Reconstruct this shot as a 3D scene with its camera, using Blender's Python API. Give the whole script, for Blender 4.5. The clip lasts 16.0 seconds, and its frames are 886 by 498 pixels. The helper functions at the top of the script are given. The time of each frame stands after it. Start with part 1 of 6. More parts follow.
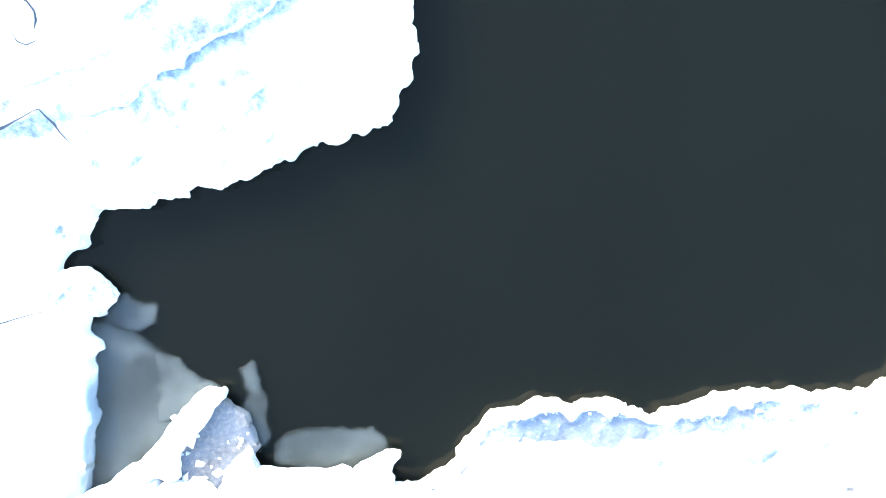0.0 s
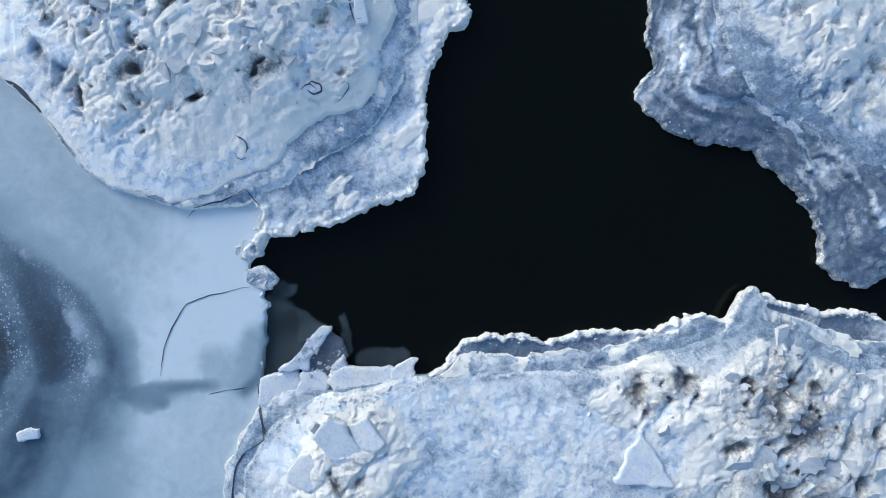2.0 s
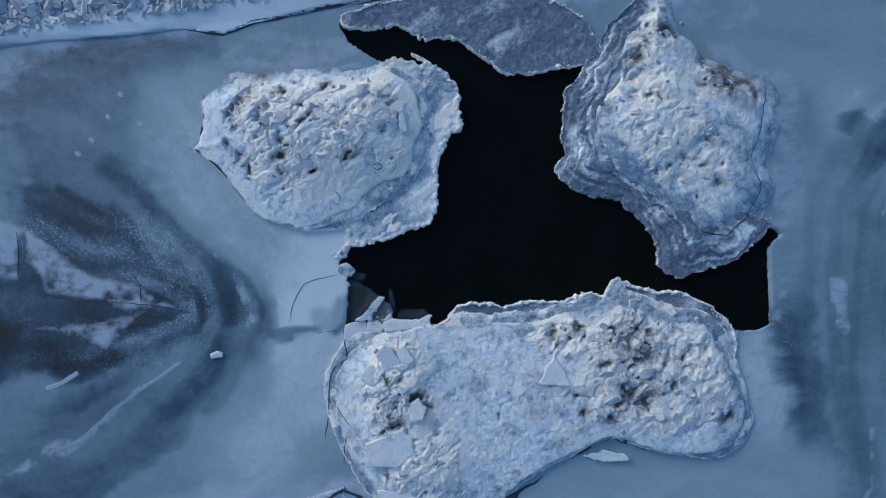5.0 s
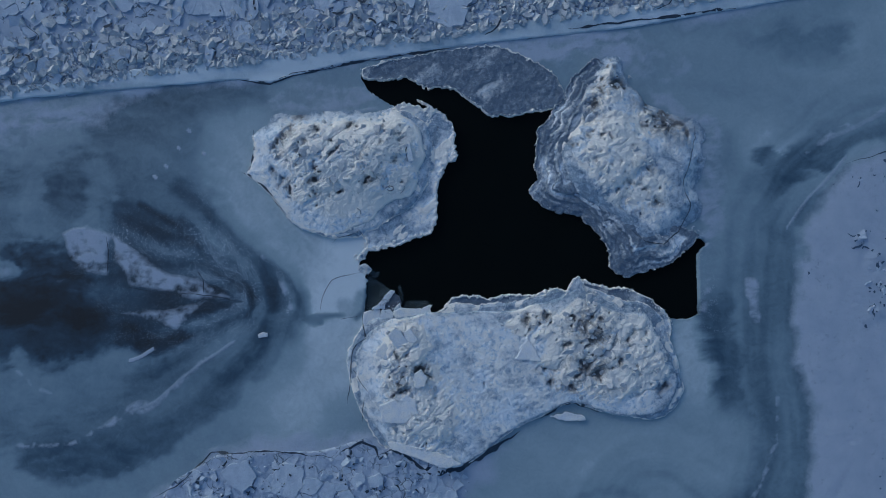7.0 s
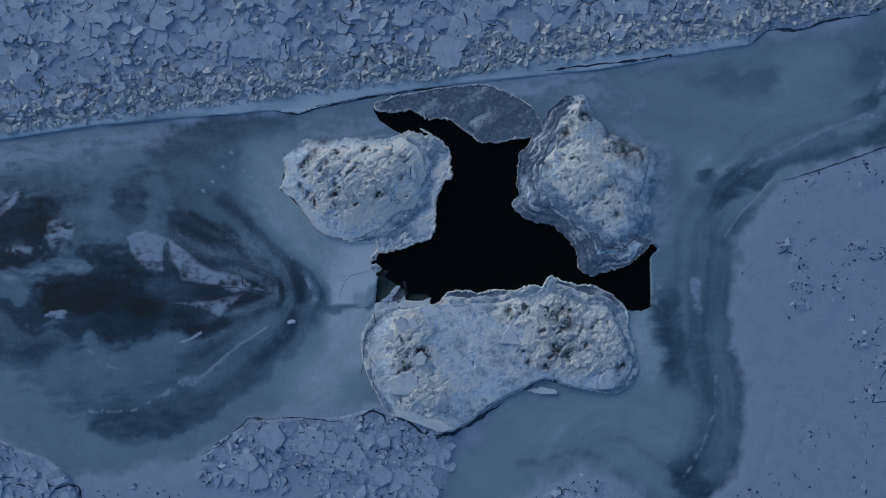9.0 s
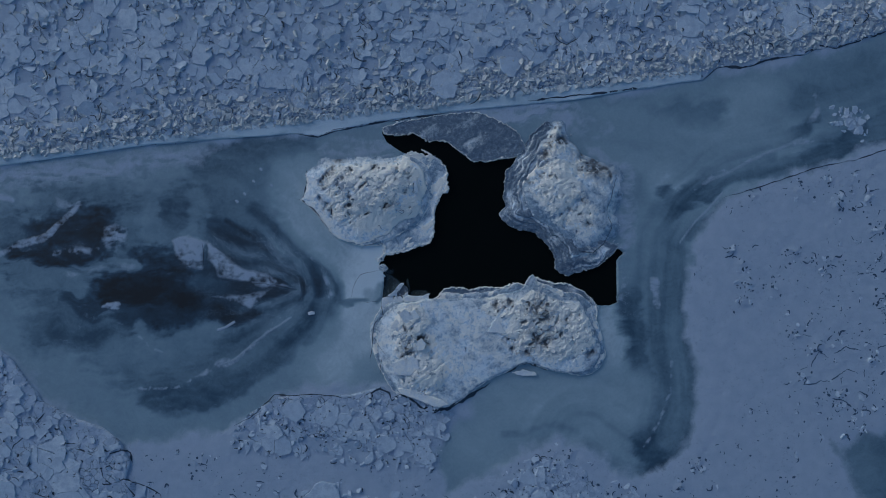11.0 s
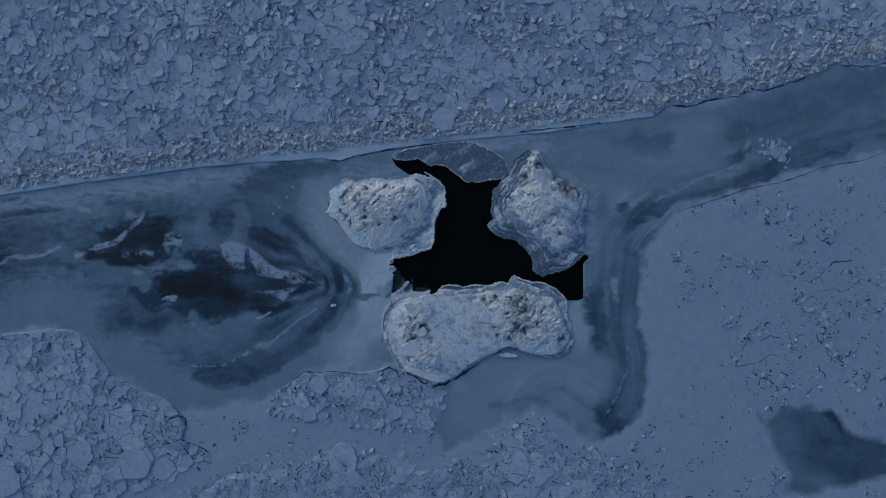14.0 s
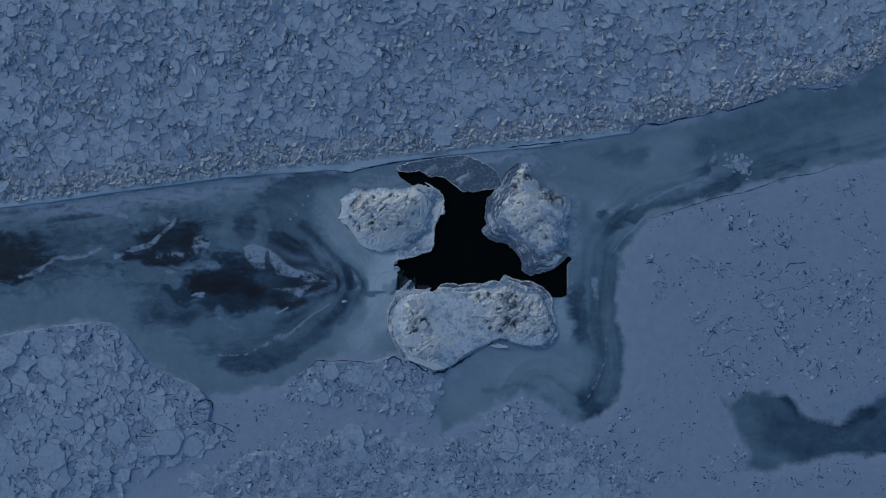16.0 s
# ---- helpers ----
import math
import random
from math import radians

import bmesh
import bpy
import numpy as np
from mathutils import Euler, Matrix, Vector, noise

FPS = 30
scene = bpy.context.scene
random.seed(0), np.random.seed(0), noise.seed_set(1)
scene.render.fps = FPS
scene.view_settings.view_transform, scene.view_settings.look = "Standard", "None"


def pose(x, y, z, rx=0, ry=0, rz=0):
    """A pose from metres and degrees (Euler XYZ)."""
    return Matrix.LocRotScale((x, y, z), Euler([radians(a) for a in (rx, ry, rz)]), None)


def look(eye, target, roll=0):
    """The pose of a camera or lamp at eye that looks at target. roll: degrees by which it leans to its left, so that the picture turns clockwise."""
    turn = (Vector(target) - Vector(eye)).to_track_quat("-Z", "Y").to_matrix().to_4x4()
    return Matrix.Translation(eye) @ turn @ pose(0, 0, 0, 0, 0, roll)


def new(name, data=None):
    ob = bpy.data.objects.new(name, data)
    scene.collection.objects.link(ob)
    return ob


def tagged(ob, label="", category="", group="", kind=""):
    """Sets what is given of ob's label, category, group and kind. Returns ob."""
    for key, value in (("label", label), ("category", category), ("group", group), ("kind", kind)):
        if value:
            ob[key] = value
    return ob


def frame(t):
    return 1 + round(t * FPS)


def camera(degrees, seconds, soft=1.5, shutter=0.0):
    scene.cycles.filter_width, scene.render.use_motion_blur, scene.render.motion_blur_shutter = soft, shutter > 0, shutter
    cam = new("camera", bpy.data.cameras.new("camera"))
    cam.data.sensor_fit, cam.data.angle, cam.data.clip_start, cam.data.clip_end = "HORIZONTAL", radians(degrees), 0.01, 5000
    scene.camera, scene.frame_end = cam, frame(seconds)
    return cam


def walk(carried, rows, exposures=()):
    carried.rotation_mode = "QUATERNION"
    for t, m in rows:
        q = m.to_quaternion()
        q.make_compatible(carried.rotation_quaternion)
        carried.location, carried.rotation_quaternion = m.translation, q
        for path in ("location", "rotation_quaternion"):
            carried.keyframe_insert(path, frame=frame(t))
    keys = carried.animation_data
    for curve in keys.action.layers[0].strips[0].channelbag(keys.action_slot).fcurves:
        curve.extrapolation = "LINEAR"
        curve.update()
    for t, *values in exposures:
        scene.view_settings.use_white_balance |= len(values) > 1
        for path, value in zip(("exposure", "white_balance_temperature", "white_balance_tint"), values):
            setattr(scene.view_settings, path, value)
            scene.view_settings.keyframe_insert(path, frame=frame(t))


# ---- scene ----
# ---------------------------------------------------------------- camera
cam = camera(70.0, 16.0, soft=0.95)
PATH = [
    (0, -0.203, -2.779, 9.899, -0.801, -0.918, -2.411),
    (0.5, -0.174, -2.723, 12.270, -0.619, -0.836, -2.342),
    (1, -0.121, -2.677, 14.763, -0.455, -0.761, -2.269),
    (1.5, -0.102, -2.623, 17.369, -0.309, -0.695, -2.191),
    (2, -0.158, -2.578, 20.063, -0.179, -0.635, -2.110),
    (2.5, -0.265, -2.541, 23.030, -0.066, -0.583, -2.025),
    (3, -0.351, -2.516, 25.873, 0.032, -0.537, -1.937),
    (3.5, -0.392, -2.514, 28.592, 0.116, -0.498, -1.847),
    (4, -0.417, -2.540, 31.162, 0.186, -0.465, -1.755),
    (6.5, -0.324, -2.352, 43.581, 0.353, -0.376, -1.275),
    (7, -0.287, -2.300, 46.056, 0.356, -0.371, -1.179),
    (7.5, -0.242, -2.238, 48.530, 0.350, -0.370, -1.084),
    (8, -0.210, -2.171, 51.008, 0.336, -0.372, -0.989),
    (8.5, -0.176, -2.116, 53.392, 0.314, -0.377, -0.897),
    (9, -0.135, -2.049, 55.779, 0.287, -0.384, -0.807),
    (11.5, 0.033, -1.463, 68.048, 0.080, -0.447, -0.401),
    (12, 0.007, -1.308, 70.430, 0.030, -0.463, -0.332),
    (12.5, -0.001, -1.157, 72.859, -0.021, -0.478, -0.269),
    (13, -0.009, -0.980, 75.301, -0.073, -0.493, -0.210),
    (13.5, 0.006, -0.810, 77.760, -0.125, -0.508, -0.158),
    (14, -0.014, -0.638, 80.225, -0.175, -0.522, -0.112),
    (14.5, -0.019, -0.478, 82.647, -0.223, -0.534, -0.073),
    (15, -0.012, -0.295, 85.067, -0.269, -0.545, -0.041),
    (15.5, -0.026, -0.143, 87.513, -0.312, -0.554, -0.016),
    (16, 0.000, -0.000, 89.996, -0.351, -0.560, -0.000),
]
EXPOSURES = [
    (0.0, 3.6, 6500, 5), (0.2, 2.75, 6500, 5), (0.5, 1.60, 6300, 5), (1.0, 1.20, 6000, 4), (1.5, 0.92, 5620, 4),
    (2.5, 0.55, 5270, 4), (4.0, 0.27, 5070, 4), (6.5, -0.43, 4870, 4), (9.0, -0.70, 4850, 3),
    (12.5, -0.87, 4850, 3), (16.0, -0.93, 4800, 3),
]
walk(cam, [(t, pose(x, y, z, a, b, c)) for t, x, y, z, a, b, c in PATH], EXPOSURES)

# ---------------------------------------------------------------- light
SUN_UP, SUN_FROM = 24.0, 135.0  # degrees above the horizon; degrees from east, anticlockwise
world = bpy.data.worlds.new("sky")
scene.world = world
world.use_nodes = True
wn = world.node_tree
sky = wn.nodes.new("ShaderNodeTexSky")
sky.sky_type, sky.sun_disc = "NISHITA", False
sky.sun_elevation, sky.sun_rotation = radians(SUN_UP), radians(90.0 - SUN_FROM)
sky.dust_density, sky.air_density, sky.ozone_density = 2.5, 1.0, 1.0
wn.links.new(sky.outputs[0], wn.nodes["Background"].inputs[0])
wn.nodes["Background"].inputs[1].default_value = 0.12
sun = new("sun", bpy.data.lights.new("sun", "SUN"))
sun.data.energy, sun.data.angle, sun.data.color = 0.45, radians(20.0), (1.0, 0.88, 0.74)
sun.matrix_world = look((60 * math.cos(radians(SUN_FROM)), 60 * math.sin(radians(SUN_FROM)), 60 * math.tan(radians(SUN_UP))), (0, 0, 0))

# ---------------------------------------------------------------- number tools
def hash01(ix, iy, seed):
    """A random number from 0 to 1 for every lattice cell."""
    h = (ix.astype(np.int64) * 374761393 + iy.astype(np.int64) * 668265263 + seed * 2147483647) & 0xFFFFFFFF
    h = ((h ^ (h >> 13)) * 1274126177) & 0xFFFFFFFF
    h = ((h ^ (h >> 16)) * 2246822519) & 0xFFFFFFFF
    return ((h ^ (h >> 15)) & 0xFFFFFF) / float(0xFFFFFF)


def value_noise(x, y, seed=0):
    ix, iy = np.floor(x), np.floor(y)
    fx, fy = x - ix, y - iy
    fx, fy = fx * fx * fx * (fx * (fx * 6 - 15) + 10), fy * fy * fy * (fy * (fy * 6 - 15) + 10)
    a, b = hash01(ix, iy, seed), hash01(ix + 1, iy, seed)
    c, d = hash01(ix, iy + 1, seed), hash01(ix + 1, iy + 1, seed)
    return (a + (b - a) * fx) * (1 - fy) + (c + (d - c) * fx) * fy


def fbm(x, y, size, octaves=4, seed=0, ridged=False):
    """Layered noise, from -1 to 1 (ridged: 0 to 1, with sharp crests)."""
    total, gain, weight = 0.0, 1.0, 0.0
    for o in range(octaves):
        turn = 0.6 * o
        u = (x * math.cos(turn) + y * math.sin(turn)) / size * 2 ** o
        v = (y * math.cos(turn) - x * math.sin(turn)) / size * 2 ** o
        n = 2 * value_noise(u + 17.3 * o, v - 9.1 * o, seed + o) - 1
        total = total + gain * ((1 - np.abs(n)) ** 2 if ridged else n)
        weight += gain
        gain *= 0.5
    return total / weight


def facets(x, y, size, seed, tilt=0.5):
    """Broken blocks: every cell of a jittered lattice has a height and a slope of its own. Also gives the distance to the cell's rim."""
    u, v = x / size, y / size
    ix, iy = np.floor(u), np.floor(v)
    best, second, out = np.full(u.shape, 9.0), np.full(u.shape, 9.0), np.zeros(u.shape)
    for ox in (-1, 0, 1):
        for oy in (-1, 0, 1):
            cx, cy = ix + ox, iy + oy
            px, py = cx + hash01(cx, cy, seed), cy + hash01(cx, cy, seed + 1)
            dx, dy = u - px, v - py
            d = np.hypot(dx, dy)
            level = hash01(cx, cy, seed + 2) + tilt * (dx * (hash01(cx, cy, seed + 3) - 0.5) + dy * (hash01(cx, cy, seed + 4) - 0.5)) * 2
            near = d < best
            second = np.where(near, best, np.minimum(second, d))
            out = np.where(near, level, out)
            best = np.where(near, d, best)
    return out, second - best


def smooth(a, b, x):
    t = np.clip((x - a) / (b - a), 0, 1)
    return t * t * (3 - 2 * t)


def rounded(points, steps=4):
    """The closed outline through the points, as a smooth curve."""
    p = np.array(points, float)
    a, b, c, d = np.roll(p, 1, 0), p, np.roll(p, -1, 0), np.roll(p, -2, 0)
    out = []
    for k in range(steps):
        t = k / steps
        out.append(0.5 * (2 * b + (c - a) * t + (2 * a - 5 * b + 4 * c - d) * t * t + (3 * b - a - 3 * c + d) * t ** 3))
    return np.stack(out, 1).reshape(-1, 2)


def to_line(points, x, y, closed=False):
    """The distance from every place to a line of points; closed: negative inside."""
    p = np.array(points, float)
    q = np.roll(p, -1, 0) if closed else p[1:]
    best = np.full(x.shape, 1e9)
    inside = np.zeros(x.shape, bool)
    for (ax, ay), (bx, by) in zip(p, q):
        ex, ey = bx - ax, by - ay
        t = np.clip(((x - ax) * ex + (y - ay) * ey) / (ex * ex + ey * ey + 1e-12), 0, 1)
        best = np.minimum(best, (x - ax - t * ex) ** 2 + (y - ay - t * ey) ** 2)
        if closed and ay != by:
            inside ^= ((ay > y) != (by > y)) & (x < (by - ay and ex * (y - ay) / (by - ay)) + ax)
    best = np.sqrt(best)
    return np.where(inside, -best, best) if closed else best


def grid_for(points, step, margin=0.3):
    p = np.array(points, float)
    (x0, y0), (x1, y1) = p.min(0) - margin, p.max(0) + margin
    return np.arange(x0, x1 + step, step), np.arange(y0, y1 + step, step)


def mesh_from(name, verts, quads, tris, material, masks=None, shaded=True):
    """A mesh from arrays, with one colour of masks for every vertex."""
    me = bpy.data.meshes.new(name)
    nq, nt = len(quads), len(tris)
    me.vertices.add(len(verts))
    me.vertices.foreach_set("co", np.asarray(verts, np.float32).ravel())
    me.loops.add(4 * nq + 3 * nt)
    me.loops.foreach_set("vertex_index", np.concatenate([np.ravel(quads), np.ravel(tris)]).astype(np.int32))
    me.polygons.add(nq + nt)
    me.polygons.foreach_set("loop_start", np.concatenate([np.arange(nq) * 4, 4 * nq + np.arange(nt) * 3]).astype(np.int32))
    me.polygons.foreach_set("use_smooth", np.full(nq + nt, shaded))
    if masks is not None:
        layer = me.color_attributes.new("masks", "FLOAT_COLOR", "POINT")
        layer.data.foreach_set("color", np.asarray(masks, np.float32).ravel())
    me.materials.append(material)
    me.update(calc_edges=True)
    me.validate()
    return me


def sheet(name, xs, ys, d, z, masks, bottom, material, extra=()):
    """The part of a grid where d is below 0, with its rim drawn to the line d = 0 and a wall down to the level bottom."""
    gy, gx = np.gradient(d, ys, xs)
    cell = np.sqrt(np.gradient(xs)[None, :] * np.gradient(ys)[:, None])
    near = np.abs(d) < 0.55 * cell
    g2 = np.maximum(gx * gx + gy * gy, 0.2)
    X, Y = np.meshgrid(xs, ys)
    X, Y = np.where(near, X - gx * d / g2, X), np.where(near, Y - gy * d / g2, Y)
    ok = near | (d < 0)
    n, m = len(xs), len(ys)
    idx = np.arange(n * m).reshape(m, n)
    corners = np.stack([idx[:-1, :-1], idx[:-1, 1:], idx[1:, 1:], idx[1:, :-1]], -1).reshape(-1, 4)
    okc = ok.ravel()[corners]
    count = okc.sum(1)
    inner = (d.ravel() < 0)[corners].any(1)
    quads = corners[(count == 4) & inner]
    three = (count == 3) & inner
    tris = corners[three][okc[three]].reshape(-1, 3)
    edges = np.concatenate([quads[:, [0, 1]], quads[:, [1, 2]], quads[:, [2, 3]], quads[:, [3, 0]], tris[:, [0, 1]], tris[:, [1, 2]], tris[:, [2, 0]]])
    key = np.sort(edges, 1)
    key = key[:, 0] * (n * m) + key[:, 1]
    _, first, times = np.unique(key, return_index=True, return_counts=True)
    rim = edges[first[times == 1]]
    used, inverse = np.unique(np.concatenate([quads.ravel(), tris.ravel()]), return_inverse=True)
    verts = np.stack([X.ravel(), Y.ravel(), z.ravel()], -1)[used]
    colours = np.stack([c.ravel() for c in masks] + [np.ones(n * m)], -1)[used]
    quads, tris = inverse[:quads.size].reshape(-1, 4), inverse[quads.size:].reshape(-1, 3)
    rim = np.searchsorted(used, rim)
    low, low_of = np.unique(rim, return_inverse=True)
    low_of = low_of.reshape(rim.shape) + len(verts)
    drop = verts[low].copy()
    drop[:, 2] = bottom
    walls = np.stack([rim[:, 1], rim[:, 0], low_of[:, 0], low_of[:, 1]], -1)
    verts, colours = np.concatenate([verts, drop]), np.concatenate([colours, colours[low]])
    quads = np.concatenate([quads, walls])
    for v4 in extra:
        quads = np.concatenate([quads, [np.arange(4) + len(verts)]])
        verts, colours = np.concatenate([verts, v4]), np.concatenate([colours, np.tile([[1.0, 0.6, 0, 1]], (4, 1))])
    return mesh_from(name, verts, quads, tris, material, colours)


def part(name, mesh, parent, label=""):
    """One mesh as a part of a thing."""
    ob = new(name, mesh)
    ob.parent = parent
    return tagged(ob, label)


def thing(name, label, category, group="", at=(0, 0, 0), kind=""):
    ob = new(name)
    ob.location = at
    ob.empty_display_size = 0.2
    return tagged(ob, label, category, group, kind)


# ---------------------------------------------------------------- materials
class Nodes:
    """Short words for building a node tree."""

    def __init__(self, name):
        self.material = bpy.data.materials.new(name)
        self.material.use_nodes = True
        self.tree = self.material.node_tree
        self.shader = self.tree.nodes["Principled BSDF"]
        self.out = self.tree.nodes["Material Output"]

    def put(self, socket, value):
        if isinstance(value, bpy.types.NodeSocket):
            self.tree.links.new(value, socket)
        elif isinstance(value, tuple) and len(value) == 3 and socket.type == "RGBA":
            socket.default_value = (*value, 1)
        else:
            socket.default_value = value

    def make(self, kind, out=0, **values):
        node = self.tree.nodes.new(kind)
        for key, value in values.items():
            self.put(node.inputs[key.replace("_", " ")], value)
        return node.outputs[out]

    def place(self):
        return self.tree.nodes.new("ShaderNodeNewGeometry").outputs["Position"]

    def noise(self, scale, detail=4.0, rough=0.55, vector=None, distortion=0.0):
        return self.make("ShaderNodeTexNoise", Vector=vector or self.place(), Scale=scale, Detail=detail, Roughness=rough, Distortion=distortion)

    def ramp(self, value, *stops):
        node = self.tree.nodes.new("ShaderNodeValToRGB")
        while len(node.color_ramp.elements) < len(stops):
            node.color_ramp.elements.new(0.5)
        for e, (at, c) in zip(node.color_ramp.elements, stops):
            e.position, e.color = at, (*((c, c, c) if isinstance(c, (int, float)) else c), 1)
        self.put(node.inputs[0], value)
        return node.outputs[0]

    def mix(self, factor, a, b, blend="MIX"):
        node = self.tree.nodes.new("ShaderNodeMix")
        node.data_type, node.blend_type = "RGBA", blend
        for socket, value in ((node.inputs[0], factor), (node.inputs[6], a), (node.inputs[7], b)):
            self.put(socket, value)
        return node.outputs[2]

    def sum(self, kind, a, b=0.5):
        node = self.tree.nodes.new("ShaderNodeMath")
        node.operation, node.use_clamp = kind, False
        self.put(node.inputs[0], a)
        self.put(node.inputs[1], b)
        return node.outputs[0]

    def masks(self):
        node = self.tree.nodes.new("ShaderNodeVertexColor")
        node.layer_name = "masks"
        return self.split(node.outputs[0])

    def split(self, colour):
        node = self.tree.nodes.new("ShaderNodeSeparateColor")
        self.put(node.inputs[0], colour)
        return node.outputs[:3]

    def bump(self, height, strength, distance, below=None):
        node = self.tree.nodes.new("ShaderNodeBump")
        self.put(node.inputs["Height"], height)
        node.inputs["Strength"].default_value, node.inputs["Distance"].default_value = strength, distance
        if below is not None:
            self.put(node.inputs["Normal"], below)
        return node.outputs[0]

    def done(self, colour, roughness, normal=None, **more):
        self.put(self.shader.inputs["Base Color"], colour)
        self.put(self.shader.inputs["Roughness"], roughness)
        if normal is not None:
            self.put(self.shader.inputs["Normal"], normal)
        for key, value in more.items():
            self.put(self.shader.inputs[key.replace("_", " ")], value)
        return self.material


WHITE_ICE, COOL_ICE, BLUE_SNOW = (0.95, 0.93, 0.88), (0.84, 0.89, 0.94), (0.40, 0.465, 0.575)


def ground_material():
    """Frozen river: masks are snow cover, milkiness of the ice and speckled frost."""
    n = Nodes("river_ice")
    snow, tone, frost = n.masks()
    cloud = n.noise(0.35, 5, 0.6, distortion=0.6)
    fine = n.noise(3.5, 6, 0.65)
    grain = n.noise(38.0, 3, 0.6)
    tone2 = n.sum("ADD", tone, n.sum("MULTIPLY", n.sum("SUBTRACT", cloud, 0.5), 0.22))
    tone2 = n.sum("ADD", tone2, n.sum("MULTIPLY", n.sum("SUBTRACT", n.noise(1.1, 9, 0.68, distortion=1.8), 0.5), 0.18))
    tone2 = n.sum("ADD", tone2, n.sum("MULTIPLY", n.sum("SUBTRACT", fine, 0.5), 0.08))
    ice = n.ramp(tone2, (0.0, (0.013, 0.013, 0.013)), (0.12, (0.020, 0.033, 0.050)), (0.32, (0.060, 0.102, 0.150)), (0.55, (0.220, 0.300, 0.365)), (0.8, (0.386, 0.479, 0.535)), (1.0, (0.72, 0.79, 0.835)))
    spread = n.ramp(n.noise(1.3, 6, 0.7, distortion=0.8), (0.40, 0.05), (0.62, 1.0))
    speck = n.sum("MULTIPLY", n.ramp(n.noise(5.0, 9, 0.82, distortion=1.2), (0.46, 0.0), (0.68, 0.65)), spread)
    for scale, size, keep in ((6.0, 0.30, 0.34), (11.0, 0.38, 0.26), (3.4, 0.17, 0.75)):
        cells = n.tree.nodes.new("ShaderNodeTexVoronoi")
        n.put(cells.inputs["Vector"], n.place())
        cells.inputs["Scale"].default_value = scale
        chosen = n.ramp(n.sum("MULTIPLY", n.split(cells.outputs["Color"])[0], n.sum("ADD", spread, 0.25)), (keep, 0.0), (keep + 0.04, 1.0))
        dot = n.ramp(cells.outputs["Distance"], (size * 0.6, 1.0), (size, 0.0))
        speck = n.sum("MAXIMUM", speck, n.sum("MULTIPLY", dot, chosen))
    ice = n.mix(n.sum("MULTIPLY", speck, n.sum("MULTIPLY", frost, 0.9)), ice, (0.52, 0.60, 0.68))
    ragged = n.sum("ADD", snow, n.sum("MULTIPLY", n.sum("SUBTRACT", n.noise(1.6, 10, 0.76, distortion=0.9), 0.5), 0.62))
    cover = n.ramp(ragged, (0.22, 0.0), (0.64, 1.0))
    cover = n.mix(n.ramp(snow, (0.0, 0.0), (0.12, 1.0)), (0.0, 0.0, 0.0), cover)
    white = n.mix(n.ramp(n.noise(0.8, 6, 0.6), (0.3, 0.0), (0.7, 1.0)), BLUE_SNOW, (0.465, 0.525, 0.625))
    dark = n.sum("MULTIPLY", n.ramp(n.noise(2.4, 9, 0.72, distortion=0.4), (0.56, 0.0), (0.68, 0.55)), n.ramp(n.noise(0.16, 4, 0.6), (0.42, 0.15), (0.58, 1.0)))
    white = n.mix(dark, white, (0.202, 0.252, 0.344))
    colour = n.mix(cover, ice, white)
    colour = n.mix(n.ramp(grain, (0.35, 0.10), (0.6, 0.0)), colour, (0.084, 0.101, 0.126))
    height = n.sum("ADD", n.sum("MULTIPLY", n.noise(2.2, 7, 0.62), cover), n.sum("MULTIPLY", grain, 0.12))
    return n.done(colour, n.mix(cover, n.ramp(fine, (0.3, 0.30), (0.7, 0.55)), (0.85, 0.85, 0.85)), n.bump(height, 0.55, 0.12))


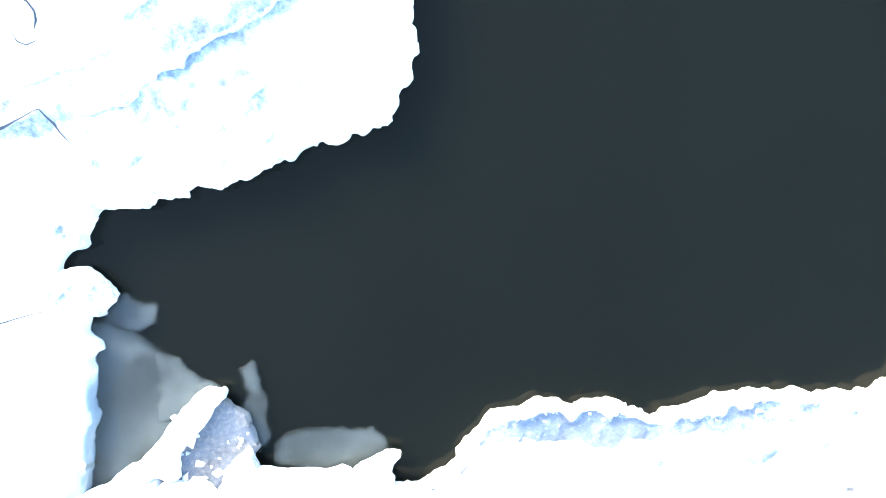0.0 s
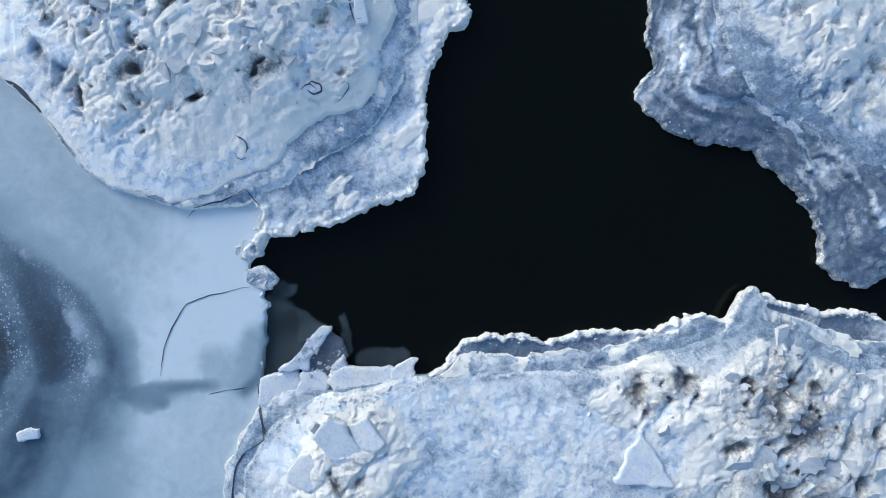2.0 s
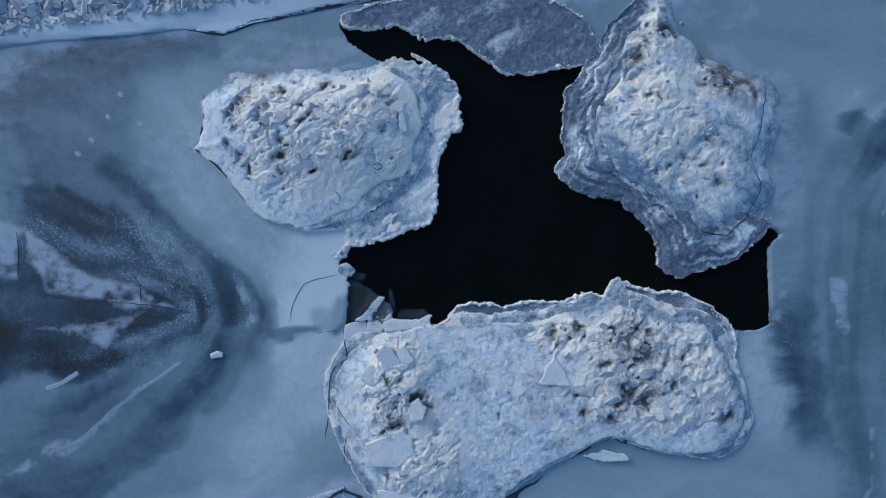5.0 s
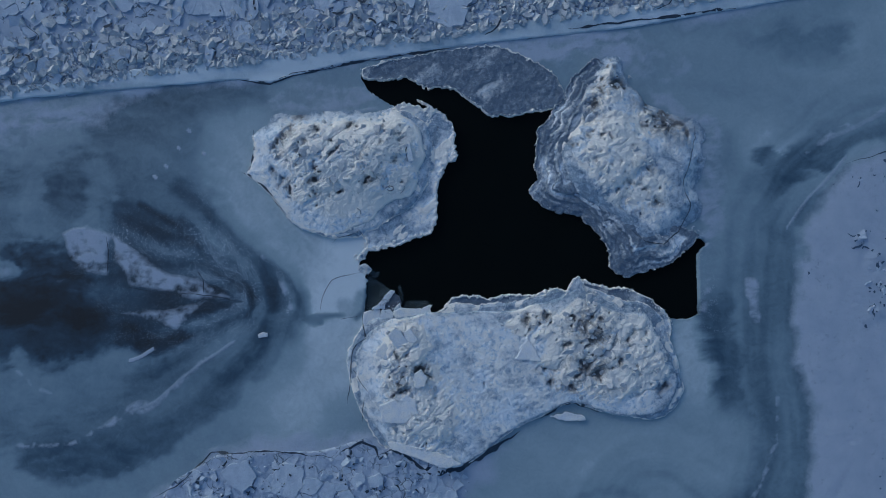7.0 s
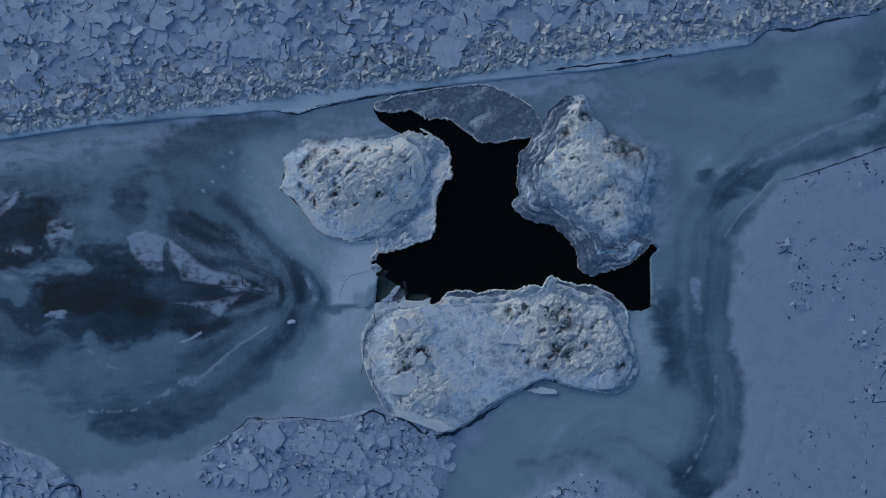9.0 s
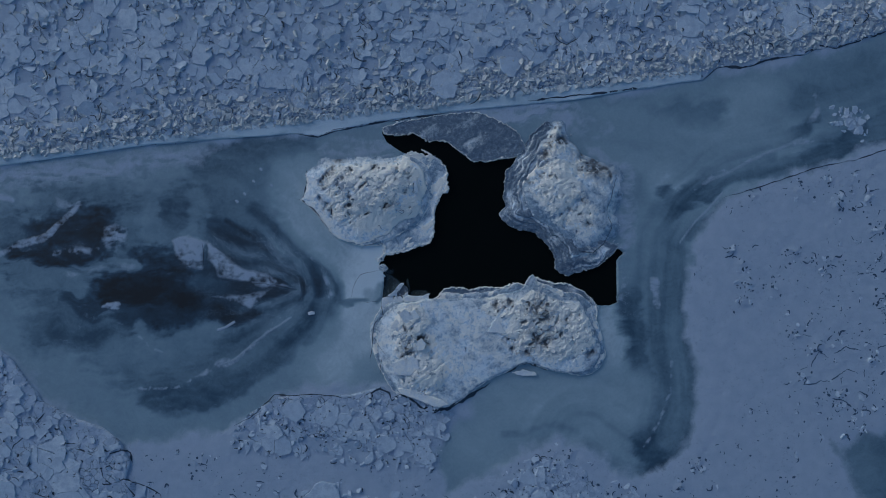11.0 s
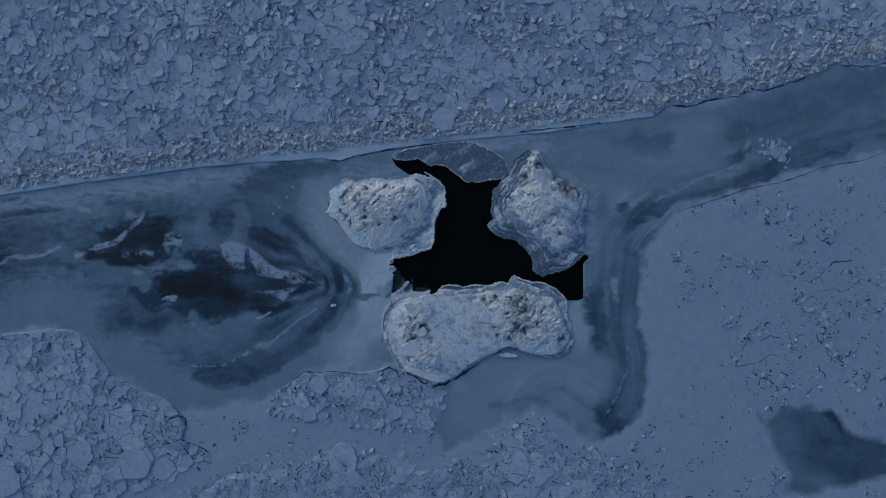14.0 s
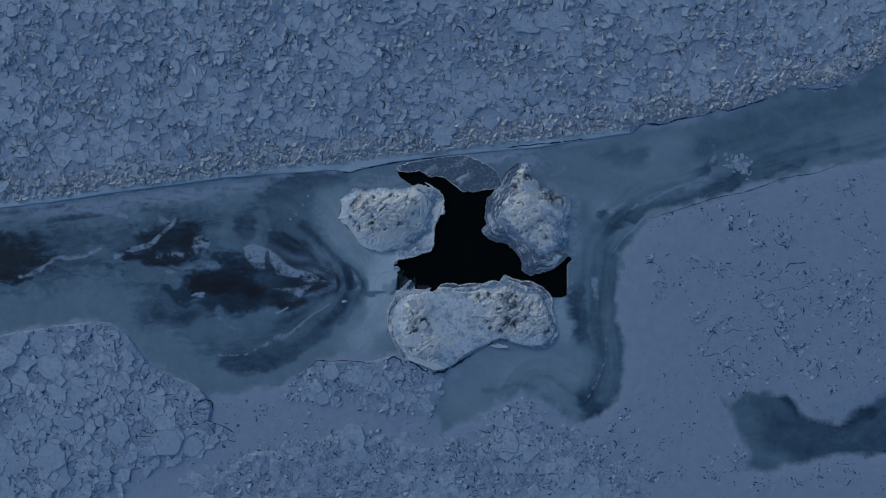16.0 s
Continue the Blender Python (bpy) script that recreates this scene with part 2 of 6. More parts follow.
def mound_material(name, stops, soft):
    """Stranded river ice: masks are dirt with painted crevice shade, bare grey-blue ice with the same, and white rime
    with pale cream.
    """
    n = Nodes(name)
    dirt, grey, rime = n.masks()
    large, mid, fine = n.noise(0.55, 5, 0.6, distortion=0.8), n.noise(2.6, 8, 0.68, distortion=0.5), n.noise(14.0, 7, 0.72)
    grain = n.noise(42.0, 5, 0.7)
    colour = n.mix(n.ramp(large, (0.38, 0.0), (0.60, 1.0)), COOL_ICE, WHITE_ICE)
    colour = n.mix(n.ramp(mid, (0.38, 0.85), (0.49, 0.0)), colour, (0.48, 0.61, 0.75))
    colour = n.mix(n.ramp(fine, (0.33, 0.7), (0.41, 0.0)), colour, (0.30, 0.38, 0.48))
    streak = n.sum("ADD", n.sum("MULTIPLY", mid, 0.46), n.sum("ADD", n.sum("MULTIPLY", fine, 0.38), n.sum("MULTIPLY", grain, 0.16)))
    frosty = n.ramp(streak, *stops)
    patch = n.sum("MULTIPLY", n.sum("SUBTRACT", streak, 0.5), 2.2)
    colour = n.mix(n.ramp(n.sum("SUBTRACT", grey, patch), (0.10, 0.0), (0.95, 1.0)), colour, frosty)
    colour = n.mix(n.ramp(n.sum("SUBTRACT", rime, n.sum("MULTIPLY", patch, -1.0)), (0.32, 0.0), (0.72, 1.0)), colour, (0.96, 0.92, 0.84))
    # one dark tone for soil and for the shade painted in clefts
    soil_and_shade = n.mix(n.ramp(fine, (0.35, 0.0), (0.65, 1.0)), (0.030, 0.031, 0.034), (0.205, 0.205, 0.21))
    stain_and_shade = n.ramp(n.sum("ADD", dirt, n.sum("MULTIPLY", n.sum("SUBTRACT", streak, 0.5), 3.0)), (0.22, 0.0), (0.80, 0.96))
    stain_and_shade = n.mix(n.ramp(dirt, (0.0, 0.0), (0.12, 1.0)), (0.0, 0.0, 0.0), stain_and_shade)
    colour = n.mix(stain_and_shade, colour, soil_and_shade)
    height = n.sum("ADD", n.sum("MULTIPLY", mid, 0.7), n.sum("ADD", n.sum("MULTIPLY", fine, 0.45), n.sum("MULTIPLY", grain, 0.14)))
    return n.done(colour, n.ramp(fine, (0.3, 0.5), (0.7, 0.85)), n.bump(height, 0.62, soft))


def jam_material(name, share):
    """Snow over broken ice plates: every plate has its own height and shade, with thin gaps between."""
    n = Nodes(name)
    at = n.place()
    shift = n.make("ShaderNodeTexNoise", "Color", Vector=at, Scale=1.1, Detail=5.0, Roughness=0.6)
    moved = n.tree.nodes.new("ShaderNodeVectorMath")
    moved.operation = "MULTIPLY_ADD"
    n.put(moved.inputs[0], shift)
    moved.inputs[1].default_value = (0.756, 0.756, 0.000)
    n.put(moved.inputs[2], at)
    flat = n.tree.nodes.new("ShaderNodeVectorMath")
    flat.operation = "MULTIPLY"
    n.put(flat.inputs[0], moved.outputs[0])
    flat.inputs[1].default_value = (1.0, 1.0, 0.0)
    where = flat.outputs[0]

    def plates(scale):
        tone = n.split(n.make("ShaderNodeTexVoronoi", "Color", Vector=where, Scale=scale))[0]
        edge = n.tree.nodes.new("ShaderNodeTexVoronoi")
        edge.feature = "DISTANCE_TO_EDGE"
        n.put(edge.inputs["Vector"], where)
        edge.inputs["Scale"].default_value = scale
        return tone, edge.outputs["Distance"]

    (t1, e1), (t2, e2), (t3, _) = plates(0.62), plates(1.7), plates(4.6)
    fine = n.noise(7.0, 7, 0.68)
    shade = n.sum("ADD", n.sum("MULTIPLY", t1, 0.35), n.sum("ADD", n.sum("MULTIPLY", t2, 0.35), n.sum("MULTIPLY", t3, 0.30)))
    colour = n.ramp(shade, (0.2, (0.353, 0.420, 0.538)), (0.5, (0.437, 0.504, 0.622)), (0.8, (0.554, 0.613, 0.706)))
    broken = n.ramp(n.noise(0.55, 6, 0.65), (0.45 + share, 0.0), (0.58 + share, 1.0))
    gap = n.sum("MULTIPLY", n.ramp(e2, (0.015, 0.85), (0.045, 0.0)), broken)
    gap = n.sum("MAXIMUM", gap, n.sum("MULTIPLY", n.ramp(e1, (0.008, 0.8), (0.022, 0.0)), n.ramp(n.noise(0.8, 5, 0.6), (0.46 + share, 0.0), (0.54 + share, 1.0))))
    colour = n.mix(gap, colour, (0.050, 0.067, 0.097))
    colour = n.mix(n.ramp(fine, (0.32, 0.5), (0.44, 0.0)), colour, (0.252, 0.311, 0.403))
    height = n.sum("ADD", n.sum("MULTIPLY", t2, 0.5), n.sum("ADD", n.sum("MULTIPLY", t3, 0.35), n.sum("MULTIPLY", fine, 0.45)))
    return n.done(colour, 0.8, n.bump(n.sum("SUBTRACT", height, gap), 0.55, 0.16))


def slab_material(name, a, b, c):
    """Loose blocks and plates, each a little different."""
    n = Nodes(name)
    geo = n.tree.nodes.new("ShaderNodeNewGeometry")
    info = n.tree.nodes.new("ShaderNodeObjectInfo")
    odd = n.sum("FRACT", n.sum("ADD", geo.outputs["Random Per Island"], info.outputs["Random"]))
    mid, fine = n.noise(1.7, 6, 0.6), n.noise(11.0, 6, 0.7)
    colour = n.mix(odd, a, b)
    colour = n.mix(n.ramp(mid, (0.38, 0.8), (0.58, 0.0)), colour, c)
    colour = n.mix(n.ramp(fine, (0.30, 0.45), (0.5, 0.0)), colour, (0.30, 0.35, 0.42))
    height = n.sum("ADD", mid, n.sum("MULTIPLY", fine, 0.5))
    return n.done(colour, n.ramp(fine, (0.3, 0.55), (0.7, 0.85)), n.bump(height, 0.6, 0.08))


def water_material():
    n = Nodes("open_water")
    return n.done(n.mix(n.noise(0.3, 3), (0.0036, 0.0048, 0.0042), (0.0050, 0.0068, 0.0060)), 0.06, n.bump(n.noise(1.2, 3), 0.05, 0.02), IOR=1.33, Specular_IOR_Level=0.16)


def thin_material():
    """New ice so clear that the dark water shows through it."""
    n = Nodes("new_ice")
    cloud = n.noise(1.8, 6, 0.6, distortion=0.5)
    n.done(n.mix(n.noise(6.0, 6), (0.05, 0.065, 0.070), (0.12, 0.15, 0.16)), 0.35)
    clear = n.tree.nodes.new("ShaderNodeBsdfTransparent")
    both = n.tree.nodes.new("ShaderNodeMixShader")
    n.put(both.inputs[0], n.sum("MULTIPLY", n.masks()[0], n.ramp(cloud, (0.30, 0.22), (0.70, 0.72))))
    n.tree.links.new(clear.outputs[0], both.inputs[1])
    n.tree.links.new(n.shader.outputs[0], both.inputs[2])
    n.tree.links.new(both.outputs[0], n.out.inputs[0])
    return n.material


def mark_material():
    """Dark blue of flat strips that paint the shade beside tilted plates."""
    n = Nodes("snow_plate_shade")
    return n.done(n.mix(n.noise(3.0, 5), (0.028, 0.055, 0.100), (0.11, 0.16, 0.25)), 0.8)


# Dark tone of wet cracks, also of the shade painted along plate edges.
def gap_and_shade_material():
    n = Nodes("wet_gap_and_shade")
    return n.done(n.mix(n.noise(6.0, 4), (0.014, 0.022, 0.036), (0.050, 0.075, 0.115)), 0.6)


MAT_MOUND = mound_material("stranded_ice", ((0.38, (0.12, 0.15, 0.20)), (0.49, (0.27, 0.345, 0.44)), (0.57, (0.44, 0.53, 0.64)), (0.66, (0.76, 0.81, 0.85))), 0.14)
MAT_SHELF = mound_material("frosted_shelf", ((0.34, (0.075, 0.098, 0.140)), (0.48, (0.140, 0.180, 0.240)), (0.57, (0.200, 0.250, 0.320)), (0.68, (0.36, 0.41, 0.48))), 0.07)
MAT_GROUND, MAT_WATER, MAT_THIN, MAT_GAP_AND_SHADE = ground_material(), water_material(), thin_material(), gap_and_shade_material()
MAT_JAM, MAT_SNOWED = jam_material("plated_snow", 0.0), jam_material("deep_plated_snow", 0.03)
MAT_MARK = mark_material()
MAT_SLAB = slab_material("snowy_slab", (0.49, 0.565, 0.675), (0.66, 0.71, 0.775), (0.43, 0.50, 0.61))
MAT_RUBBLE = slab_material("bare_rubble", (0.52, 0.55, 0.59), (0.82, 0.80, 0.75), (0.40, 0.43, 0.47))
MAT_WHITE = slab_material("white_plate", (0.84, 0.83, 0.79), (0.80, 0.82, 0.83), (0.68, 0.73, 0.80))

# ---------------------------------------------------------------- plan (metres, x east, y north, the river's ice at z = 0)
POOL_A = [(-6.04, -2.74), (-5.68, -2.56), (-5.40, -2.05), (-3.87, -1.32), (-1.74, -0.61), (-0.91, 0.41), (-0.83, 2.24), (-1.26, 3.81), (-0.39, 6.27), (-1.59, 7.73), (-3.64, 8.60), (-5.26, 9.74), (-5.74, 10.62), (-5.03, 10.81), (-2.35, 10.92), (0.93, 10.37), (3.37, 8.67), (5.42, 8.22), (8.53, 8.57), (9.10, 6.50), (8.42, 3.62), (8.18, 1.98), (9.39, 0.92), (11.02, 0.06), (12.63, -1.83), (13.42, -3.49), (16.33, -2.73)]
POOL_B = [(18.22, -1.73), (19.05, -1.46), (19.37, -2.00), (18.64, -2.86), (18.58, -4.01), (18.39, -4.91), (18.64, -6.48), (18.60, -7.25), (18.10, -7.62), (17.20, -7.52), (16.20, -7.45), (14.99, -7.00), (12.13, -5.73), (8.84, -5.45), (4.71, -5.98), (0.59, -6.31), (-0.41, -6.80), (-1.20, -6.77), (-3.04, -6.69), (-4.61, -6.62), (-5.85, -6.57), (-5.76, -5.98), (-5.63, -5.32), (-5.63, -4.67), (-5.53, -4.28), (-5.70, -3.94), (-5.73, -3.68), (-6.02, -3.49), (-6.08, -3.07)]
POOL = POOL_A + POOL_B
NW_SHELF = [(-6.33, -0.51), (-5.74, -1.14), (-5.76, -1.83), (-6.22, -2.23), (-6.34, -2.70), (-5.69, -2.69), (-5.44, -2.18), (-4.95, -2.21), (-3.89, -1.90), (-2.83, -1.65), (-1.76, -1.27), (-1.10, -1.06), (-0.76, -0.91), (-0.30, 0.23), (-0.34, 0.93), (-0.24, 1.48), (-0.24, 2.32), (0.04, 3.29), (0.49, 4.11), (1.08, 4.51), (1.24, 5.20), (1.11, 6.18), (1.08, 7.02), (0.59, 7.54), (-0.23, 8.17), (-1.05, 8.70), (-2.15, 9.12), (-0.96, 8.34), (-2.60, 8.75), (-3.40, 8.30), (-4.60, 7.60), (-7.85, 4.49), (-7.95, 0.88)]
NW_CROWN = [(-13.43, 6.62), (-12.45, 7.61), (-11.06, 8.12), (-9.42, 8.34), (-7.65, 8.25), (-6.00, 8.20), (-4.34, 8.29), (-2.71, 7.83), (-1.75, 6.92), (-1.27, 5.59), (-1.16, 4.48), (-1.54, 3.81), (-1.71, 2.85), (-2.29, 1.82), (-3.73, 1.48), (-4.52, 0.79), (-5.03, 0.06), (-6.25, -0.37), (-7.91, -1.00), (-9.27, -0.66), (-10.62, -0.04), (-11.52, 0.89), (-12.12, 1.78), (-12.68, 2.46), (-13.48, 3.19), (-14.22, 3.76), (-13.60, 4.57), (-13.46, 5.66), (-13.71, 6.49)]
NE_BASE = [(8.23, 8.08), (7.67, 7.14), (7.04, 6.70), (6.94, 5.71), (6.74, 4.07), (6.84, 2.91), (6.28, 2.22), (6.44, 1.76), (7.33, 0.92), (8.35, 0.28), (9.58, 0.22), (10.60, -0.55), (11.41, -1.39), (11.88, -2.22), (12.10, -3.67), (12.99, -4.43), (13.81, -4.45), (15.06, -4.02), (16.73, -3.56), (17.78, -2.63), (18.63, -1.82), (18.85, -1.33), (18.11, -0.78), (17.01, -0.06), (16.79, 2.63), (16.93, 5.52), (15.73, 7.19), (14.12, 9.09), (12.71, 10.77), (11.70, 11.82), (10.65, 11.34), (9.51, 10.21), (8.82, 8.65)]
NE_CROWN = [(10.06, 7.01), (10.29, 8.44), (10.73, 9.66), (10.96, 10.89), (12.22, 12.01), (13.23, 11.58), (13.62, 10.43), (14.41, 9.18), (15.21, 8.27), (16.84, 7.70), (18.26, 7.14), (19.34, 6.02), (19.47, 4.58), (19.11, 2.95), (18.84, 1.93), (19.06, 0.98), (18.54, -0.32), (17.16, -1.39), (15.80, -1.98), (14.57, -1.75), (13.37, -0.70), (12.16, 0.22), (10.95, 1.06), (9.74, 1.91), (8.95, 3.15), (8.57, 4.79), (9.22, 6.01)]
S_SHELF = [(-1.34, -6.96), (-0.92, -6.58), (-0.12, -6.22), (0.37, -5.60), (0.97, -5.47), (1.90, -5.40), (2.83, -5.52), (4.16, -5.50), (5.50, -5.29), (6.83, -5.24), (7.24, -5.07), (8.19, -4.87), (9.12, -5.01), (9.68, -4.50), (10.22, -4.34), (10.72, -4.55), (12.36, -4.99), (13.59, -5.14), (15.22, -6.00), (16.10, -6.95), (16.50, -7.55), (16.60, -8.20), (16.30, -9.10), (15.80, -10.20), (15.60, -11.80), (14.60, -12.30), (8.73, -10.39), (0.54, -8.57), (-3.55, -7.66)]
S_CROWN = [(-3.92, -7.03), (-2.69, -6.82), (-1.06, -6.69), (0.57, -6.60), (4.65, -6.52), (7.11, -6.09), (8.76, -5.51), (9.67, -5.12), (11.21, -5.72), (12.83, -6.45), (14.46, -6.89), (15.32, -8.42), (16.27, -10.07), (16.71, -12.12), (16.44, -13.10), (15.60, -14.02), (13.47, -14.38), (11.03, -13.91), (9.00, -13.30), (6.94, -14.15), (4.88, -15.12), (3.22, -16.30), (1.57, -17.48), (-0.07, -17.77), (-2.09, -17.08), (-4.10, -16.14), (-4.81, -14.98), (-5.48, -14.16), (-6.18, -12.43), (-6.50, -9.99), (-5.94, -8.58), (-5.07, -7.66)]
N_SHELF = [(-5.65, 10.74), (-5.23, 11.31), (-3.16, 11.85), (0.15, 12.41), (3.46, 12.80), (5.10, 12.44), (6.33, 11.92), (7.96, 11.06), (8.97, 9.80), (9.14, 8.35), (8.10, 8.00), (6.65, 7.74), (4.99, 7.48), (3.55, 7.63), (2.54, 8.48), (1.52, 9.12), (0.50, 9.63), (-1.14, 9.79), (-2.36, 10.43), (-3.19, 10.36), (-4.83, 10.39)]
SMOOTH_A = [(-81.48, 3.12), (-61.69, 5.12), (-53.75, 6.08), (-45.80, 7.29), (-29.86, 9.46), (-14.68, 10.60), (-10.67, 10.84), (-5.86, 11.73), (10.21, 13.84), (27.70, 15.96), (32.79, 17.09), (45.73, 20.34), (50.59, 22.28), (58.71, 22.95), (60.33, 24.56), (66.82, 27.40), (83.09, 33.51), (83.17, 20.58), (64.28, 12.87), (58.75, 11.65), (50.63, 9.38), (42.53, 7.19), (35.24, 5.17), (31.20, 3.96), (27.97, 1.14), (26.35, -1.28), (25.96, -5.31)]
SMOOTH_B = [(25.96, -10.15), (26.78, -15.00), (26.79, -18.23), (25.58, -22.27), (23.16, -25.09), (21.14, -25.65), (18.30, -24.27), (15.07, -21.84), (12.24, -21.02), (9.42, -21.82), (7.81, -23.43), (6.20, -24.80), (4.50, -25.52), (-0.09, -26.56), (-0.57, -24.22), (-0.09, -21.80), (1.36, -20.60), (2.65, -18.74), (3.13, -16.57), (-1.05, -16.24), (-5.87, -15.75), (-13.90, -16.38), (-17.11, -16.93), (-21.92, -20.54), (-29.93, -21.73), (-32.17, -22.29), (-34.32, -19.87), (-37.91, -18.50)]
SMOOTH = SMOOTH_A + SMOOTH_B
SMOOTH_SW = [(-37.91, -18.50), (-40.70, -16.89), (-43.08, -13.68), (-45.46, -11.27), (-49.05, -11.03), (-57.00, -12.30), (-61.77, -13.09), (-81.58, -14.82)]
POND = [(39.77, -21.90), (43.42, -21.09), (46.26, -20.70), (49.11, -20.54), (51.55, -21.92), (54.00, -23.31), (57.26, -24.21), (59.71, -23.89), (62.15, -22.11), (64.42, -20.90), (80.11, -18.33), (80.17, -29.72), (64.46, -30.08), (58.92, -30.87), (54.03, -32.07), (50.77, -32.71), (46.71, -33.02), (43.61, -31.87), (43.85, -29.60), (42.46, -27.98), (41.40, -24.73)]
N_JAM = [(-81.48, 3.12), (-61.69, 5.20), (-53.75, 6.16), (-45.80, 7.37), (-29.86, 9.54), (-14.68, 10.60), (-12.28, 10.28), (-10.67, 10.84), (-5.86, 11.81), (0.88, 12.70), (6.18, 13.19), (14.23, 13.92), (20.68, 14.90), (27.70, 15.96), (29.15, 17.16), (32.78, 17.17), (34.40, 17.98), (38.44, 18.55), (40.06, 19.36), (41.68, 19.20), (45.73, 20.42), (50.59, 22.44), (57.08, 22.14), (58.71, 23.27), (60.32, 24.89), (66.82, 27.40), (83.09, 34.32), (82.95, 59.30), (-81.17, 58.25)]
N_RUBBLE = [(-81.47, 4.31), (-61.69, 6.24), (-53.75, 6.88), (-45.80, 8.32), (-37.84, 9.13), (-29.86, 10.10), (-21.88, 11.07), (-13.88, 11.88), (-5.86, 12.85), (0.88, 13.50), (10.20, 14.80), (18.26, 15.62), (27.70, 16.76), (29.15, 17.41), (34.40, 18.38), (41.68, 19.68), (45.73, 20.90), (50.59, 22.93), (58.70, 23.75), (66.82, 28.21), (83.08, 35.12), (82.95, 59.30), (-81.17, 58.25)]
SW_JAM = [(-81.57, -14.42), (-61.77, -12.61), (-57.00, -12.06), (-53.82, -11.42), (-49.04, -10.87), (-45.46, -11.11), (-43.87, -12.48), (-42.29, -14.88), (-40.70, -16.89), (-37.91, -18.50), (-34.72, -19.55), (-32.97, -21.00), (-31.85, -23.09), (-32.34, -24.94), (-29.14, -25.75), (-28.34, -28.17), (-31.55, -29.36), (-35.55, -30.96), (-41.94, -33.35), (-45.14, -36.15), (-45.98, -49.42), (-81.77, -49.22)]
S_JAM = [(-21.92, -20.70), (-19.52, -18.30), (-16.71, -16.61), (-13.90, -16.38), (-9.09, -16.55), (-5.87, -15.67), (-4.59, -16.64), (-3.46, -15.91), (-1.05, -17.21), (1.36, -18.18), (2.17, -17.78), (1.36, -19.79), (0.16, -23.01), (-1.05, -25.02), (-5.88, -24.61), (-10.70, -23.39), (-17.12, -22.97), (-21.53, -22.55)]
S_FIELD = [(-35.55, -30.96), (-28.34, -28.57), (-21.93, -25.77), (-10.70, -24.76), (-1.05, -26.64), (6.20, -25.29), (9.02, -22.39), (12.24, -21.27), (15.47, -22.40), (19.11, -25.08), (23.97, -27.11), (29.65, -31.99), (34.53, -37.68), (32.92, -45.78), (-39.58, -45.42), (-37.96, -35.77)]
STROKES, CRACKS, PLATES = [], [], []


def stroke(*row):
    STROKES.append(row)


def patch(layer, target, soft, line):
    """An area with a soft edge in place of a stroke."""
    STROKES.append((layer, target, None, soft, line))


def crack(*row):
    CRACKS.append(row)


def plate(*row):
    PLATES.append(row)


# layer, target, half width, softness, line
RUBBLE_HEAP = (43.04, 11.65)
BOW = (-15.18, -5.34)
stroke('tone', 0.94, 1.1, 2.4, [(-16.04, 1.98), (-13.56, -1.60), (-10.37, -4.47), (-9.67, -6.97)])
patch('tone', 0.46, 1.4, [(-42.24, 4.94), (-36.20, 5.37), (-29.16, 5.03), (-24.62, 5.73), (-22.57, 8.74), (-18.00, 10.31), (-14.46, 10.42), (-12.96, 9.38), (-15.51, 7.64), (-17.05, 5.13), (-15.58, 2.07), (-12.58, -1.01), (-10.36, -5.60), (-10.64, -7.61), (-14.22, -10.85), (-18.29, -13.57), (-22.86, -16.27), (-27.90, -17.05), (-32.90, -15.11), (-36.39, -12.29), (-42.40, -11.19)])
patch('tone', 0.42, 2.2, [(-71.20, 3.12), (-56.94, 3.37), (-47.41, 2.73), (-41.04, 2.73), (-35.46, 2.73), (-35.48, -5.27), (-41.86, -5.27), (-47.43, -3.67), (-53.80, -5.66), (-61.74, -6.86), (-71.25, -7.25)])
patch('tone', 0.4, 1.6, [(-29.17, 4.27), (-22.62, 3.68), (-18.09, 2.61), (-15.10, -0.47), (-12.61, -3.03), (-11.88, -5.57), (-14.18, -8.07), (-19.25, -9.51), (-25.30, -9.43), (-28.25, -3.33)])
stroke('tone', 0.4, 1.4, 1.4, [(-24.10, 7.24), (-20.04, 9.11), (-16.49, 9.93), (-14.47, 10.06)])
stroke('tone', 0.54, 1, 1.2, [(-29.67, 4.27), (-29.71, 0.74), (-29.24, -1.80)])
stroke('tone', 0.54, 0.8, 1, [(-24.89, 3.71), (-24.67, 1.18), (-25.44, 0.17)])
patch('tone', 0.15, 1.7, [(-35.30, -4.24), (-32.77, -2.51), (-29.23, -1.29), (-26.22, -2.09), (-25.74, -4.37), (-22.72, -4.92), (-21.73, -5.94), (-23.25, -6.68), (-25.79, -8.41), (-29.31, -8.61), (-32.33, -8.32), (-34.83, -7.27), (-35.82, -5.74)])
patch('tone', 0.03, 1.7, [(-34.56, -5.26), (-30.26, -3.30), (-26.75, -4.36), (-25.01, -6.40), (-27.80, -7.98), (-33.32, -7.54)])
patch('tone', 0.12, 1.2, [(-42.27, 1.66), (-39.25, 2.38), (-37.24, 2.86), (-34.98, 2.22), (-34.34, 0.80), (-34.76, -0.81), (-39.29, -1.46), (-42.29, -0.61)])
patch('tone', 0.10, 1.2, [(-45.83, -2.07), (-43.04, -0.47), (-39.06, -1.27), (-37.46, 0.33), (-36.66, 2.33), (-32.67, 2.73), (-34.28, -1.27), (-37.87, -3.67), (-43.45, -4.07)])
patch('tone', 0.1, 1.3, [(-71.24, -3.66), (-61.73, -4.62), (-57.76, -3.98), (-53.39, -1.67), (-56.95, 0.73), (-61.71, 1.53), (-71.21, 1.13)])
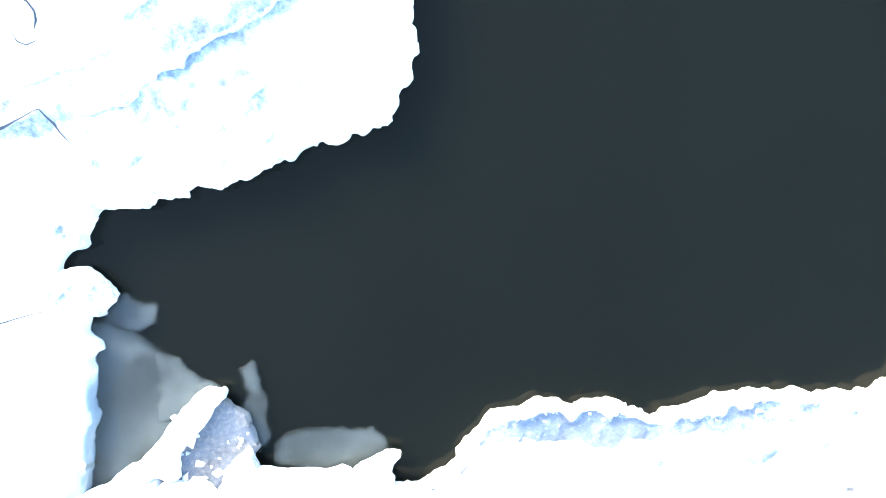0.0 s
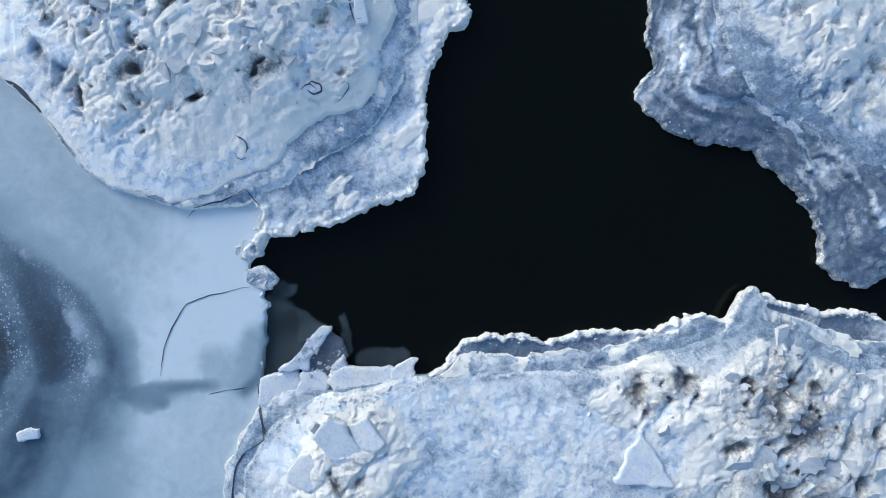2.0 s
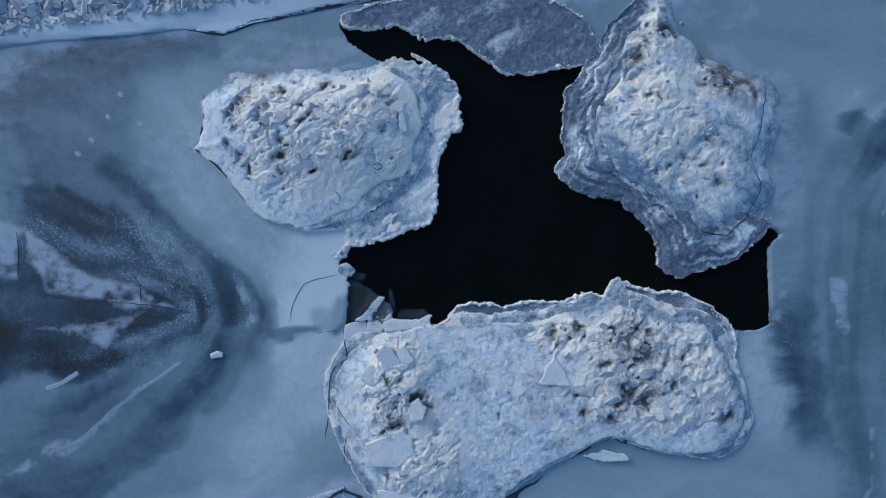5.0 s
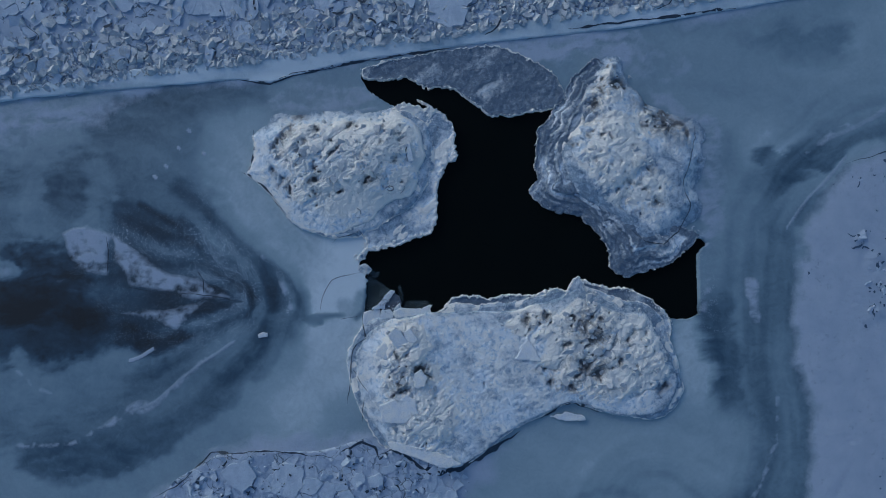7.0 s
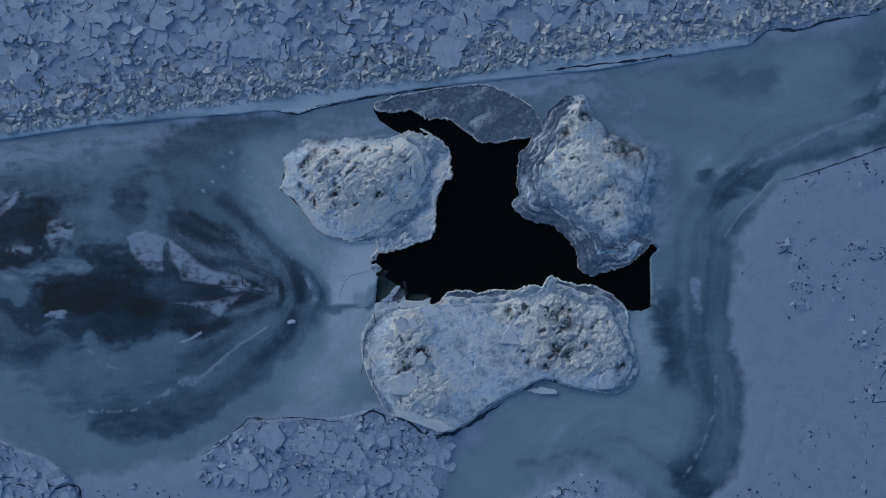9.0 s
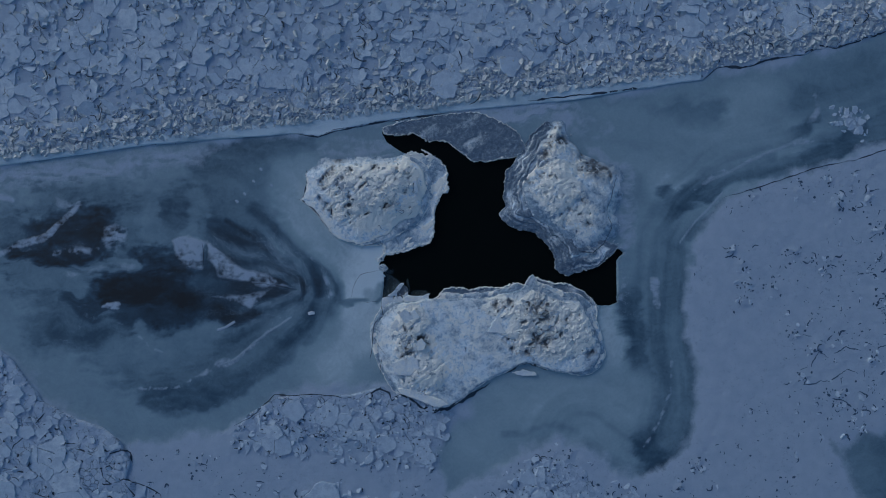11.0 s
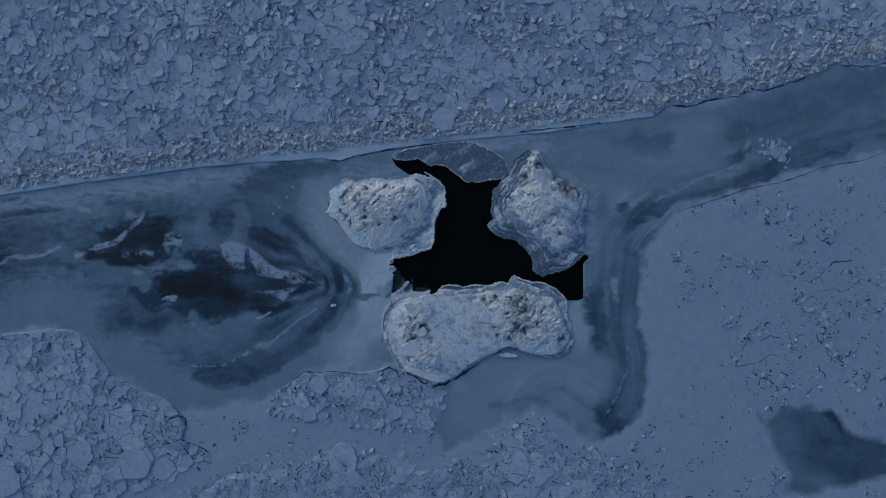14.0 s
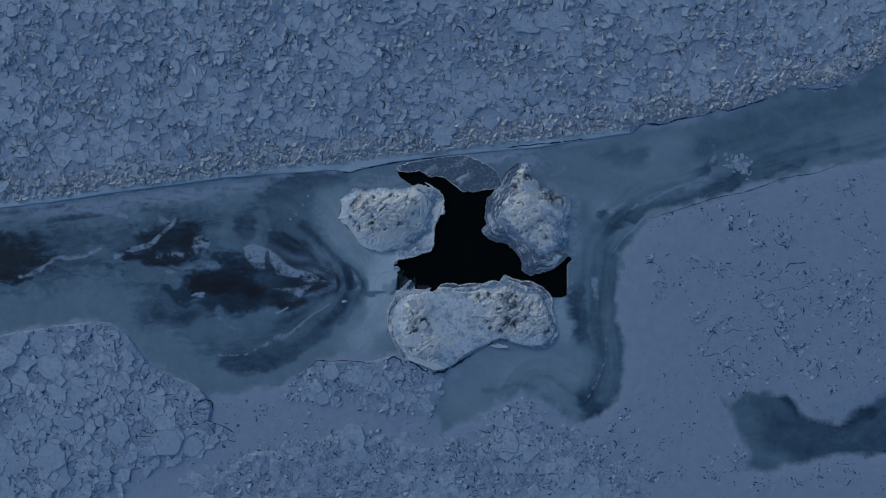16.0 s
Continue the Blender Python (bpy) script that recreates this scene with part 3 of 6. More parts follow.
patch('tone', 0.04, 0.8, [(-71.24, -5.25), (-61.74, -5.66), (-58.16, -4.86), (-60.14, -3.66), (-71.24, -4.06)])
stroke('tone', 0.2, 0.8, 1.2, [(-37.88, -6.07), (-35.49, -7.68), (-29.90, -8.08), (-25.90, -7.69)])
patch('tone', 0.06, 0.6, [(-23.37, -8.04), (-21.99, -6.85), (-19.98, -7.48), (-18.48, -8.11), (-20.25, -9.09), (-22.77, -9.06)])
patch('tone', 0.29, 1.1, [(-24.15, 1.33), (-20.75, 1.08), (-18.79, -0.26), (-16.83, -1.46), (-14.59, -2.82), (-13.22, -4.86), (-13.97, -6.27), (-16.12, -6.49), (-18.42, -7.42), (-20.43, -8.07), (-24.41, -8.23)])
patch('tone', 0.2, 0.8, [(-22.67, -6.86), (-20.98, -7.48), (-19.29, -7.82), (-19.60, -8.67), (-21.59, -8.89), (-23.85, -8.53)])
patch('tone', 0.23, 0.6, [(-19.09, -0.68), (-16.57, -2.19), (-14.33, -3.69), (-13.51, -5.14), (-14.39, -5.69), (-15.78, -4.50), (-17.45, -3.02)])
stroke('tone', 0.17, 0.12, 0.5, [(-21.87, 1.69), (-20.19, 0.78), (-18.52, -0.70), (-16.84, -1.89), (-14.89, -3.38)])
stroke('tone', 0.24, 0.14, 0.6, [(-19.06, 0.46), (-16.84, -1.89), (-15.16, -2.80)])
stroke('tone', 0.3, 0.45, 0.8, [(-18.70, 3.03), (-16.77, 0.68), (-14.82, -0.81), (-13.15, -2.29), (-12.63, -4.02), (-12.33, -5.61)])
stroke('tone', 0.52, 0.25, 0.6, [(-15.62, 1.22), (-13.13, -1.72), (-11.18, -3.21), (-10.31, -4.95), (-10.24, -6.39)])
stroke('tone', 0.46, 0.2, 0.4, [(-13.83, -6.28), (-12.13, -6.61), (-10.42, -6.81), (-9.43, -7.04)])
stroke('tone', 0.40, 0.20, 0.50, [(-9.05, -6.83), (-8.27, -6.68), (-7.62, -6.81)])
stroke('tone', 0.42, 0.8, 1.2, [(-11.30, -7.50), (-13.64, -9.57), (-15.97, -11.35), (-18.60, -13.55), (-20.34, -14.92)])
stroke('tone', 0.35, 0.9, 1.2, [(-13.19, -9.10), (-15.23, -10.84), (-19.30, -14.06), (-22.86, -16.27), (-27.39, -16.96), (-30.41, -16.66)])
stroke('tone', 0.36, 0.9, 1.2, [(-34.35, -9.30), (-36.37, -10.27), (-39.37, -9.22)])
stroke('tone', 0.56, 0.5, 0.8, [(-30.83, -9.60), (-29.34, -11.39), (-26.32, -10.67), (-22.78, -9.36)])
stroke('tone', 0.52, 1, 1.4, [(-33.37, -11.83), (-28.35, -12.66), (-24.32, -11.96)])
stroke('tone', 0.54, 0.5, 0.8, [(-43.05, -4.07), (-37.87, -3.67), (-31.49, -2.47)])
stroke('tone', 0.52, 0.9, 1.2, [(-48.21, -0.47), (-44.24, -2.87), (-37.88, -5.27)])
patch('snow', 0.86, 0.35, [(-27.61, -0.30), (-25.79, 0.13), (-24.19, -0.60), (-24.50, -1.86), (-24.32, -3.48), (-26.13, -2.95), (-27.22, -1.67)])
patch('snow', 0.95, 0.35, [(-24.09, -0.55), (-22.94, -1.38), (-21.68, -2.25), (-20.18, -3.28), (-17.67, -3.98), (-15.66, -5.17), (-18.19, -5.28), (-20.20, -4.80), (-22.71, -4.11), (-23.80, -2.48)])
patch('snow', 0.85, 0.3, [(-23.34, -6.27), (-20.22, -6.01), (-17.18, -5.45), (-18.20, -6.29), (-19.43, -7.49), (-20.73, -6.71)])
patch('snow', 0.6, 0.4, [(-34.49, 1.00), (-33.23, 1.39), (-32.03, 0.77), (-32.24, -0.49), (-33.26, -1.59), (-34.41, -1.27), (-34.75, -0.21)])
stroke('snow', 0.5, 0.2, 0.5, [(-39.80, -1.75), (-37.28, -1.28), (-34.77, -1.32)])
stroke('snow', 0.42, 0.25, 0.6, [(-38.31, -3.94), (-34.78, -3.03), (-31.77, -2.87)])
stroke('snow', 0.55, 0.25, 0.3, [(-34.58, -7.07), (-33.07, -6.94)])
stroke('snow', 0.5, 0.3, 0.5, [(-39.24, 3.64), (-37.73, 3.27)])
stroke('snow', 0.62, 0.3, 0.35, [(-45.43, -1.67), (-43.04, -0.47), (-40.25, 0.17), (-38.65, 2.09), (-36.90, 3.29)])
stroke('snow', 0.55, 0.25, 0.4, [(-58.95, -4.46), (-56.17, -3.66), (-53.78, -1.91), (-49.81, -1.67), (-47.42, -0.47)])
stroke('snow', 0.5, 0.2, 0.4, [(-55.38, -2.87), (-52.99, -1.67), (-49.01, -0.87)])
stroke('snow', 0.6, 0.3, 0.3, [(-46.21, 4.65), (-44.06, 3.85)])
stroke('snow', 0.65, 0.2, 0.25, [(-34.53, -7.20), (-33.25, -7.28)])
stroke('snow', 0.55, 0.12, 0.4, [(-32.91, -15.37), (-29.39, -15.72), (-26.88, -15.66), (-24.85, -14.58), (-22.32, -13.51), (-19.27, -11.33), (-17.24, -9.85)])
stroke('snow', 0.5, 0.15, 0.4, [(-26.37, -15.57), (-23.84, -13.99), (-21.81, -12.61)])
stroke('snow', 0.95, 0.1, 0.1, [(-22.78, -9.61), (-22.02, -9.37), (-21.16, -8.83)])
stroke('snow', 0.42, 0.12, 0.3, [(-31.84, -9.33), (-29.85, -11.38), (-28.59, -11.90)])
stroke('snow', 0.5, 0.22, 0.25, [(-13.01, -2.44), (-12.19, -3.61), (-11.57, -4.91), (-11.20, -6.21)])
stroke('snow', 0.5, 0.1, 0.15, [(-22.85, -13.41), (-21.13, -12.61), (-19.38, -11.24), (-17.35, -9.88), (-15.32, -8.46)])
stroke('snow', 0.42, 0.18, 0.3, [(-22.44, -8.86), (-21.02, -8.77), (-21.88, -9.02)])
stroke('snow', 0.8, 0.1, 0.1, [(-18.31, 6.97), (-18.19, 6.88)])
stroke('snow', 0.8, 0.1, 0.1, [(-17.27, 5.34), (-17.16, 5.25)])
stroke('snow', 0.8, 0.1, 0.1, [(-20.79, 3.72), (-20.68, 3.63)])
stroke('snow', 0.8, 0.1, 0.1, [(-20.03, 4.44), (-19.92, 4.35)])
stroke('snow', 0.8, 0.1, 0.1, [(-19.02, 5.79), (-18.91, 5.70)])
stroke('snow', 0.8, 0.1, 0.1, [(-21.77, 10.22), (-21.66, 10.13)])
patch('snow', 0.6, 1.4, [(-42.20, 8.48), (-34.15, 8.88), (-26.59, 9.60), (-22.55, 10.06), (-21.80, 9.14), (-24.85, 7.35), (-29.15, 6.19), (-36.20, 5.87), (-42.23, 5.95)])
patch('snow', 0.62, 1.2, [(-71.19, 4.95), (-61.69, 5.28), (-53.75, 6.24), (-45.80, 7.05), (-35.45, 8.17), (-23.48, 8.98), (-24.28, 7.14), (-35.46, 5.45), (-44.22, 4.49), (-49.79, 3.93), (-61.70, 3.84), (-71.20, 3.68)])
stroke('tone', 0.38, 0.25, 0.5, [(-61.69, 4.80), (-56.93, 5.04), (-52.96, 5.60)])
stroke('tone', 0.32, 0.3, 0.5, [(-54.95, 3.53), (-52.17, 3.69), (-47.40, 4.65)])
patch('frost', 1, 0.8, [(-24.15, 1.18), (-20.75, 0.80), (-18.78, 0.17), (-16.76, 0.97), (-13.99, -1.69), (-12.90, -3.73), (-13.25, -5.72), (-14.41, -6.54), (-17.57, -7.59), (-21.01, -8.34), (-24.42, -8.52)])
patch('frost', 0.5, 1.2, [(-19.51, 4.48), (-16.16, 2.10), (-13.41, -1.42), (-10.64, -4.37), (-10.70, -6.66), (-12.99, -6.59), (-13.19, -3.72), (-16.81, -0.75)])
patch('frost', 1.3, 0.25, [(-12.73, -2.65), (-11.62, -3.77), (-11.17, -5.07), (-11.04, -6.59), (-11.33, -6.58), (-11.80, -5.19), (-12.62, -3.74)])
patch('frost', 0.6, 1, [(-23.15, 1.66), (-18.12, 0.58), (-14.12, -3.01), (-13.17, -7.58), (-17.23, -9.54), (-23.27, -8.45), (-26.73, -2.84)])
stroke('frost', 1.2, 0.05, 0.15, [(-14.38, -5.57), (-17.70, -7.04), (-21.00, -8.05)])
stroke('frost', 1.2, 0.05, 0.15, [(-14.38, -5.57), (-16.56, -7.01), (-18.72, -7.98)])
stroke('frost', 1.2, 0.05, 0.15, [(-14.38, -5.57), (-15.84, -6.67), (-17.28, -7.31)])
stroke('frost', 1.2, 0.05, 0.15, [(-14.38, -5.57), (-15.47, -6.25), (-16.55, -6.48)])
stroke('frost', 1.2, 0.05, 0.15, [(-14.38, -5.57), (-16.82, -6.21), (-19.25, -6.39)])
stroke('frost', 1.2, 0.05, 0.15, [(-14.38, -5.57), (-16.10, -5.88), (-17.81, -5.72)])
stroke('frost', 1.2, 0.05, 0.15, [(-14.52, -5.40), (-15.79, -3.27), (-17.41, -1.59)])
stroke('frost', 1.2, 0.05, 0.15, [(-14.52, -5.40), (-16.64, -3.10), (-19.10, -1.25)])
stroke('frost', 1.2, 0.05, 0.15, [(-14.52, -5.40), (-15.09, -3.86), (-16.01, -2.78)])
stroke('frost', 1.2, 0.05, 0.15, [(-14.52, -5.40), (-17.22, -3.51), (-20.27, -2.08)])
stroke('tone', 0.5, 2.4, 2.4, [(42.61, -23.93), (44.25, -27.98), (46.70, -31.23)])
stroke('tone', 0.37, 1.8, 2, [(49.13, -27.19), (54.02, -28.82), (64.46, -28.04), (70.33, -27.25)])
stroke('tone', 0.24, 0.9, 1.2, [(49.92, -21.51), (53.19, -23.95), (57.27, -25.18), (62.15, -23.57)])
stroke('tone', 0.48, 0.4, 0.6, [(42.61, -21.90), (46.26, -21.26), (49.11, -21.19)])
stroke('tone', 0.42, 0.6, 0.9, [(57.27, -27.62), (64.45, -26.01)])
stroke('tone', 0.14, 0.3, 0.5, [(57.29, -30.95), (61.36, -30.31), (67.08, -29.68)])
stroke('snow', 0.45, 1.0, 1.2, [(-11.40, 8.84), (-9.39, 9.22), (-7.10, 9.02), (-5.39, 8.82)])
stroke('snow', 0.5, 0.5, 1.2, [(19.07, 6.28), (20.13, 3.07), (20.32, 0.17), (19.10, -1.81)])
stroke('snow', 0.45, 0.4, 1.0, [(13.96, 10.84), (16.48, 8.77), (18.99, 6.70), (19.71, 3.64)])
stroke('frost', 0.4, 0.6, 0.6, [(18.79, -2.38), (19.15, -4.70), (19.21, -7.30), (20.06, -8.19)])
stroke('snow', 0.42, 0.22, 0.4, [(18.93, -2.67), (19.15, -4.70), (18.93, -7.00)])
stroke('tone', 0.78, 3.5, 3, [(34.59, 12.07), (29.28, 9.12), (24.30, 5.85)])
stroke('tone', 0.5, 1.0, 1.8, [(23.34, 11.94), (25.99, 12.59), (28.96, 12.42)])
stroke('tone', 0.72, 2, 2, [(38.57, 13.71), (36.58, 12.07), (33.92, 11.75)])
stroke('tone', 0.56, 0.14, 0.25, [(19.06, 13.77), (17.73, 12.95), (15.49, 12.46), (15.02, 10.82), (17.38, 8.51), (20.01, 6.85), (21.07, 5.86), (20.82, 3.22), (19.99, 1.25)])
stroke('tone', 0.42, 0.5, 0.5, [(23.30, 3.94), (24.13, 4.20)])
stroke('tone', 0.36, 0.5, 0.5, [(24.29, 2.88), (27.61, 6.16), (31.59, 7.96), (34.91, 9.60), (38.56, 10.74), (39.29, 11.89)])
stroke('tone', 0.4, 0.9, 0.7, [(21.63, -0.73), (24.29, 2.55), (27.27, 4.19), (29.26, 5.50), (33.90, 6.86), (39.87, 7.77), (44.19, 9.57), (51.84, 12.02)])
stroke('tone', 0.38, 1, 0.9, [(21.30, -1.39), (19.96, -4.68), (19.62, -7.31)])
stroke('tone', 0.36, 0.9, 0.8, [(38.55, 7.94), (41.53, 8.58), (43.86, 9.73)])
stroke('tone', 0.46, 0.3, 0.4, [(29.58, 3.35), (27.59, 1.05), (26.26, -0.43)])
stroke('tone', 0.5, 1.2, 1, [(46.53, 11.71), (51.85, 13.34), (56.51, 14.98)])
stroke('snow', 0.5, 0.2, 0.35, [(26.61, 4.35), (28.93, 5.99), (31.92, 7.13), (35.90, 8.93), (39.05, 9.68)])
stroke('snow', 0.4, 0.16, 0.2, [(27.61, 5.17), (30.59, 6.32), (34.57, 8.28), (37.89, 9.75)])
stroke('snow', 0.5, 0.11, 0.12, [(25.20, -1.01), (26.93, 1.22), (28.26, 2.70), (29.59, 4.18)])
stroke('snow', 0.5, 0.3, 0.3, [(39.24, 14.20), (39.56, 12.72), (38.89, 11.40)])
stroke('snow', 0.6, 0.8, 0.8, [(42.87, 11.39), (43.87, 11.05)])
stroke('snow', 0.5, 0.9, 0.7, [(19.68, 6.85), (19.28, 4.22), (19.07, 1.91), (19.65, 0.26)])
stroke('snow', 0.4, 0.5, 0.5, [(14.76, 12.47), (15.41, 9.17), (18.37, 7.51)])
stroke('snow', 0.6, 0.3, 0.3, [(22.27, -4.85), (22.43, -5.84)])
stroke('snow', 0.5, 0.8, 0.6, [(7.97, 13.38), (10.27, 13.62), (12.56, 14.05), (14.16, 13.66)])
stroke('snow', 0.4, 0.5, 0.5, [(8.42, 12.65), (8.62, 11.27)])
stroke('tone', 1, 1.3, 2.2, [(-12.63, 2.13), (-9.95, -1.01), (-8.05, -2.46)])
stroke('tone', 1.02, 1.3, 1.4, [(-8.60, -2.16), (-6.79, -1.94), (-6.99, -3.88), (-7.59, -5.53)])
stroke('tone', 1.02, 1, 1.6, [(-6.13, -7.79), (-7.70, -9.13), (-8.29, -10.50)])
stroke('tone', 0.88, 1.8, 3.2, [(-6.58, -8.89), (-8.86, -11.04), (-11.16, -13.73)])
stroke('tone', 0.82, 1.6, 2.4, [(-14.73, 6.08), (-13.45, 2.43), (-10.80, -1.54)])
stroke('tone', 0.86, 1.3, 1.5, [(18.00, -8.99), (18.51, -11.03), (17.86, -13.31), (16.37, -14.70)])
stroke('tone', 0.47, 2.4, 2.4, [(22.31, -0.47), (23.94, -6.92), (24.76, -14.99), (23.96, -21.45)])
stroke('tone', 0.34, 0.8, 1.4, [(19.74, -6.92), (20.87, -11.76), (21.12, -16.60), (21.13, -20.64)])
stroke('tone', 0.33, 1, 1.2, [(21.13, -21.45), (22.35, -24.68)])
stroke('tone', 0.62, 2.2, 2, [(18.27, 8.38), (19.48, 2.75), (19.89, -1.28), (19.09, -2.89)])
stroke('tone', 0.66, 2, 2, [(17.46, 10.79), (24.72, 9.19), (30.38, 8.39), (34.42, 10.81)])
stroke('tone', 0.5, 2, 2, [(38.46, 14.04), (50.60, 18.09), (63.59, 22.96)])
stroke('snow', 0.52, 0.12, 0.25, [(24.27, -13.38), (23.95, -16.61), (22.74, -19.84), (21.21, -22.34)])
stroke('snow', 0.6, 0.35, 0.25, [(22.56, -4.90), (22.73, -7.73)])
stroke('snow', 0.35, 1, 1, [(17.87, 4.36), (19.08, 0.33)])
stroke('tone', 0.72, 3.4, 2.5, [(4.58, -20.60), (7.00, -16.58), (12.64, -16.59), (18.30, -17.40)])
stroke('tone', 0.58, 0.2, 0.5, [(6.60, -20.61), (8.61, -20.77), (11.03, -19.81), (14.26, -20.62)])
stroke('snow', 0.7, 1.2, 1, [(2.17, 11.98), (10.21, 12.79), (12.62, 12.40)])
stroke('snow', 0.35, 0.5, 0.6, [(14.23, 13.20), (18.26, 10.79), (15.04, 9.18)])
stroke('frost', 1, 0.35, 0.3, [(-15.16, -1.06), (-12.50, -3.39), (-11.44, -5.18), (-11.63, -6.43)])
stroke('tone', 0.50, 0.10, 0.30, [(-9.89, -6.80), (-9.14, -6.78), (-8.27, -6.68), (-7.30, -6.65)])
stroke('tone', 0.76, 0.3, 0.7, [(-5.83, -5.34), (-6.07, -5.99), (-6.53, -6.52)])
stroke('tone', 0.46, 0.1, 0.3, [(-5.59, -4.92), (-5.65, -5.68), (-5.85, -6.44), (-6.38, -6.85)])
stroke('tone', 0.8, 0.3, 0.7, [(-7.37, -6.04), (-6.96, -6.39)])
stroke('tone', 0.46, 0.12, 0.3, [(-10.90, -6.80), (-9.80, -6.90), (-9.00, -7.10)])
stroke('tone', 0.42, 0.2, 0.5, [(-13.60, -2.60), (-11.50, -3.80), (-10.60, -5.20), (-10.40, -6.60)])
# width, line
crack(0.15, [(-60.57, -30.79), (-58.50, -30.63), (-56.43, -29.60), (-54.01, -29.26), (-52.29, -28.74), (-50.90, -27.53), (-49.18, -27.02), (-47.44, -25.46), (-45.89, -24.77)])
crack(0.12, [(-45.02, -23.56), (-42.26, -24.19), (-41.22, -23.05), (-40.87, -22.87)])
crack(0.08, [(-44.85, -23.03), (-43.63, -21.13), (-41.90, -19.92)])
crack(0.12, [(-37.41, -21.67), (-34.99, -22.61), (-32.56, -21.86), (-31.87, -22.21), (-31.60, -23.43)])
crack(0.07, [(-34.99, -22.61), (-34.65, -24.63), (-33.78, -25.33), (-34.65, -25.33), (-36.04, -26.37)])
crack(0.09, [(-33.78, -25.33), (-32.57, -24.82), (-29.80, -25.87), (-28.76, -26.57), (-28.59, -27.96), (-30.84, -27.26), (-32.57, -25.16)])
crack(0.12, [(-49.54, -31.88), (-48.50, -31.02), (-47.12, -31.20), (-45.57, -32.42), (-43.67, -32.26), (-43.32, -33.65)])
crack(0.08, [(-43.32, -31.91), (-41.24, -31.40), (-40.90, -31.92)])
crack(0.1, [(-42.96, -27.04), (-40.54, -27.05)])
crack(0.07, [(-41.92, -26.17), (-40.36, -26.70)])
crack(0.08, [(-39.85, -29.66), (-37.08, -29.50), (-35.01, -29.68), (-37.78, -31.06)])
crack(0.07, [(-46.55, -15.39), (-45.69, -16.43), (-46.03, -17.12), (-46.73, -17.47)])
crack(0.12, [(-55.00, -16.58), (-54.66, -18.66), (-55.36, -20.05), (-55.54, -21.78)])
crack(0.12, [(-38.96, -21.07), (-37.41, -21.15)])
crack(0.08, [(-41.55, -19.05), (-40.51, -18.01)])
# eastern snow: dark strips painting the shade of small raised plates
crack(0.12, [(46.64, 0.83), (46.48, 0.23), (47.23, -0.37)])
crack(0.14, [(48.14, 0.97), (48.74, 0.22), (50.09, -0.47)])
crack(0.13, [(49.92, -3.37), (50.53, -2.77), (51.97, -2.63), (52.93, -2.34)])
crack(0.08, [(44.21, -4.38), (45.41, -4.39)])
crack(0.09, [(46.31, -4.84), (47.51, -5.15), (48.72, -4.41), (49.32, -3.51)])
crack(0.08, [(48.72, -4.41), (48.86, -5.30)])
crack(0.07, [(47.21, -6.64), (49.01, -6.35), (50.51, -6.12), (52.62, -6.22)])
crack(0.1, [(46.60, -6.79), (45.85, -6.93), (45.70, -7.98)])
crack(0.11, [(46.30, -8.28), (46.74, -9.33)])
crack(0.07, [(46.90, -7.24), (48.40, -7.39)])
crack(0.11, [(48.24, -11.43), (48.53, -12.77), (49.13, -12.48), (48.98, -11.88), (49.74, -11.73)])
crack(0.12, [(50.63, -14.58), (51.22, -15.33), (51.91, -15.48)])
crack(0.12, [(40.88, -12.73), (41.78, -12.14), (43.88, -12.39)])
crack(0.08, [(38.62, -14.06), (39.07, -13.16), (39.68, -12.27)])
crack(0.09, [(37.86, -15.84), (38.17, -15.10)])
crack(0.09, [(37.86, -15.84), (39.36, -15.55), (40.86, -15.71), (42.37, -14.38), (43.57, -14.98)])
crack(0.12, [(40.85, -17.50), (42.65, -17.81), (42.95, -18.35)])
crack(0.09, [(37.89, -10.77), (38.78, -10.92)])
crack(0.1, [(46.57, -13.81), (46.72, -13.36), (47.32, -13.51)])
crack(0.07, [(44.16, -15.29), (44.32, -14.39)])
crack(0.1, [(-13.59, 6.93), (-13.51, 6.04), (-13.44, 5.48), (-13.72, 4.66), (-13.85, 3.83)])
crack(0.1, [(-14.57, 3.91), (-13.83, 3.55), (-13.51, 3.13), (-12.89, 2.75), (-12.27, 2.06), (-11.66, 1.21), (-11.45, 0.76)])
crack(0.045, [(-8.02, -1.40), (-7.68, -1.08), (-6.76, -0.88), (-6.05, -0.57), (-5.65, -1.08)])
crack(0.022, [(-8.97, -6.37), (-8.86, -5.49), (-8.62, -4.80), (-8.10, -4.12), (-7.26, -3.81), (-6.09, -3.63)])
crack(0.055, [(-5.91, -6.69), (-5.85, -7.53), (-5.68, -8.36), (-6.16, -8.68), (-6.59, -9.17), (-6.75, -10.00), (-6.84, -11.10), (-7.12, -13.04)])
crack(0.035, [(-6.63, -10.55), (-5.97, -11.69), (-5.57, -12.25)])
crack(0.04, [(-5.91, -12.47), (-5.97, -13.35), (-6.11, -14.46)])
crack(0.035, [(-5.93, -6.76), (-5.89, -7.29), (-5.77, -7.69), (-5.73, -8.35)])
crack(0.3, [(-4.88, -16.73), (-4.14, -16.38), (-2.92, -17.02), (-1.91, -17.74), (-0.48, -18.18), (1.17, -17.81), (2.42, -17.14), (3.67, -16.35), (5.33, -15.36)])
crack(0.12, [(-7.83, -16.58), (-6.18, -15.88), (-5.16, -16.24), (-4.89, -17.14), (-4.35, -16.66)])
crack(0.08, [(-21.38, -19.55), (-19.32, -18.57), (-18.07, -17.37), (-17.03, -16.38), (-15.19, -16.42), (-11.92, -16.41), (-9.47, -16.75), (-8.45, -16.90), (-7.83, -16.42)])
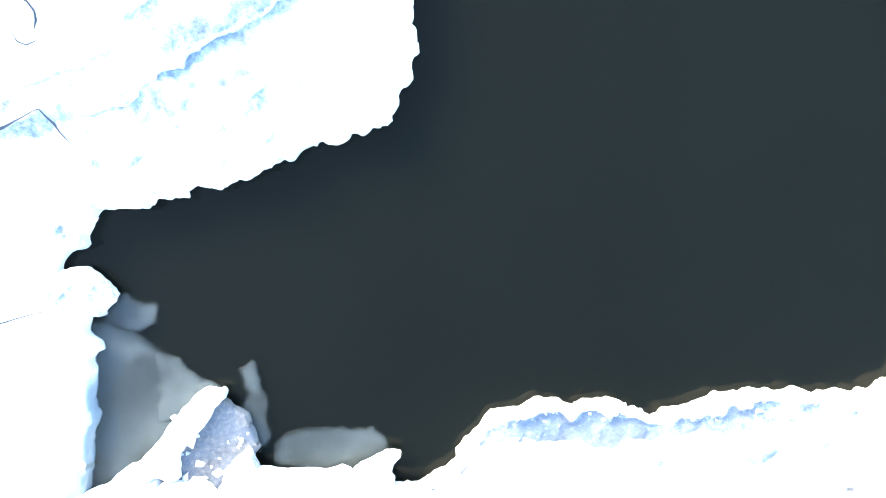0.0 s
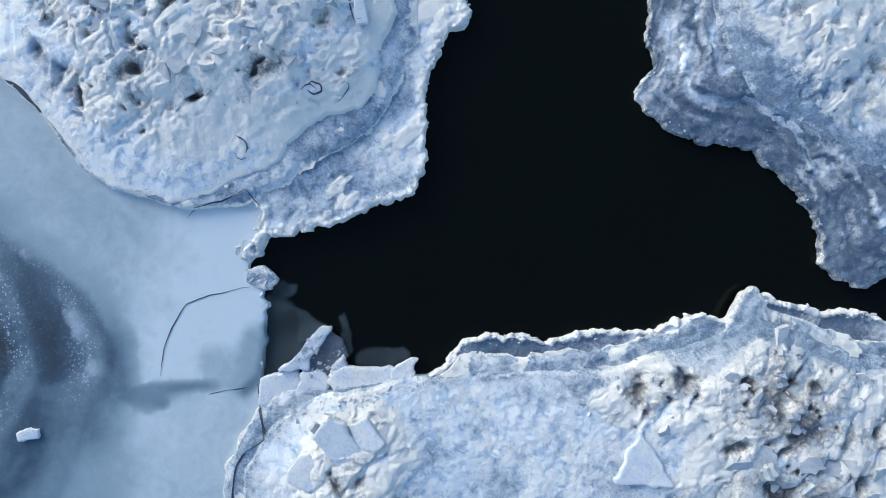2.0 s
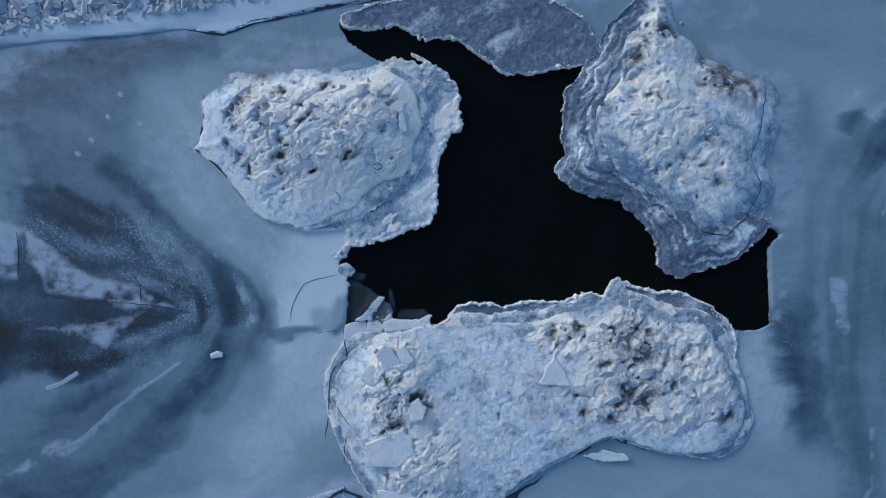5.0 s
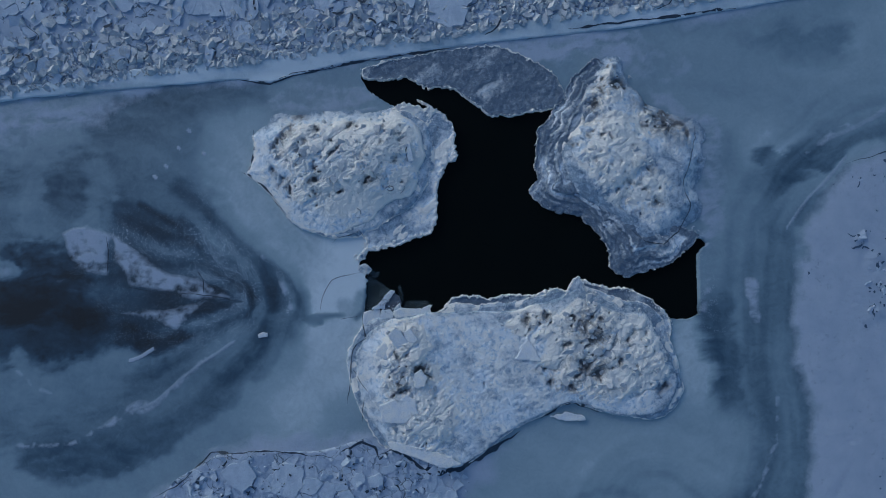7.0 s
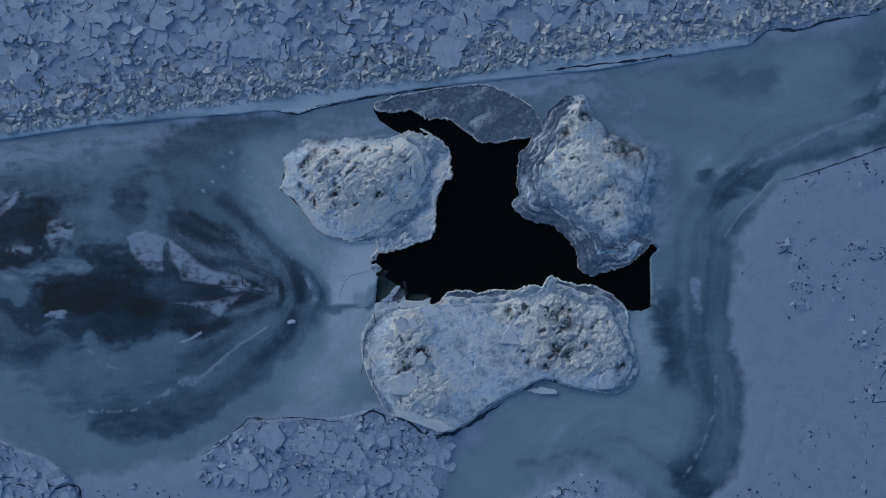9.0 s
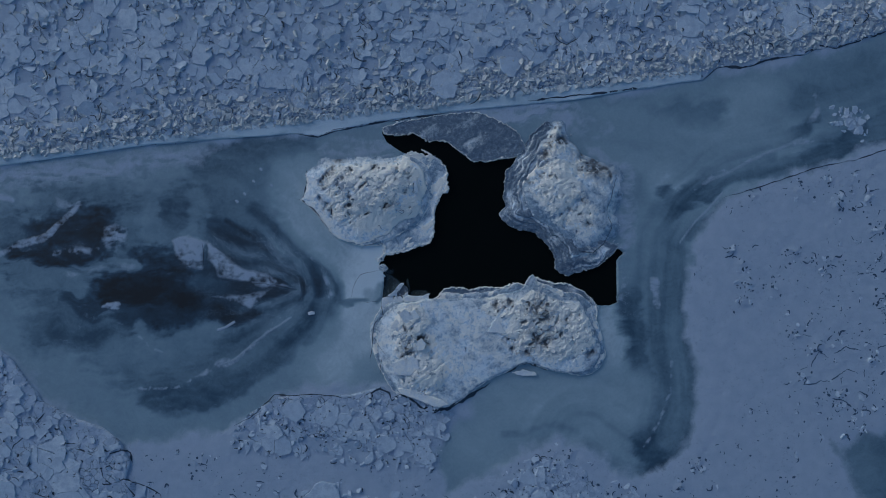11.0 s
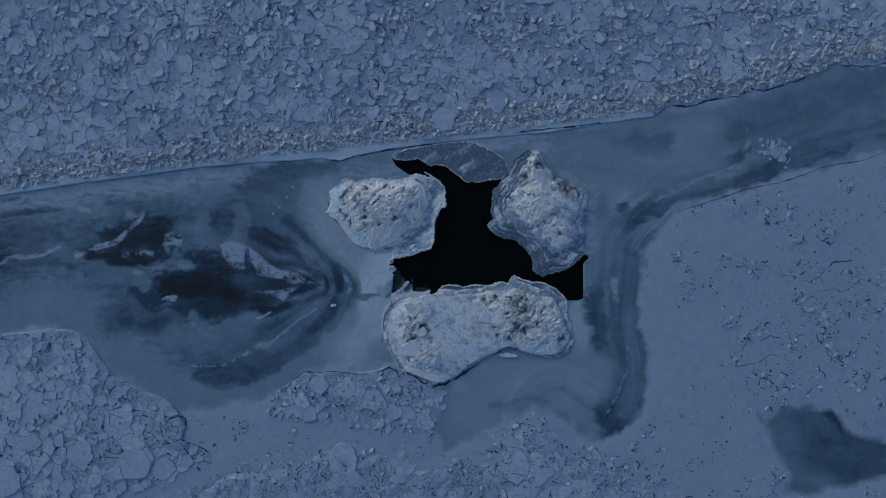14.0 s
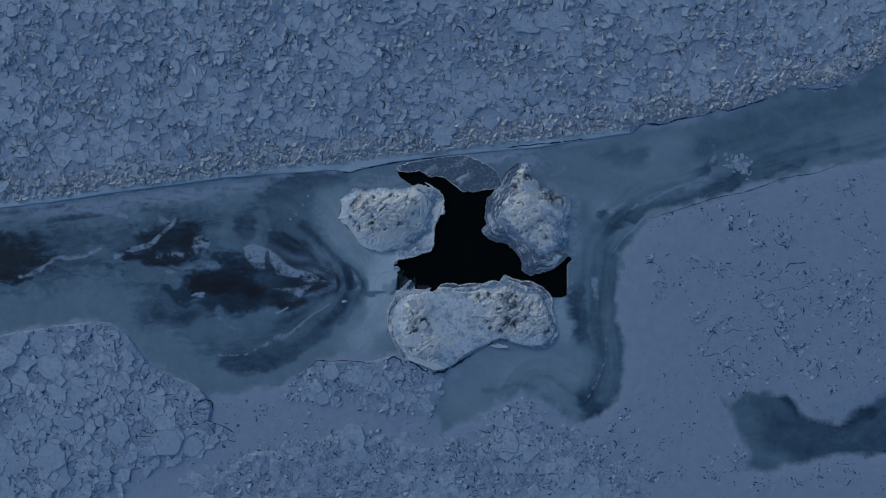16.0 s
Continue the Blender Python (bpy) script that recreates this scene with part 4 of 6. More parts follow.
crack(0.055, [(18.45, 6.52), (18.59, 5.69), (18.11, 4.67), (17.84, 3.43), (17.44, 2.41), (17.59, 1.58), (17.99, 0.87), (17.63, -0.07), (17.19, -1.18), (15.94, -1.98), (14.70, -1.79), (13.40, -0.69)])
crack(0.14, [(9.40, 13.84), (14.23, 14.33), (19.06, 14.82), (21.89, 15.14)])
crack(0.2, [(27.70, 15.88), (29.15, 17.16), (32.78, 17.25), (34.40, 17.98), (38.44, 18.55), (40.06, 19.36), (41.68, 19.20), (45.73, 20.42), (47.75, 21.15)])
crack(0.14, [(-14.68, 10.60), (-12.28, 10.28), (-10.67, 10.84), (-5.86, 11.73), (0.88, 12.62)])
crack(0.25, [(6.79, -14.45), (8.04, -13.74), (9.08, -13.35), (10.31, -13.55), (11.21, -14.06)])
crack(0.16, [(51.40, 22.36), (55.46, 22.29), (58.71, 22.95)])
crack(0.07, [(29.58, 3.56), (34.43, 5.01), (39.28, 6.63), (44.15, 7.60), (49.82, 9.62), (54.69, 10.43), (58.75, 12.05)])
crack(0.07, [(-23.17, -4.27), (-20.91, -4.77), (-18.92, -4.83), (-16.93, -5.06), (-14.33, -5.60)])
crack(0.07, [(-17.88, -3.23), (-17.41, -3.88), (-17.39, -4.91)])
crack(0.05, [(-24.39, -0.60), (-24.20, -1.86), (-24.32, -3.38)])
crack(0.03, [(-7.52, -7.00), (-6.94, -6.82), (-6.30, -6.76)])
crack(0.028, [(-3.97, 2.43), (-3.74, 2.60), (-3.45, 2.47), (-3.48, 2.24), (-3.77, 2.15), (-3.93, 2.31)])
crack(0.025, [(-3.07, 2.02), (-2.85, 2.16), (-2.64, 2.42), (-2.74, 2.57), (-2.92, 2.48)])
crack(0.025, [(-6.26, 0.54), (-6.15, 0.30), (-5.91, 0.41)])
crack(0.024, [(-6.18, 1.13), (-5.98, 0.97), (-5.86, 0.73), (-5.94, 0.53)])
crack(0.06, [(-2.34, 5.51), (-2.49, 5.11), (-2.35, 4.37), (-2.13, 4.42)])
crack(0.025, [(-3.65, 2.35), (-3.92, 2.52), (-4.14, 2.36)])
# name, look, level, thickness, outline
plate('thin_plate', 'thin', -0.25, 0.03, [(-5.91, -3.72), (-5.15, -3.93), (-4.78, -4.24), (-4.34, -4.49), (-4.22, -4.67), (-3.61, -4.94), (-3.58, -5.19), (-4.39, -5.57), (-4.83, -6.67), (-5.98, -6.73), (-6.11, -5.50)])
plate('thin_plate', 'thin', -0.22, 0.03, [(-4.64, -4.42), (-4.32, -4.49), (-4.18, -4.69), (-3.67, -4.89), (-3.63, -5.11), (-4.36, -5.50), (-4.67, -5.49), (-4.69, -4.89)])
plate('thin_plate', 'thin', -0.24, 0.03, [(-5.49, -3.33), (-4.85, -3.41), (-4.56, -3.65), (-4.67, -3.95), (-5.10, -4.05), (-5.47, -3.83)])
plate('thin_plate', 'thin', -0.24, 0.03, [(-2.96, -5.84), (-2.39, -5.69), (-1.28, -5.71), (-0.81, -6.21), (-1.09, -6.49), (-2.21, -6.51), (-2.98, -6.31)])
plate('thin_plate', 'thin', -0.21, 0.03, [(-3.33, -4.74), (-3.17, -4.62), (-2.95, -5.27), (-2.82, -5.88), (-3.24, -6.04), (-3.47, -5.52), (-3.28, -5.06)])
plate('ice_block', 'grit', 0, 0.2, [(-3.75, -5.11), (-3.24, -5.44), (-3.11, -5.96), (-3.54, -6.35), (-3.92, -6.64), (-4.35, -6.42), (-4.39, -5.87), (-4.09, -5.42)])
plate('ice_block', 'white', 0.2, 0.4, [(-3.60, -5.01), (-3.90, -5.04), (-4.22, -5.35), (-4.67, -5.87), (-5.00, -6.07), (-5.16, -6.25), (-4.64, -6.23), (-4.26, -6.32), (-4.31, -5.90), (-4.01, -5.51), (-3.57, -5.16)])
plate('ice_plate', 'shelf', 0.06, 0.2, [(-3.75, -6.82), (-3.52, -6.28), (-3.20, -5.92), (-3.10, -6.54), (-3.26, -6.71)])
plate('ice_block', 'shelf', 0.1, 0.3, [(-6.11, -3.08), (-5.78, -3.00), (-5.36, -3.21), (-5.20, -3.42), (-5.43, -3.67), (-5.81, -3.65), (-6.08, -3.42)])
plate('ice_plate', 'white', 0.14, 0.3, [(-5.80, -6.53), (-5.38, -6.41), (-4.69, -6.37), (-4.63, -6.69), (-4.83, -7.09), (-4.94, -7.46), (-5.83, -7.28), (-5.89, -6.99)])
plate('ice_plate', 'white', 0.16, 0.3, [(-4.50, -6.45), (-3.97, -6.32), (-3.73, -6.59), (-3.90, -7.11), (-4.34, -7.30), (-4.70, -7.18), (-4.60, -6.79)])
plate('ice_plate', 'white', 0.15, 0.3, [(-3.69, -6.66), (-3.15, -6.27), (-2.57, -6.32), (-1.75, -6.43), (-1.61, -6.69), (-1.82, -7.03), (-2.60, -7.06), (-3.47, -7.11)])
plate('ice_plate', 'white', 0.17, 0.3, [(-1.69, -6.42), (-1.24, -6.17), (-0.90, -6.14), (-1.04, -6.49), (-1.23, -6.77), (-1.56, -6.82)])
plate('ice_plate', 'white', 0.72, 0.2, [(5.94, -8.55), (5.07, -9.99), (6.79, -10.15)])
plate('ice_plate', 'white', 0.95, 0.2, [(-4.01, -8.10), (-3.56, -7.55), (-3.13, -7.72), (-2.42, -9.09), (-2.59, -9.39), (-3.18, -9.23)])
plate('ice_plate', 'white', 0.92, 0.2, [(-2.93, -7.87), (-2.49, -7.75), (-1.92, -8.42), (-2.19, -8.60), (-2.62, -8.50)])
plate('ice_block', 'white', 1, 0.35, [(-4.79, -9.28), (-4.56, -8.85), (-4.24, -8.76), (-3.85, -9.39), (-4.27, -9.72), (-4.69, -9.55)])
plate('ice_block', 'white', 1.05, 0.4, [(-2.28, -10.96), (-1.74, -10.60), (-1.30, -11.12), (-1.47, -11.68), (-2.12, -11.77)])
plate('ice_plate', 'white', 1, 0.3, [(-4.69, -13.09), (-2.74, -12.43), (-2.21, -12.69), (-2.07, -13.56), (-3.06, -14.28), (-4.62, -14.23)])
plate('ice_block', 'shelf', 0.42, 0.45, [(9.47, -4.37), (9.75, -4.32), (10.12, -4.72), (10.01, -5.62), (8.92, -6.06), (8.42, -6.18), (8.94, -5.31)])
plate('ice_plate', 'white', 0.22, 0.12, [(7.62, -14.33), (8.61, -14.11), (10.04, -14.39), (10.07, -14.63), (8.60, -14.60)])
plate('ice_plate', 'white', 0.55, 0.25, [(-4.16, -15.77), (-2.26, -15.97), (-1.46, -16.35), (0.35, -17.00), (0.95, -17.42), (-0.47, -17.63), (-2.08, -16.87), (-3.89, -16.26)])
plate('ice_plate', 'white', 0.12, 0.1, [(-13.48, -7.95), (-13.20, -7.77), (-12.82, -7.84), (-12.88, -8.08), (-13.38, -8.12)])
plate('ice_plate', 'white', 1, 0.15, [(-2.41, 5.46), (-2.19, 5.51), (-2.06, 4.37), (-2.28, 4.33)])
# dirt spots; (-10.03, 7.86) is shade at the north rim, coloured like them
NW_DIRT_AND_SHADE = [(-10.76, 6.93, 0.50), (-11.05, 6.46, 0.40), (-11.62, 5.83, 0.42), (-11.83, 5.36, 0.35), (-11.33, 6.19, 0.35), (-8.95, 6.49, 0.28), (-7.86, 5.67, 0.22), (-7.48, 5.21, 0.20), (-10.39, 4.96, 0.26), (-10.07, 4.70, 0.20), (-12.04, 3.77, 0.30), (-11.51, 3.12, 0.35), (-10.88, 2.54, 0.30), (-8.97, 3.97, 0.30), (-8.88, 3.29, 0.30), (-9.13, 2.24, 0.30), (-12.57, 6.98, 0.01), (-6.57, 6.90, 0.20), (-10.03, 7.86, 0.40), (-5.53, 3.08, 0.25), (-7.40, 2.30, 0.20), (-8.63, 8.07, 0.15)]
NE_DIRT = [(15.07, 8.01, 0.90), (16.07, 7.34, 1.03), (17.07, 6.75, 1.03), (17.87, 5.97, 0.70), (10.58, 7.33, 0.70), (11.52, 9.34, 0.58), (11.01, 8.33, 0.49), (12.47, 9.93, 0.49), (10.24, 10.38, 0.25), (13.27, 9.51, 0.33), (15.40, 1.10, 0.41), (13.32, 2.61, 0.29), (12.96, 0.99, 0.37), (14.29, 0.40, 0.33), (11.69, 5.97, 0.29), (9.33, 5.73, 0.25), (14.73, 1.97, 0.21), (14.76, 3.39, 0.21)]
S_DIRT = [(10.05, -7.77, 1.15), (10.84, -8.52, 0.90), (9.50, -8.65, 0.49), (9.87, -10.28, 0.58), (10.99, -11.11, 0.49), (7.41, -11.84, 0.37), (-3.08, -10.80, 0.49), (-1.86, -10.63, 0.37), (-1.15, -11.17, 0.29), (-2.98, -12.01, 0.37), (13.15, -8.73, 0.45), (8.60, -9.12, 0.37), (15.90, -12.43, 0.37), (12.42, -10.33, 0.33), (6.94, -11.02, 0.25), (6.02, -6.96, 0.33), (7.23, -6.99, 0.33), (-3.59, -12.40, 0.25), (2.68, -11.73, 0.21), (8.94, -12.27, 0.33)]
LUMPS = []
LUMPS += [(30.40, -1.92, 0.16), (31.62, -3.54, 0.32), (32.02, -5.31, 0.40), (34.86, -5.72, 0.16), (31.62, -7.33, 0.24), (40.12, -4.35, 0.08), (38.90, -2.89, 0.08), (36.90, -10.57, 0.40), (39.33, -12.19, 0.40), (38.13, -15.42, 0.32), (41.78, -16.64, 0.40), (41.78, -18.01, 0.24), (45.02, -13.41, 0.32), (46.22, -6.94, 0.40), (47.44, -8.96, 0.48), (49.49, -12.60, 0.40), (51.12, -14.63, 0.32), (52.30, -3.71, 0.32), (53.52, -4.11, 0.24), (58.00, -4.92, 0.40), (57.20, -8.57, 0.40), (58.83, -7.76, 0.40), (53.98, -17.47, 0.64), (56.83, -17.48, 0.48), (56.43, -20.72, 0.24), (61.28, -10.19, 0.56), (62.93, -13.43, 0.40), (62.08, -5.33, 0.32), (46.61, -2.90, 0.32), (36.88, -2.09, 0.32)]
LUMPS += [(32.81, 3.96, 0.24), (37.67, 4.37, 0.40), (41.73, 2.76, 0.48), (45.79, 0.33, 0.40), (49.85, 1.14, 0.64), (57.15, 3.97, 0.24), (58.76, 8.42, 0.32), (52.27, 6.80, 0.32), (40.91, 5.58, 0.16), (40.93, -2.90, 0.24), (44.23, -20.69, 0.16), (7.00, -24.24, 0.80), (10.23, -22.63, 0.96), (13.46, -23.04, 0.80), (8.62, -26.26, 0.80), (12.65, -28.70, 0.64), (17.50, -27.90, 0.80), (22.36, -30.34, 0.64), (25.60, -33.59, 0.64), (28.02, -30.36, 0.48), (30.46, -33.20, 0.48), (34.52, -32.81, 0.48), (39.39, -32.83, 0.48), (42.63, -30.82, 0.48), (43.44, -29.60, 0.32), (46.71, -34.07, 0.64), (51.59, -33.69, 0.48), (54.85, -32.89, 0.48), (58.93, -33.31, 0.64), (18.32, -34.37, 0.64)]
LUMPS += [(10.23, -29.50, 0.48), (4.59, -30.69, 0.64), (5.39, -33.52, 0.80), (2.17, -28.66, 0.48), (24.78, -26.31, 0.24), (26.80, -23.89, 0.24), (-1.05, -31.88, 0.80), (-5.88, -35.09, 0.96), (-10.71, -34.27, 0.64), (-13.92, -34.25, 0.48), (-18.73, -29.40, 0.64), (-14.72, -28.61, 0.64), (-9.10, -29.43, 0.80), (-25.13, -23.75, 0.48), (6.19, -12.55, 0.00)]
STEPS = [(29.46, -16.62, 0.08), (28.89, -18.23, 0.08), (29.14, -18.88, 0.08), (28.65, -19.52, 0.08), (28.49, -20.17, 0.08), (28.33, -20.82, 0.08), (28.66, -21.46, 0.08), (28.01, -21.95, 0.08), (27.69, -22.59, 0.08), (27.20, -23.24, 0.08), (27.53, -23.89, 0.08), (26.72, -24.53, 0.08), (26.39, -24.05, 0.08), (26.88, -25.10, 0.08)]
SMOOTH = SMOOTH + SMOOTH_SW[1:]
WATER_LEVEL = -0.28
TOPS, SNOW = [], []


def keep_top(xs, ys, d, z):
    TOPS.append((xs, ys, d, z))


def top_at(x, y):
    """The height of the highest surface under every place."""
    x, y = np.atleast_1d(np.asarray(x, float)), np.atleast_1d(np.asarray(y, float))
    best = np.full(x.shape, WATER_LEVEL)
    for xs, ys, d, z in TOPS:
        i, j = np.searchsorted(xs, x) - 1, np.searchsorted(ys, y) - 1
        ok = (i >= 0) & (j >= 0) & (i < len(xs) - 1) & (j < len(ys) - 1)
        i, j = np.clip(i, 0, len(xs) - 2), np.clip(j, 0, len(ys) - 2)
        u, v = (x - xs[i]) / (xs[i + 1] - xs[i]), (y - ys[j]) / (ys[j + 1] - ys[j])
        level = (z[j, i] * (1 - u) + z[j, i + 1] * u) * (1 - v) + (z[j + 1, i] * (1 - u) + z[j + 1, i + 1] * u) * v
        here = np.where(ok & (d[j, i] < 0), level, -9)
        best = np.maximum(best, here)
    return best


def snow_at(x, y):
    """How much snow lies on the river ice at every place."""
    xs, ys, snow = SNOW[0]
    i, j = np.clip(np.searchsorted(xs, x), 0, len(xs) - 1), np.clip(np.searchsorted(ys, y), 0, len(ys) - 1)
    return snow[j, i]


def spots_on(spots, x, y, grow=1.0):
    """How strongly every place lies in one of the round spots."""
    out = np.zeros(x.shape)
    for sx, sy, r in spots:
        r *= grow
        near = (np.abs(x - sx) < 3 * r) & (np.abs(y - sy) < 3 * r)
        out[near] = np.maximum(out[near], np.exp(-((x[near] - sx) ** 2 + (y[near] - sy) ** 2) / (r * r)))
    return out


# ---------------------------------------------------------------- ground and water
def stepped(*marks):
    """Lines of a grid, from mark to mark with the step given there."""
    return np.concatenate([np.arange(a, b - 0.5 * step, step) for (a, step), (b, _) in zip(marks, marks[1:])] + [[marks[-1][0]]])


def build_ground():
    xs = stepped((-76, 0.24), (-46, 0.13), (-8.6, 0.07), (-1.2, 0.22), (76, 0.22))
    ys = stepped((-44, 0.24), (-18, 0.13), (-8.2, 0.07), (-1.6, 0.13), (9, 0.2), (44, 0.2))
    X, Y = np.meshgrid(xs, ys)
    wx, wy = X + 1.2 * fbm(X, Y, 4.5, 5, 11), Y + 1.2 * fbm(X, Y, 4.5, 5, 12)
    river, pond = to_line(SMOOTH, wx, wy, True), to_line(rounded(POND), wx, wy, True)
    snow = np.clip(np.minimum(smooth(-1.6, 1.5, river + 0.8 * fbm(X, Y, 1.5, 4, 13)), smooth(-2.4, 1.0, pond + 0.8 * fbm(X, Y, 2.5, 4, 14))), 0, 1)
    tone, frost = np.full(X.shape, 0.62), np.zeros(X.shape)
    tone = np.where(pond < 2, 0.42, tone)
    wx, wy = X + 0.9 * fbm(X, Y, 2.6, 6, 21), Y + 0.9 * fbm(X, Y, 2.6, 6, 22)
    # streaks of the current: bows round the pool's western corner, and bands along the eastern snow
    fx, fy = BOW
    ux, uy = wx - 0.5 * (wx - X) - fx, wy - 0.5 * (wy - Y) - fy
    away = np.hypot(ux, uy)
    bow = fbm(2.6 * np.sqrt(away + ux + 0.05), 0.5 * np.sqrt(np.maximum(away - ux, 0)), 1.0, 6, 26)
    wisp = fbm(0.25 * wx + 0.2 * wy, wy - 0.1 * wx, 0.45, 5, 24)
    close = smooth(17, 6, away)
    wisp = bow * close + wisp * (1 - close)
    bank = to_line(SMOOTH_A[16:] + SMOOTH_B[:8], X + 0.3 * (wx - X), Y + 0.3 * (wy - Y))
    bands = fbm(0.10 * (X + Y), 1.3 * bank, 1.0, 5, 27) * smooth(10, 3, bank)
    flow = fbm(0.22 * wx, wy + 0.12 * wx, 1.3, 5, 23)
    drift = snow.copy()
    crumbly = fbm(X, Y, 0.55, 4, 28)
    for layer, target, half, soft, line in STROKES:
        p = np.array(line)
        reach = (half or 0) + soft + 1.2
        (x0, y0), (x1, y1) = p.min(0) - reach, p.max(0) + reach
        i0, i1, j0, j1 = *np.searchsorted(xs, (x0, x1)), *np.searchsorted(ys, (y0, y1))
        if i1 - i0 < 2 or j1 - j0 < 2:
            continue
        cut = (slice(j0, j1), slice(i0, i1))
        fade = min(1.0, (half or 0.25) + 0.5 * soft)
        fade = fade * (1 - 0.7 * smooth(-13, -9.5, X[cut]) * smooth(4, 1, X[cut]))
        ux, uy = X[cut] + fade * (wx[cut] - X[cut]), Y[cut] + fade * (wy[cut] - Y[cut])
        if half is None:
            m = 1 - smooth(-soft, soft, to_line(line, ux, uy, True) + 0.6 * soft * (wisp[cut] + crumbly[cut]))
        else:
            m = 1 - smooth(half - 0.5 * soft, half + soft, to_line(line, ux, uy))
        if layer == "snow" and soft > 0.2:
            m = m * np.clip(0.55 + 0.9 * wisp[cut] + 1.3 * crumbly[cut] if half is not None and half < 0.24 else 0.82 + 0.9 * wisp[cut] + 0.5 * crumbly[cut], 0, 1.15)
        elif half is not None and half < 1.5 and layer == "tone":
            m = smooth(0.05, 0.9, m + 0.5 * (0.5 * flow[cut] + wisp[cut]) * smooth(0.0, 0.25, m))
        if layer == "tone":
            tone[cut] += (target - tone[cut]) * m
        elif layer == "snow":
            snow[cut] = np.maximum(snow[cut], target * m)
        else:
            frost[cut] = np.maximum(frost[cut], target * m)
    frost *= np.clip(0.62 + 1.7 * wisp, 0.12, 1.5)
    tone += 0.20 * bow * close * smooth(0.6, 0.35, tone)
    tone += (0.10 * flow + 0.09 * wisp) * smooth(6, -6, X) * smooth(0.75, 0.3, tone) + 0.16 * bands + 0.05 * flow * smooth(5, 10, X)
    snow = np.maximum(snow, 0.24 * smooth(0.15, 0.5, 0.6 * flow + wisp) * smooth(-8, -14, X) * smooth(0.55, 0.38, tone))
    SNOW.append((xs, ys, snow))
    pool = to_line(POOL, X, Y, True)
    d = -pool + 0.10 * fbm(X, Y, 0.8, 5, 31) + 0.08 * fbm(X, Y, 0.22, 3, 32) + 0.22 * smooth(16.5, 18.0, X) * fbm(X, Y, 1.6, 4, 33)
    deep = np.clip(np.maximum(drift, 0.35 * snow), 0, 1)
    z = 0.02 * fbm(X, Y, 5, 3, 41) + deep ** 2 * (0.10 + 0.05 * fbm(X, Y, 2.4, 4, 42) + 0.03 * fbm(X, Y, 0.7, 3, 43))
    lump = spots_on(LUMPS, X, Y, 1.6)
    z += deep * lump * (0.16 * facets(X, Y, 0.7, 51)[0] + 0.02)
    z -= 0.10 * spots_on([(x, y, 0.17) for x, y, _ in STEPS], X, Y)
    far = 3000.0
    a, b, c, e = xs[0], xs[-1], ys[0], ys[-1]
    ring = [[(-far, -far, 0.05), (far, -far, 0.05), (far, c + 0.2, 0.05), (-far, c + 0.2, 0.05)], [(-far, e - 0.2, 0.05), (far, e - 0.2, 0.05), (far, far, 0.05), (-far, far, 0.05)],
            [(-far, c + 0.2, 0.05), (a + 0.2, c + 0.2, 0.05), (a + 0.2, e - 0.2, 0.05), (-far, e - 0.2, 0.05)], [(b - 0.2, c + 0.2, 0.05), (far, c + 0.2, 0.05), (far, e - 0.2, 0.05), (b - 0.2, e - 0.2, 0.05)]]
    z[[0, -1], :] = 0.05
    z[:, [0, -1]] = 0.05
    keep_top(xs, ys, d, z)
    ob = new("ground", sheet("ground", xs, ys, d, z, (snow, tone, frost), -0.5, MAT_GROUND, [np.array(r) for r in ring]))
    return tagged(ob, "frozen river surface of milky, dark and snow-covered ice around an open pool", "river ice", kind="structure")


def build_water():
    xs, ys = np.arange(-9, 23, 1.0), np.arange(-10, 15, 1.0)
    X, Y = np.meshgrid(xs, ys)
    verts = np.stack([X.ravel(), Y.ravel(), np.full(X.size, WATER_LEVEL)], -1)
    n = len(xs)
    idx = np.arange(X.size).reshape(X.shape)
    quads = np.stack([idx[:-1, :-1], idx[:-1, 1:], idx[1:, 1:], idx[1:, :-1]], -1).reshape(-1, 4)
    ob = new("water", mesh_from("water", verts, quads, np.zeros((0, 3), int), MAT_WATER))
    return tagged(ob, "calm black open water in the ice hole", "water", kind="structure")


GROUND = build_ground()
WATER = build_water()


# ---------------------------------------------------------------- fields of jammed ice
def jam_sheet(name, label, outline, x_range, y_range, step, level, lumps, seed, inner=None, dive=None, material=MAT_SNOWED):
    xs, ys = np.arange(*x_range, step), np.arange(*y_range, step)
    X, Y = np.meshgrid(xs, ys)
    d = to_line(outline, X, Y, True) + 0.18 * fbm(X, Y, 1.6, 4, seed)
    rough = smooth(0.2, -1.0, to_line(inner, X, Y, True) + 0.5 * fbm(X, Y, 2, 3, seed + 5)) if inner else smooth(0.0, -1.2, d)
    z = level + 0.06 * fbm(X, Y, 3, 4, seed + 1) + rough * lumps * (0.55 * facets(X, Y, 1.7, seed + 2)[0] + 0.30 * facets(X, Y, 0.7, seed + 3)[0] - 0.45)
    if inner:
        z += 0.16 * np.exp(-((d + 2.2) / 1.0) ** 2)
    if dive:
        z -= 0.75 * smooth(3.2, 0.2, to_line(dive, X, Y) + 1.2 * fbm(X, Y, 2.5, 4, seed + 8))
    snow = np.clip(0.92 + 0.25 * fbm(X, Y, 4, 4, seed + 7), 0, 1)
    keep_top(xs, ys, d, z)
    ob = new(name, sheet(name, xs, ys, d, z, (snow, np.full(X.shape, 0.8), np.zeros(X.shape)), -0.1, material))
    return tagged(ob, label, "ice field", kind="structure")


JAM_NORTH = jam_sheet("ice_field_north", "wide field of jammed ice plates ending in a sheared white wall", N_JAM, (-76, 76), (2.6, 44), 0.25, 0.05, 0.34, 100, N_RUBBLE, material=MAT_JAM)


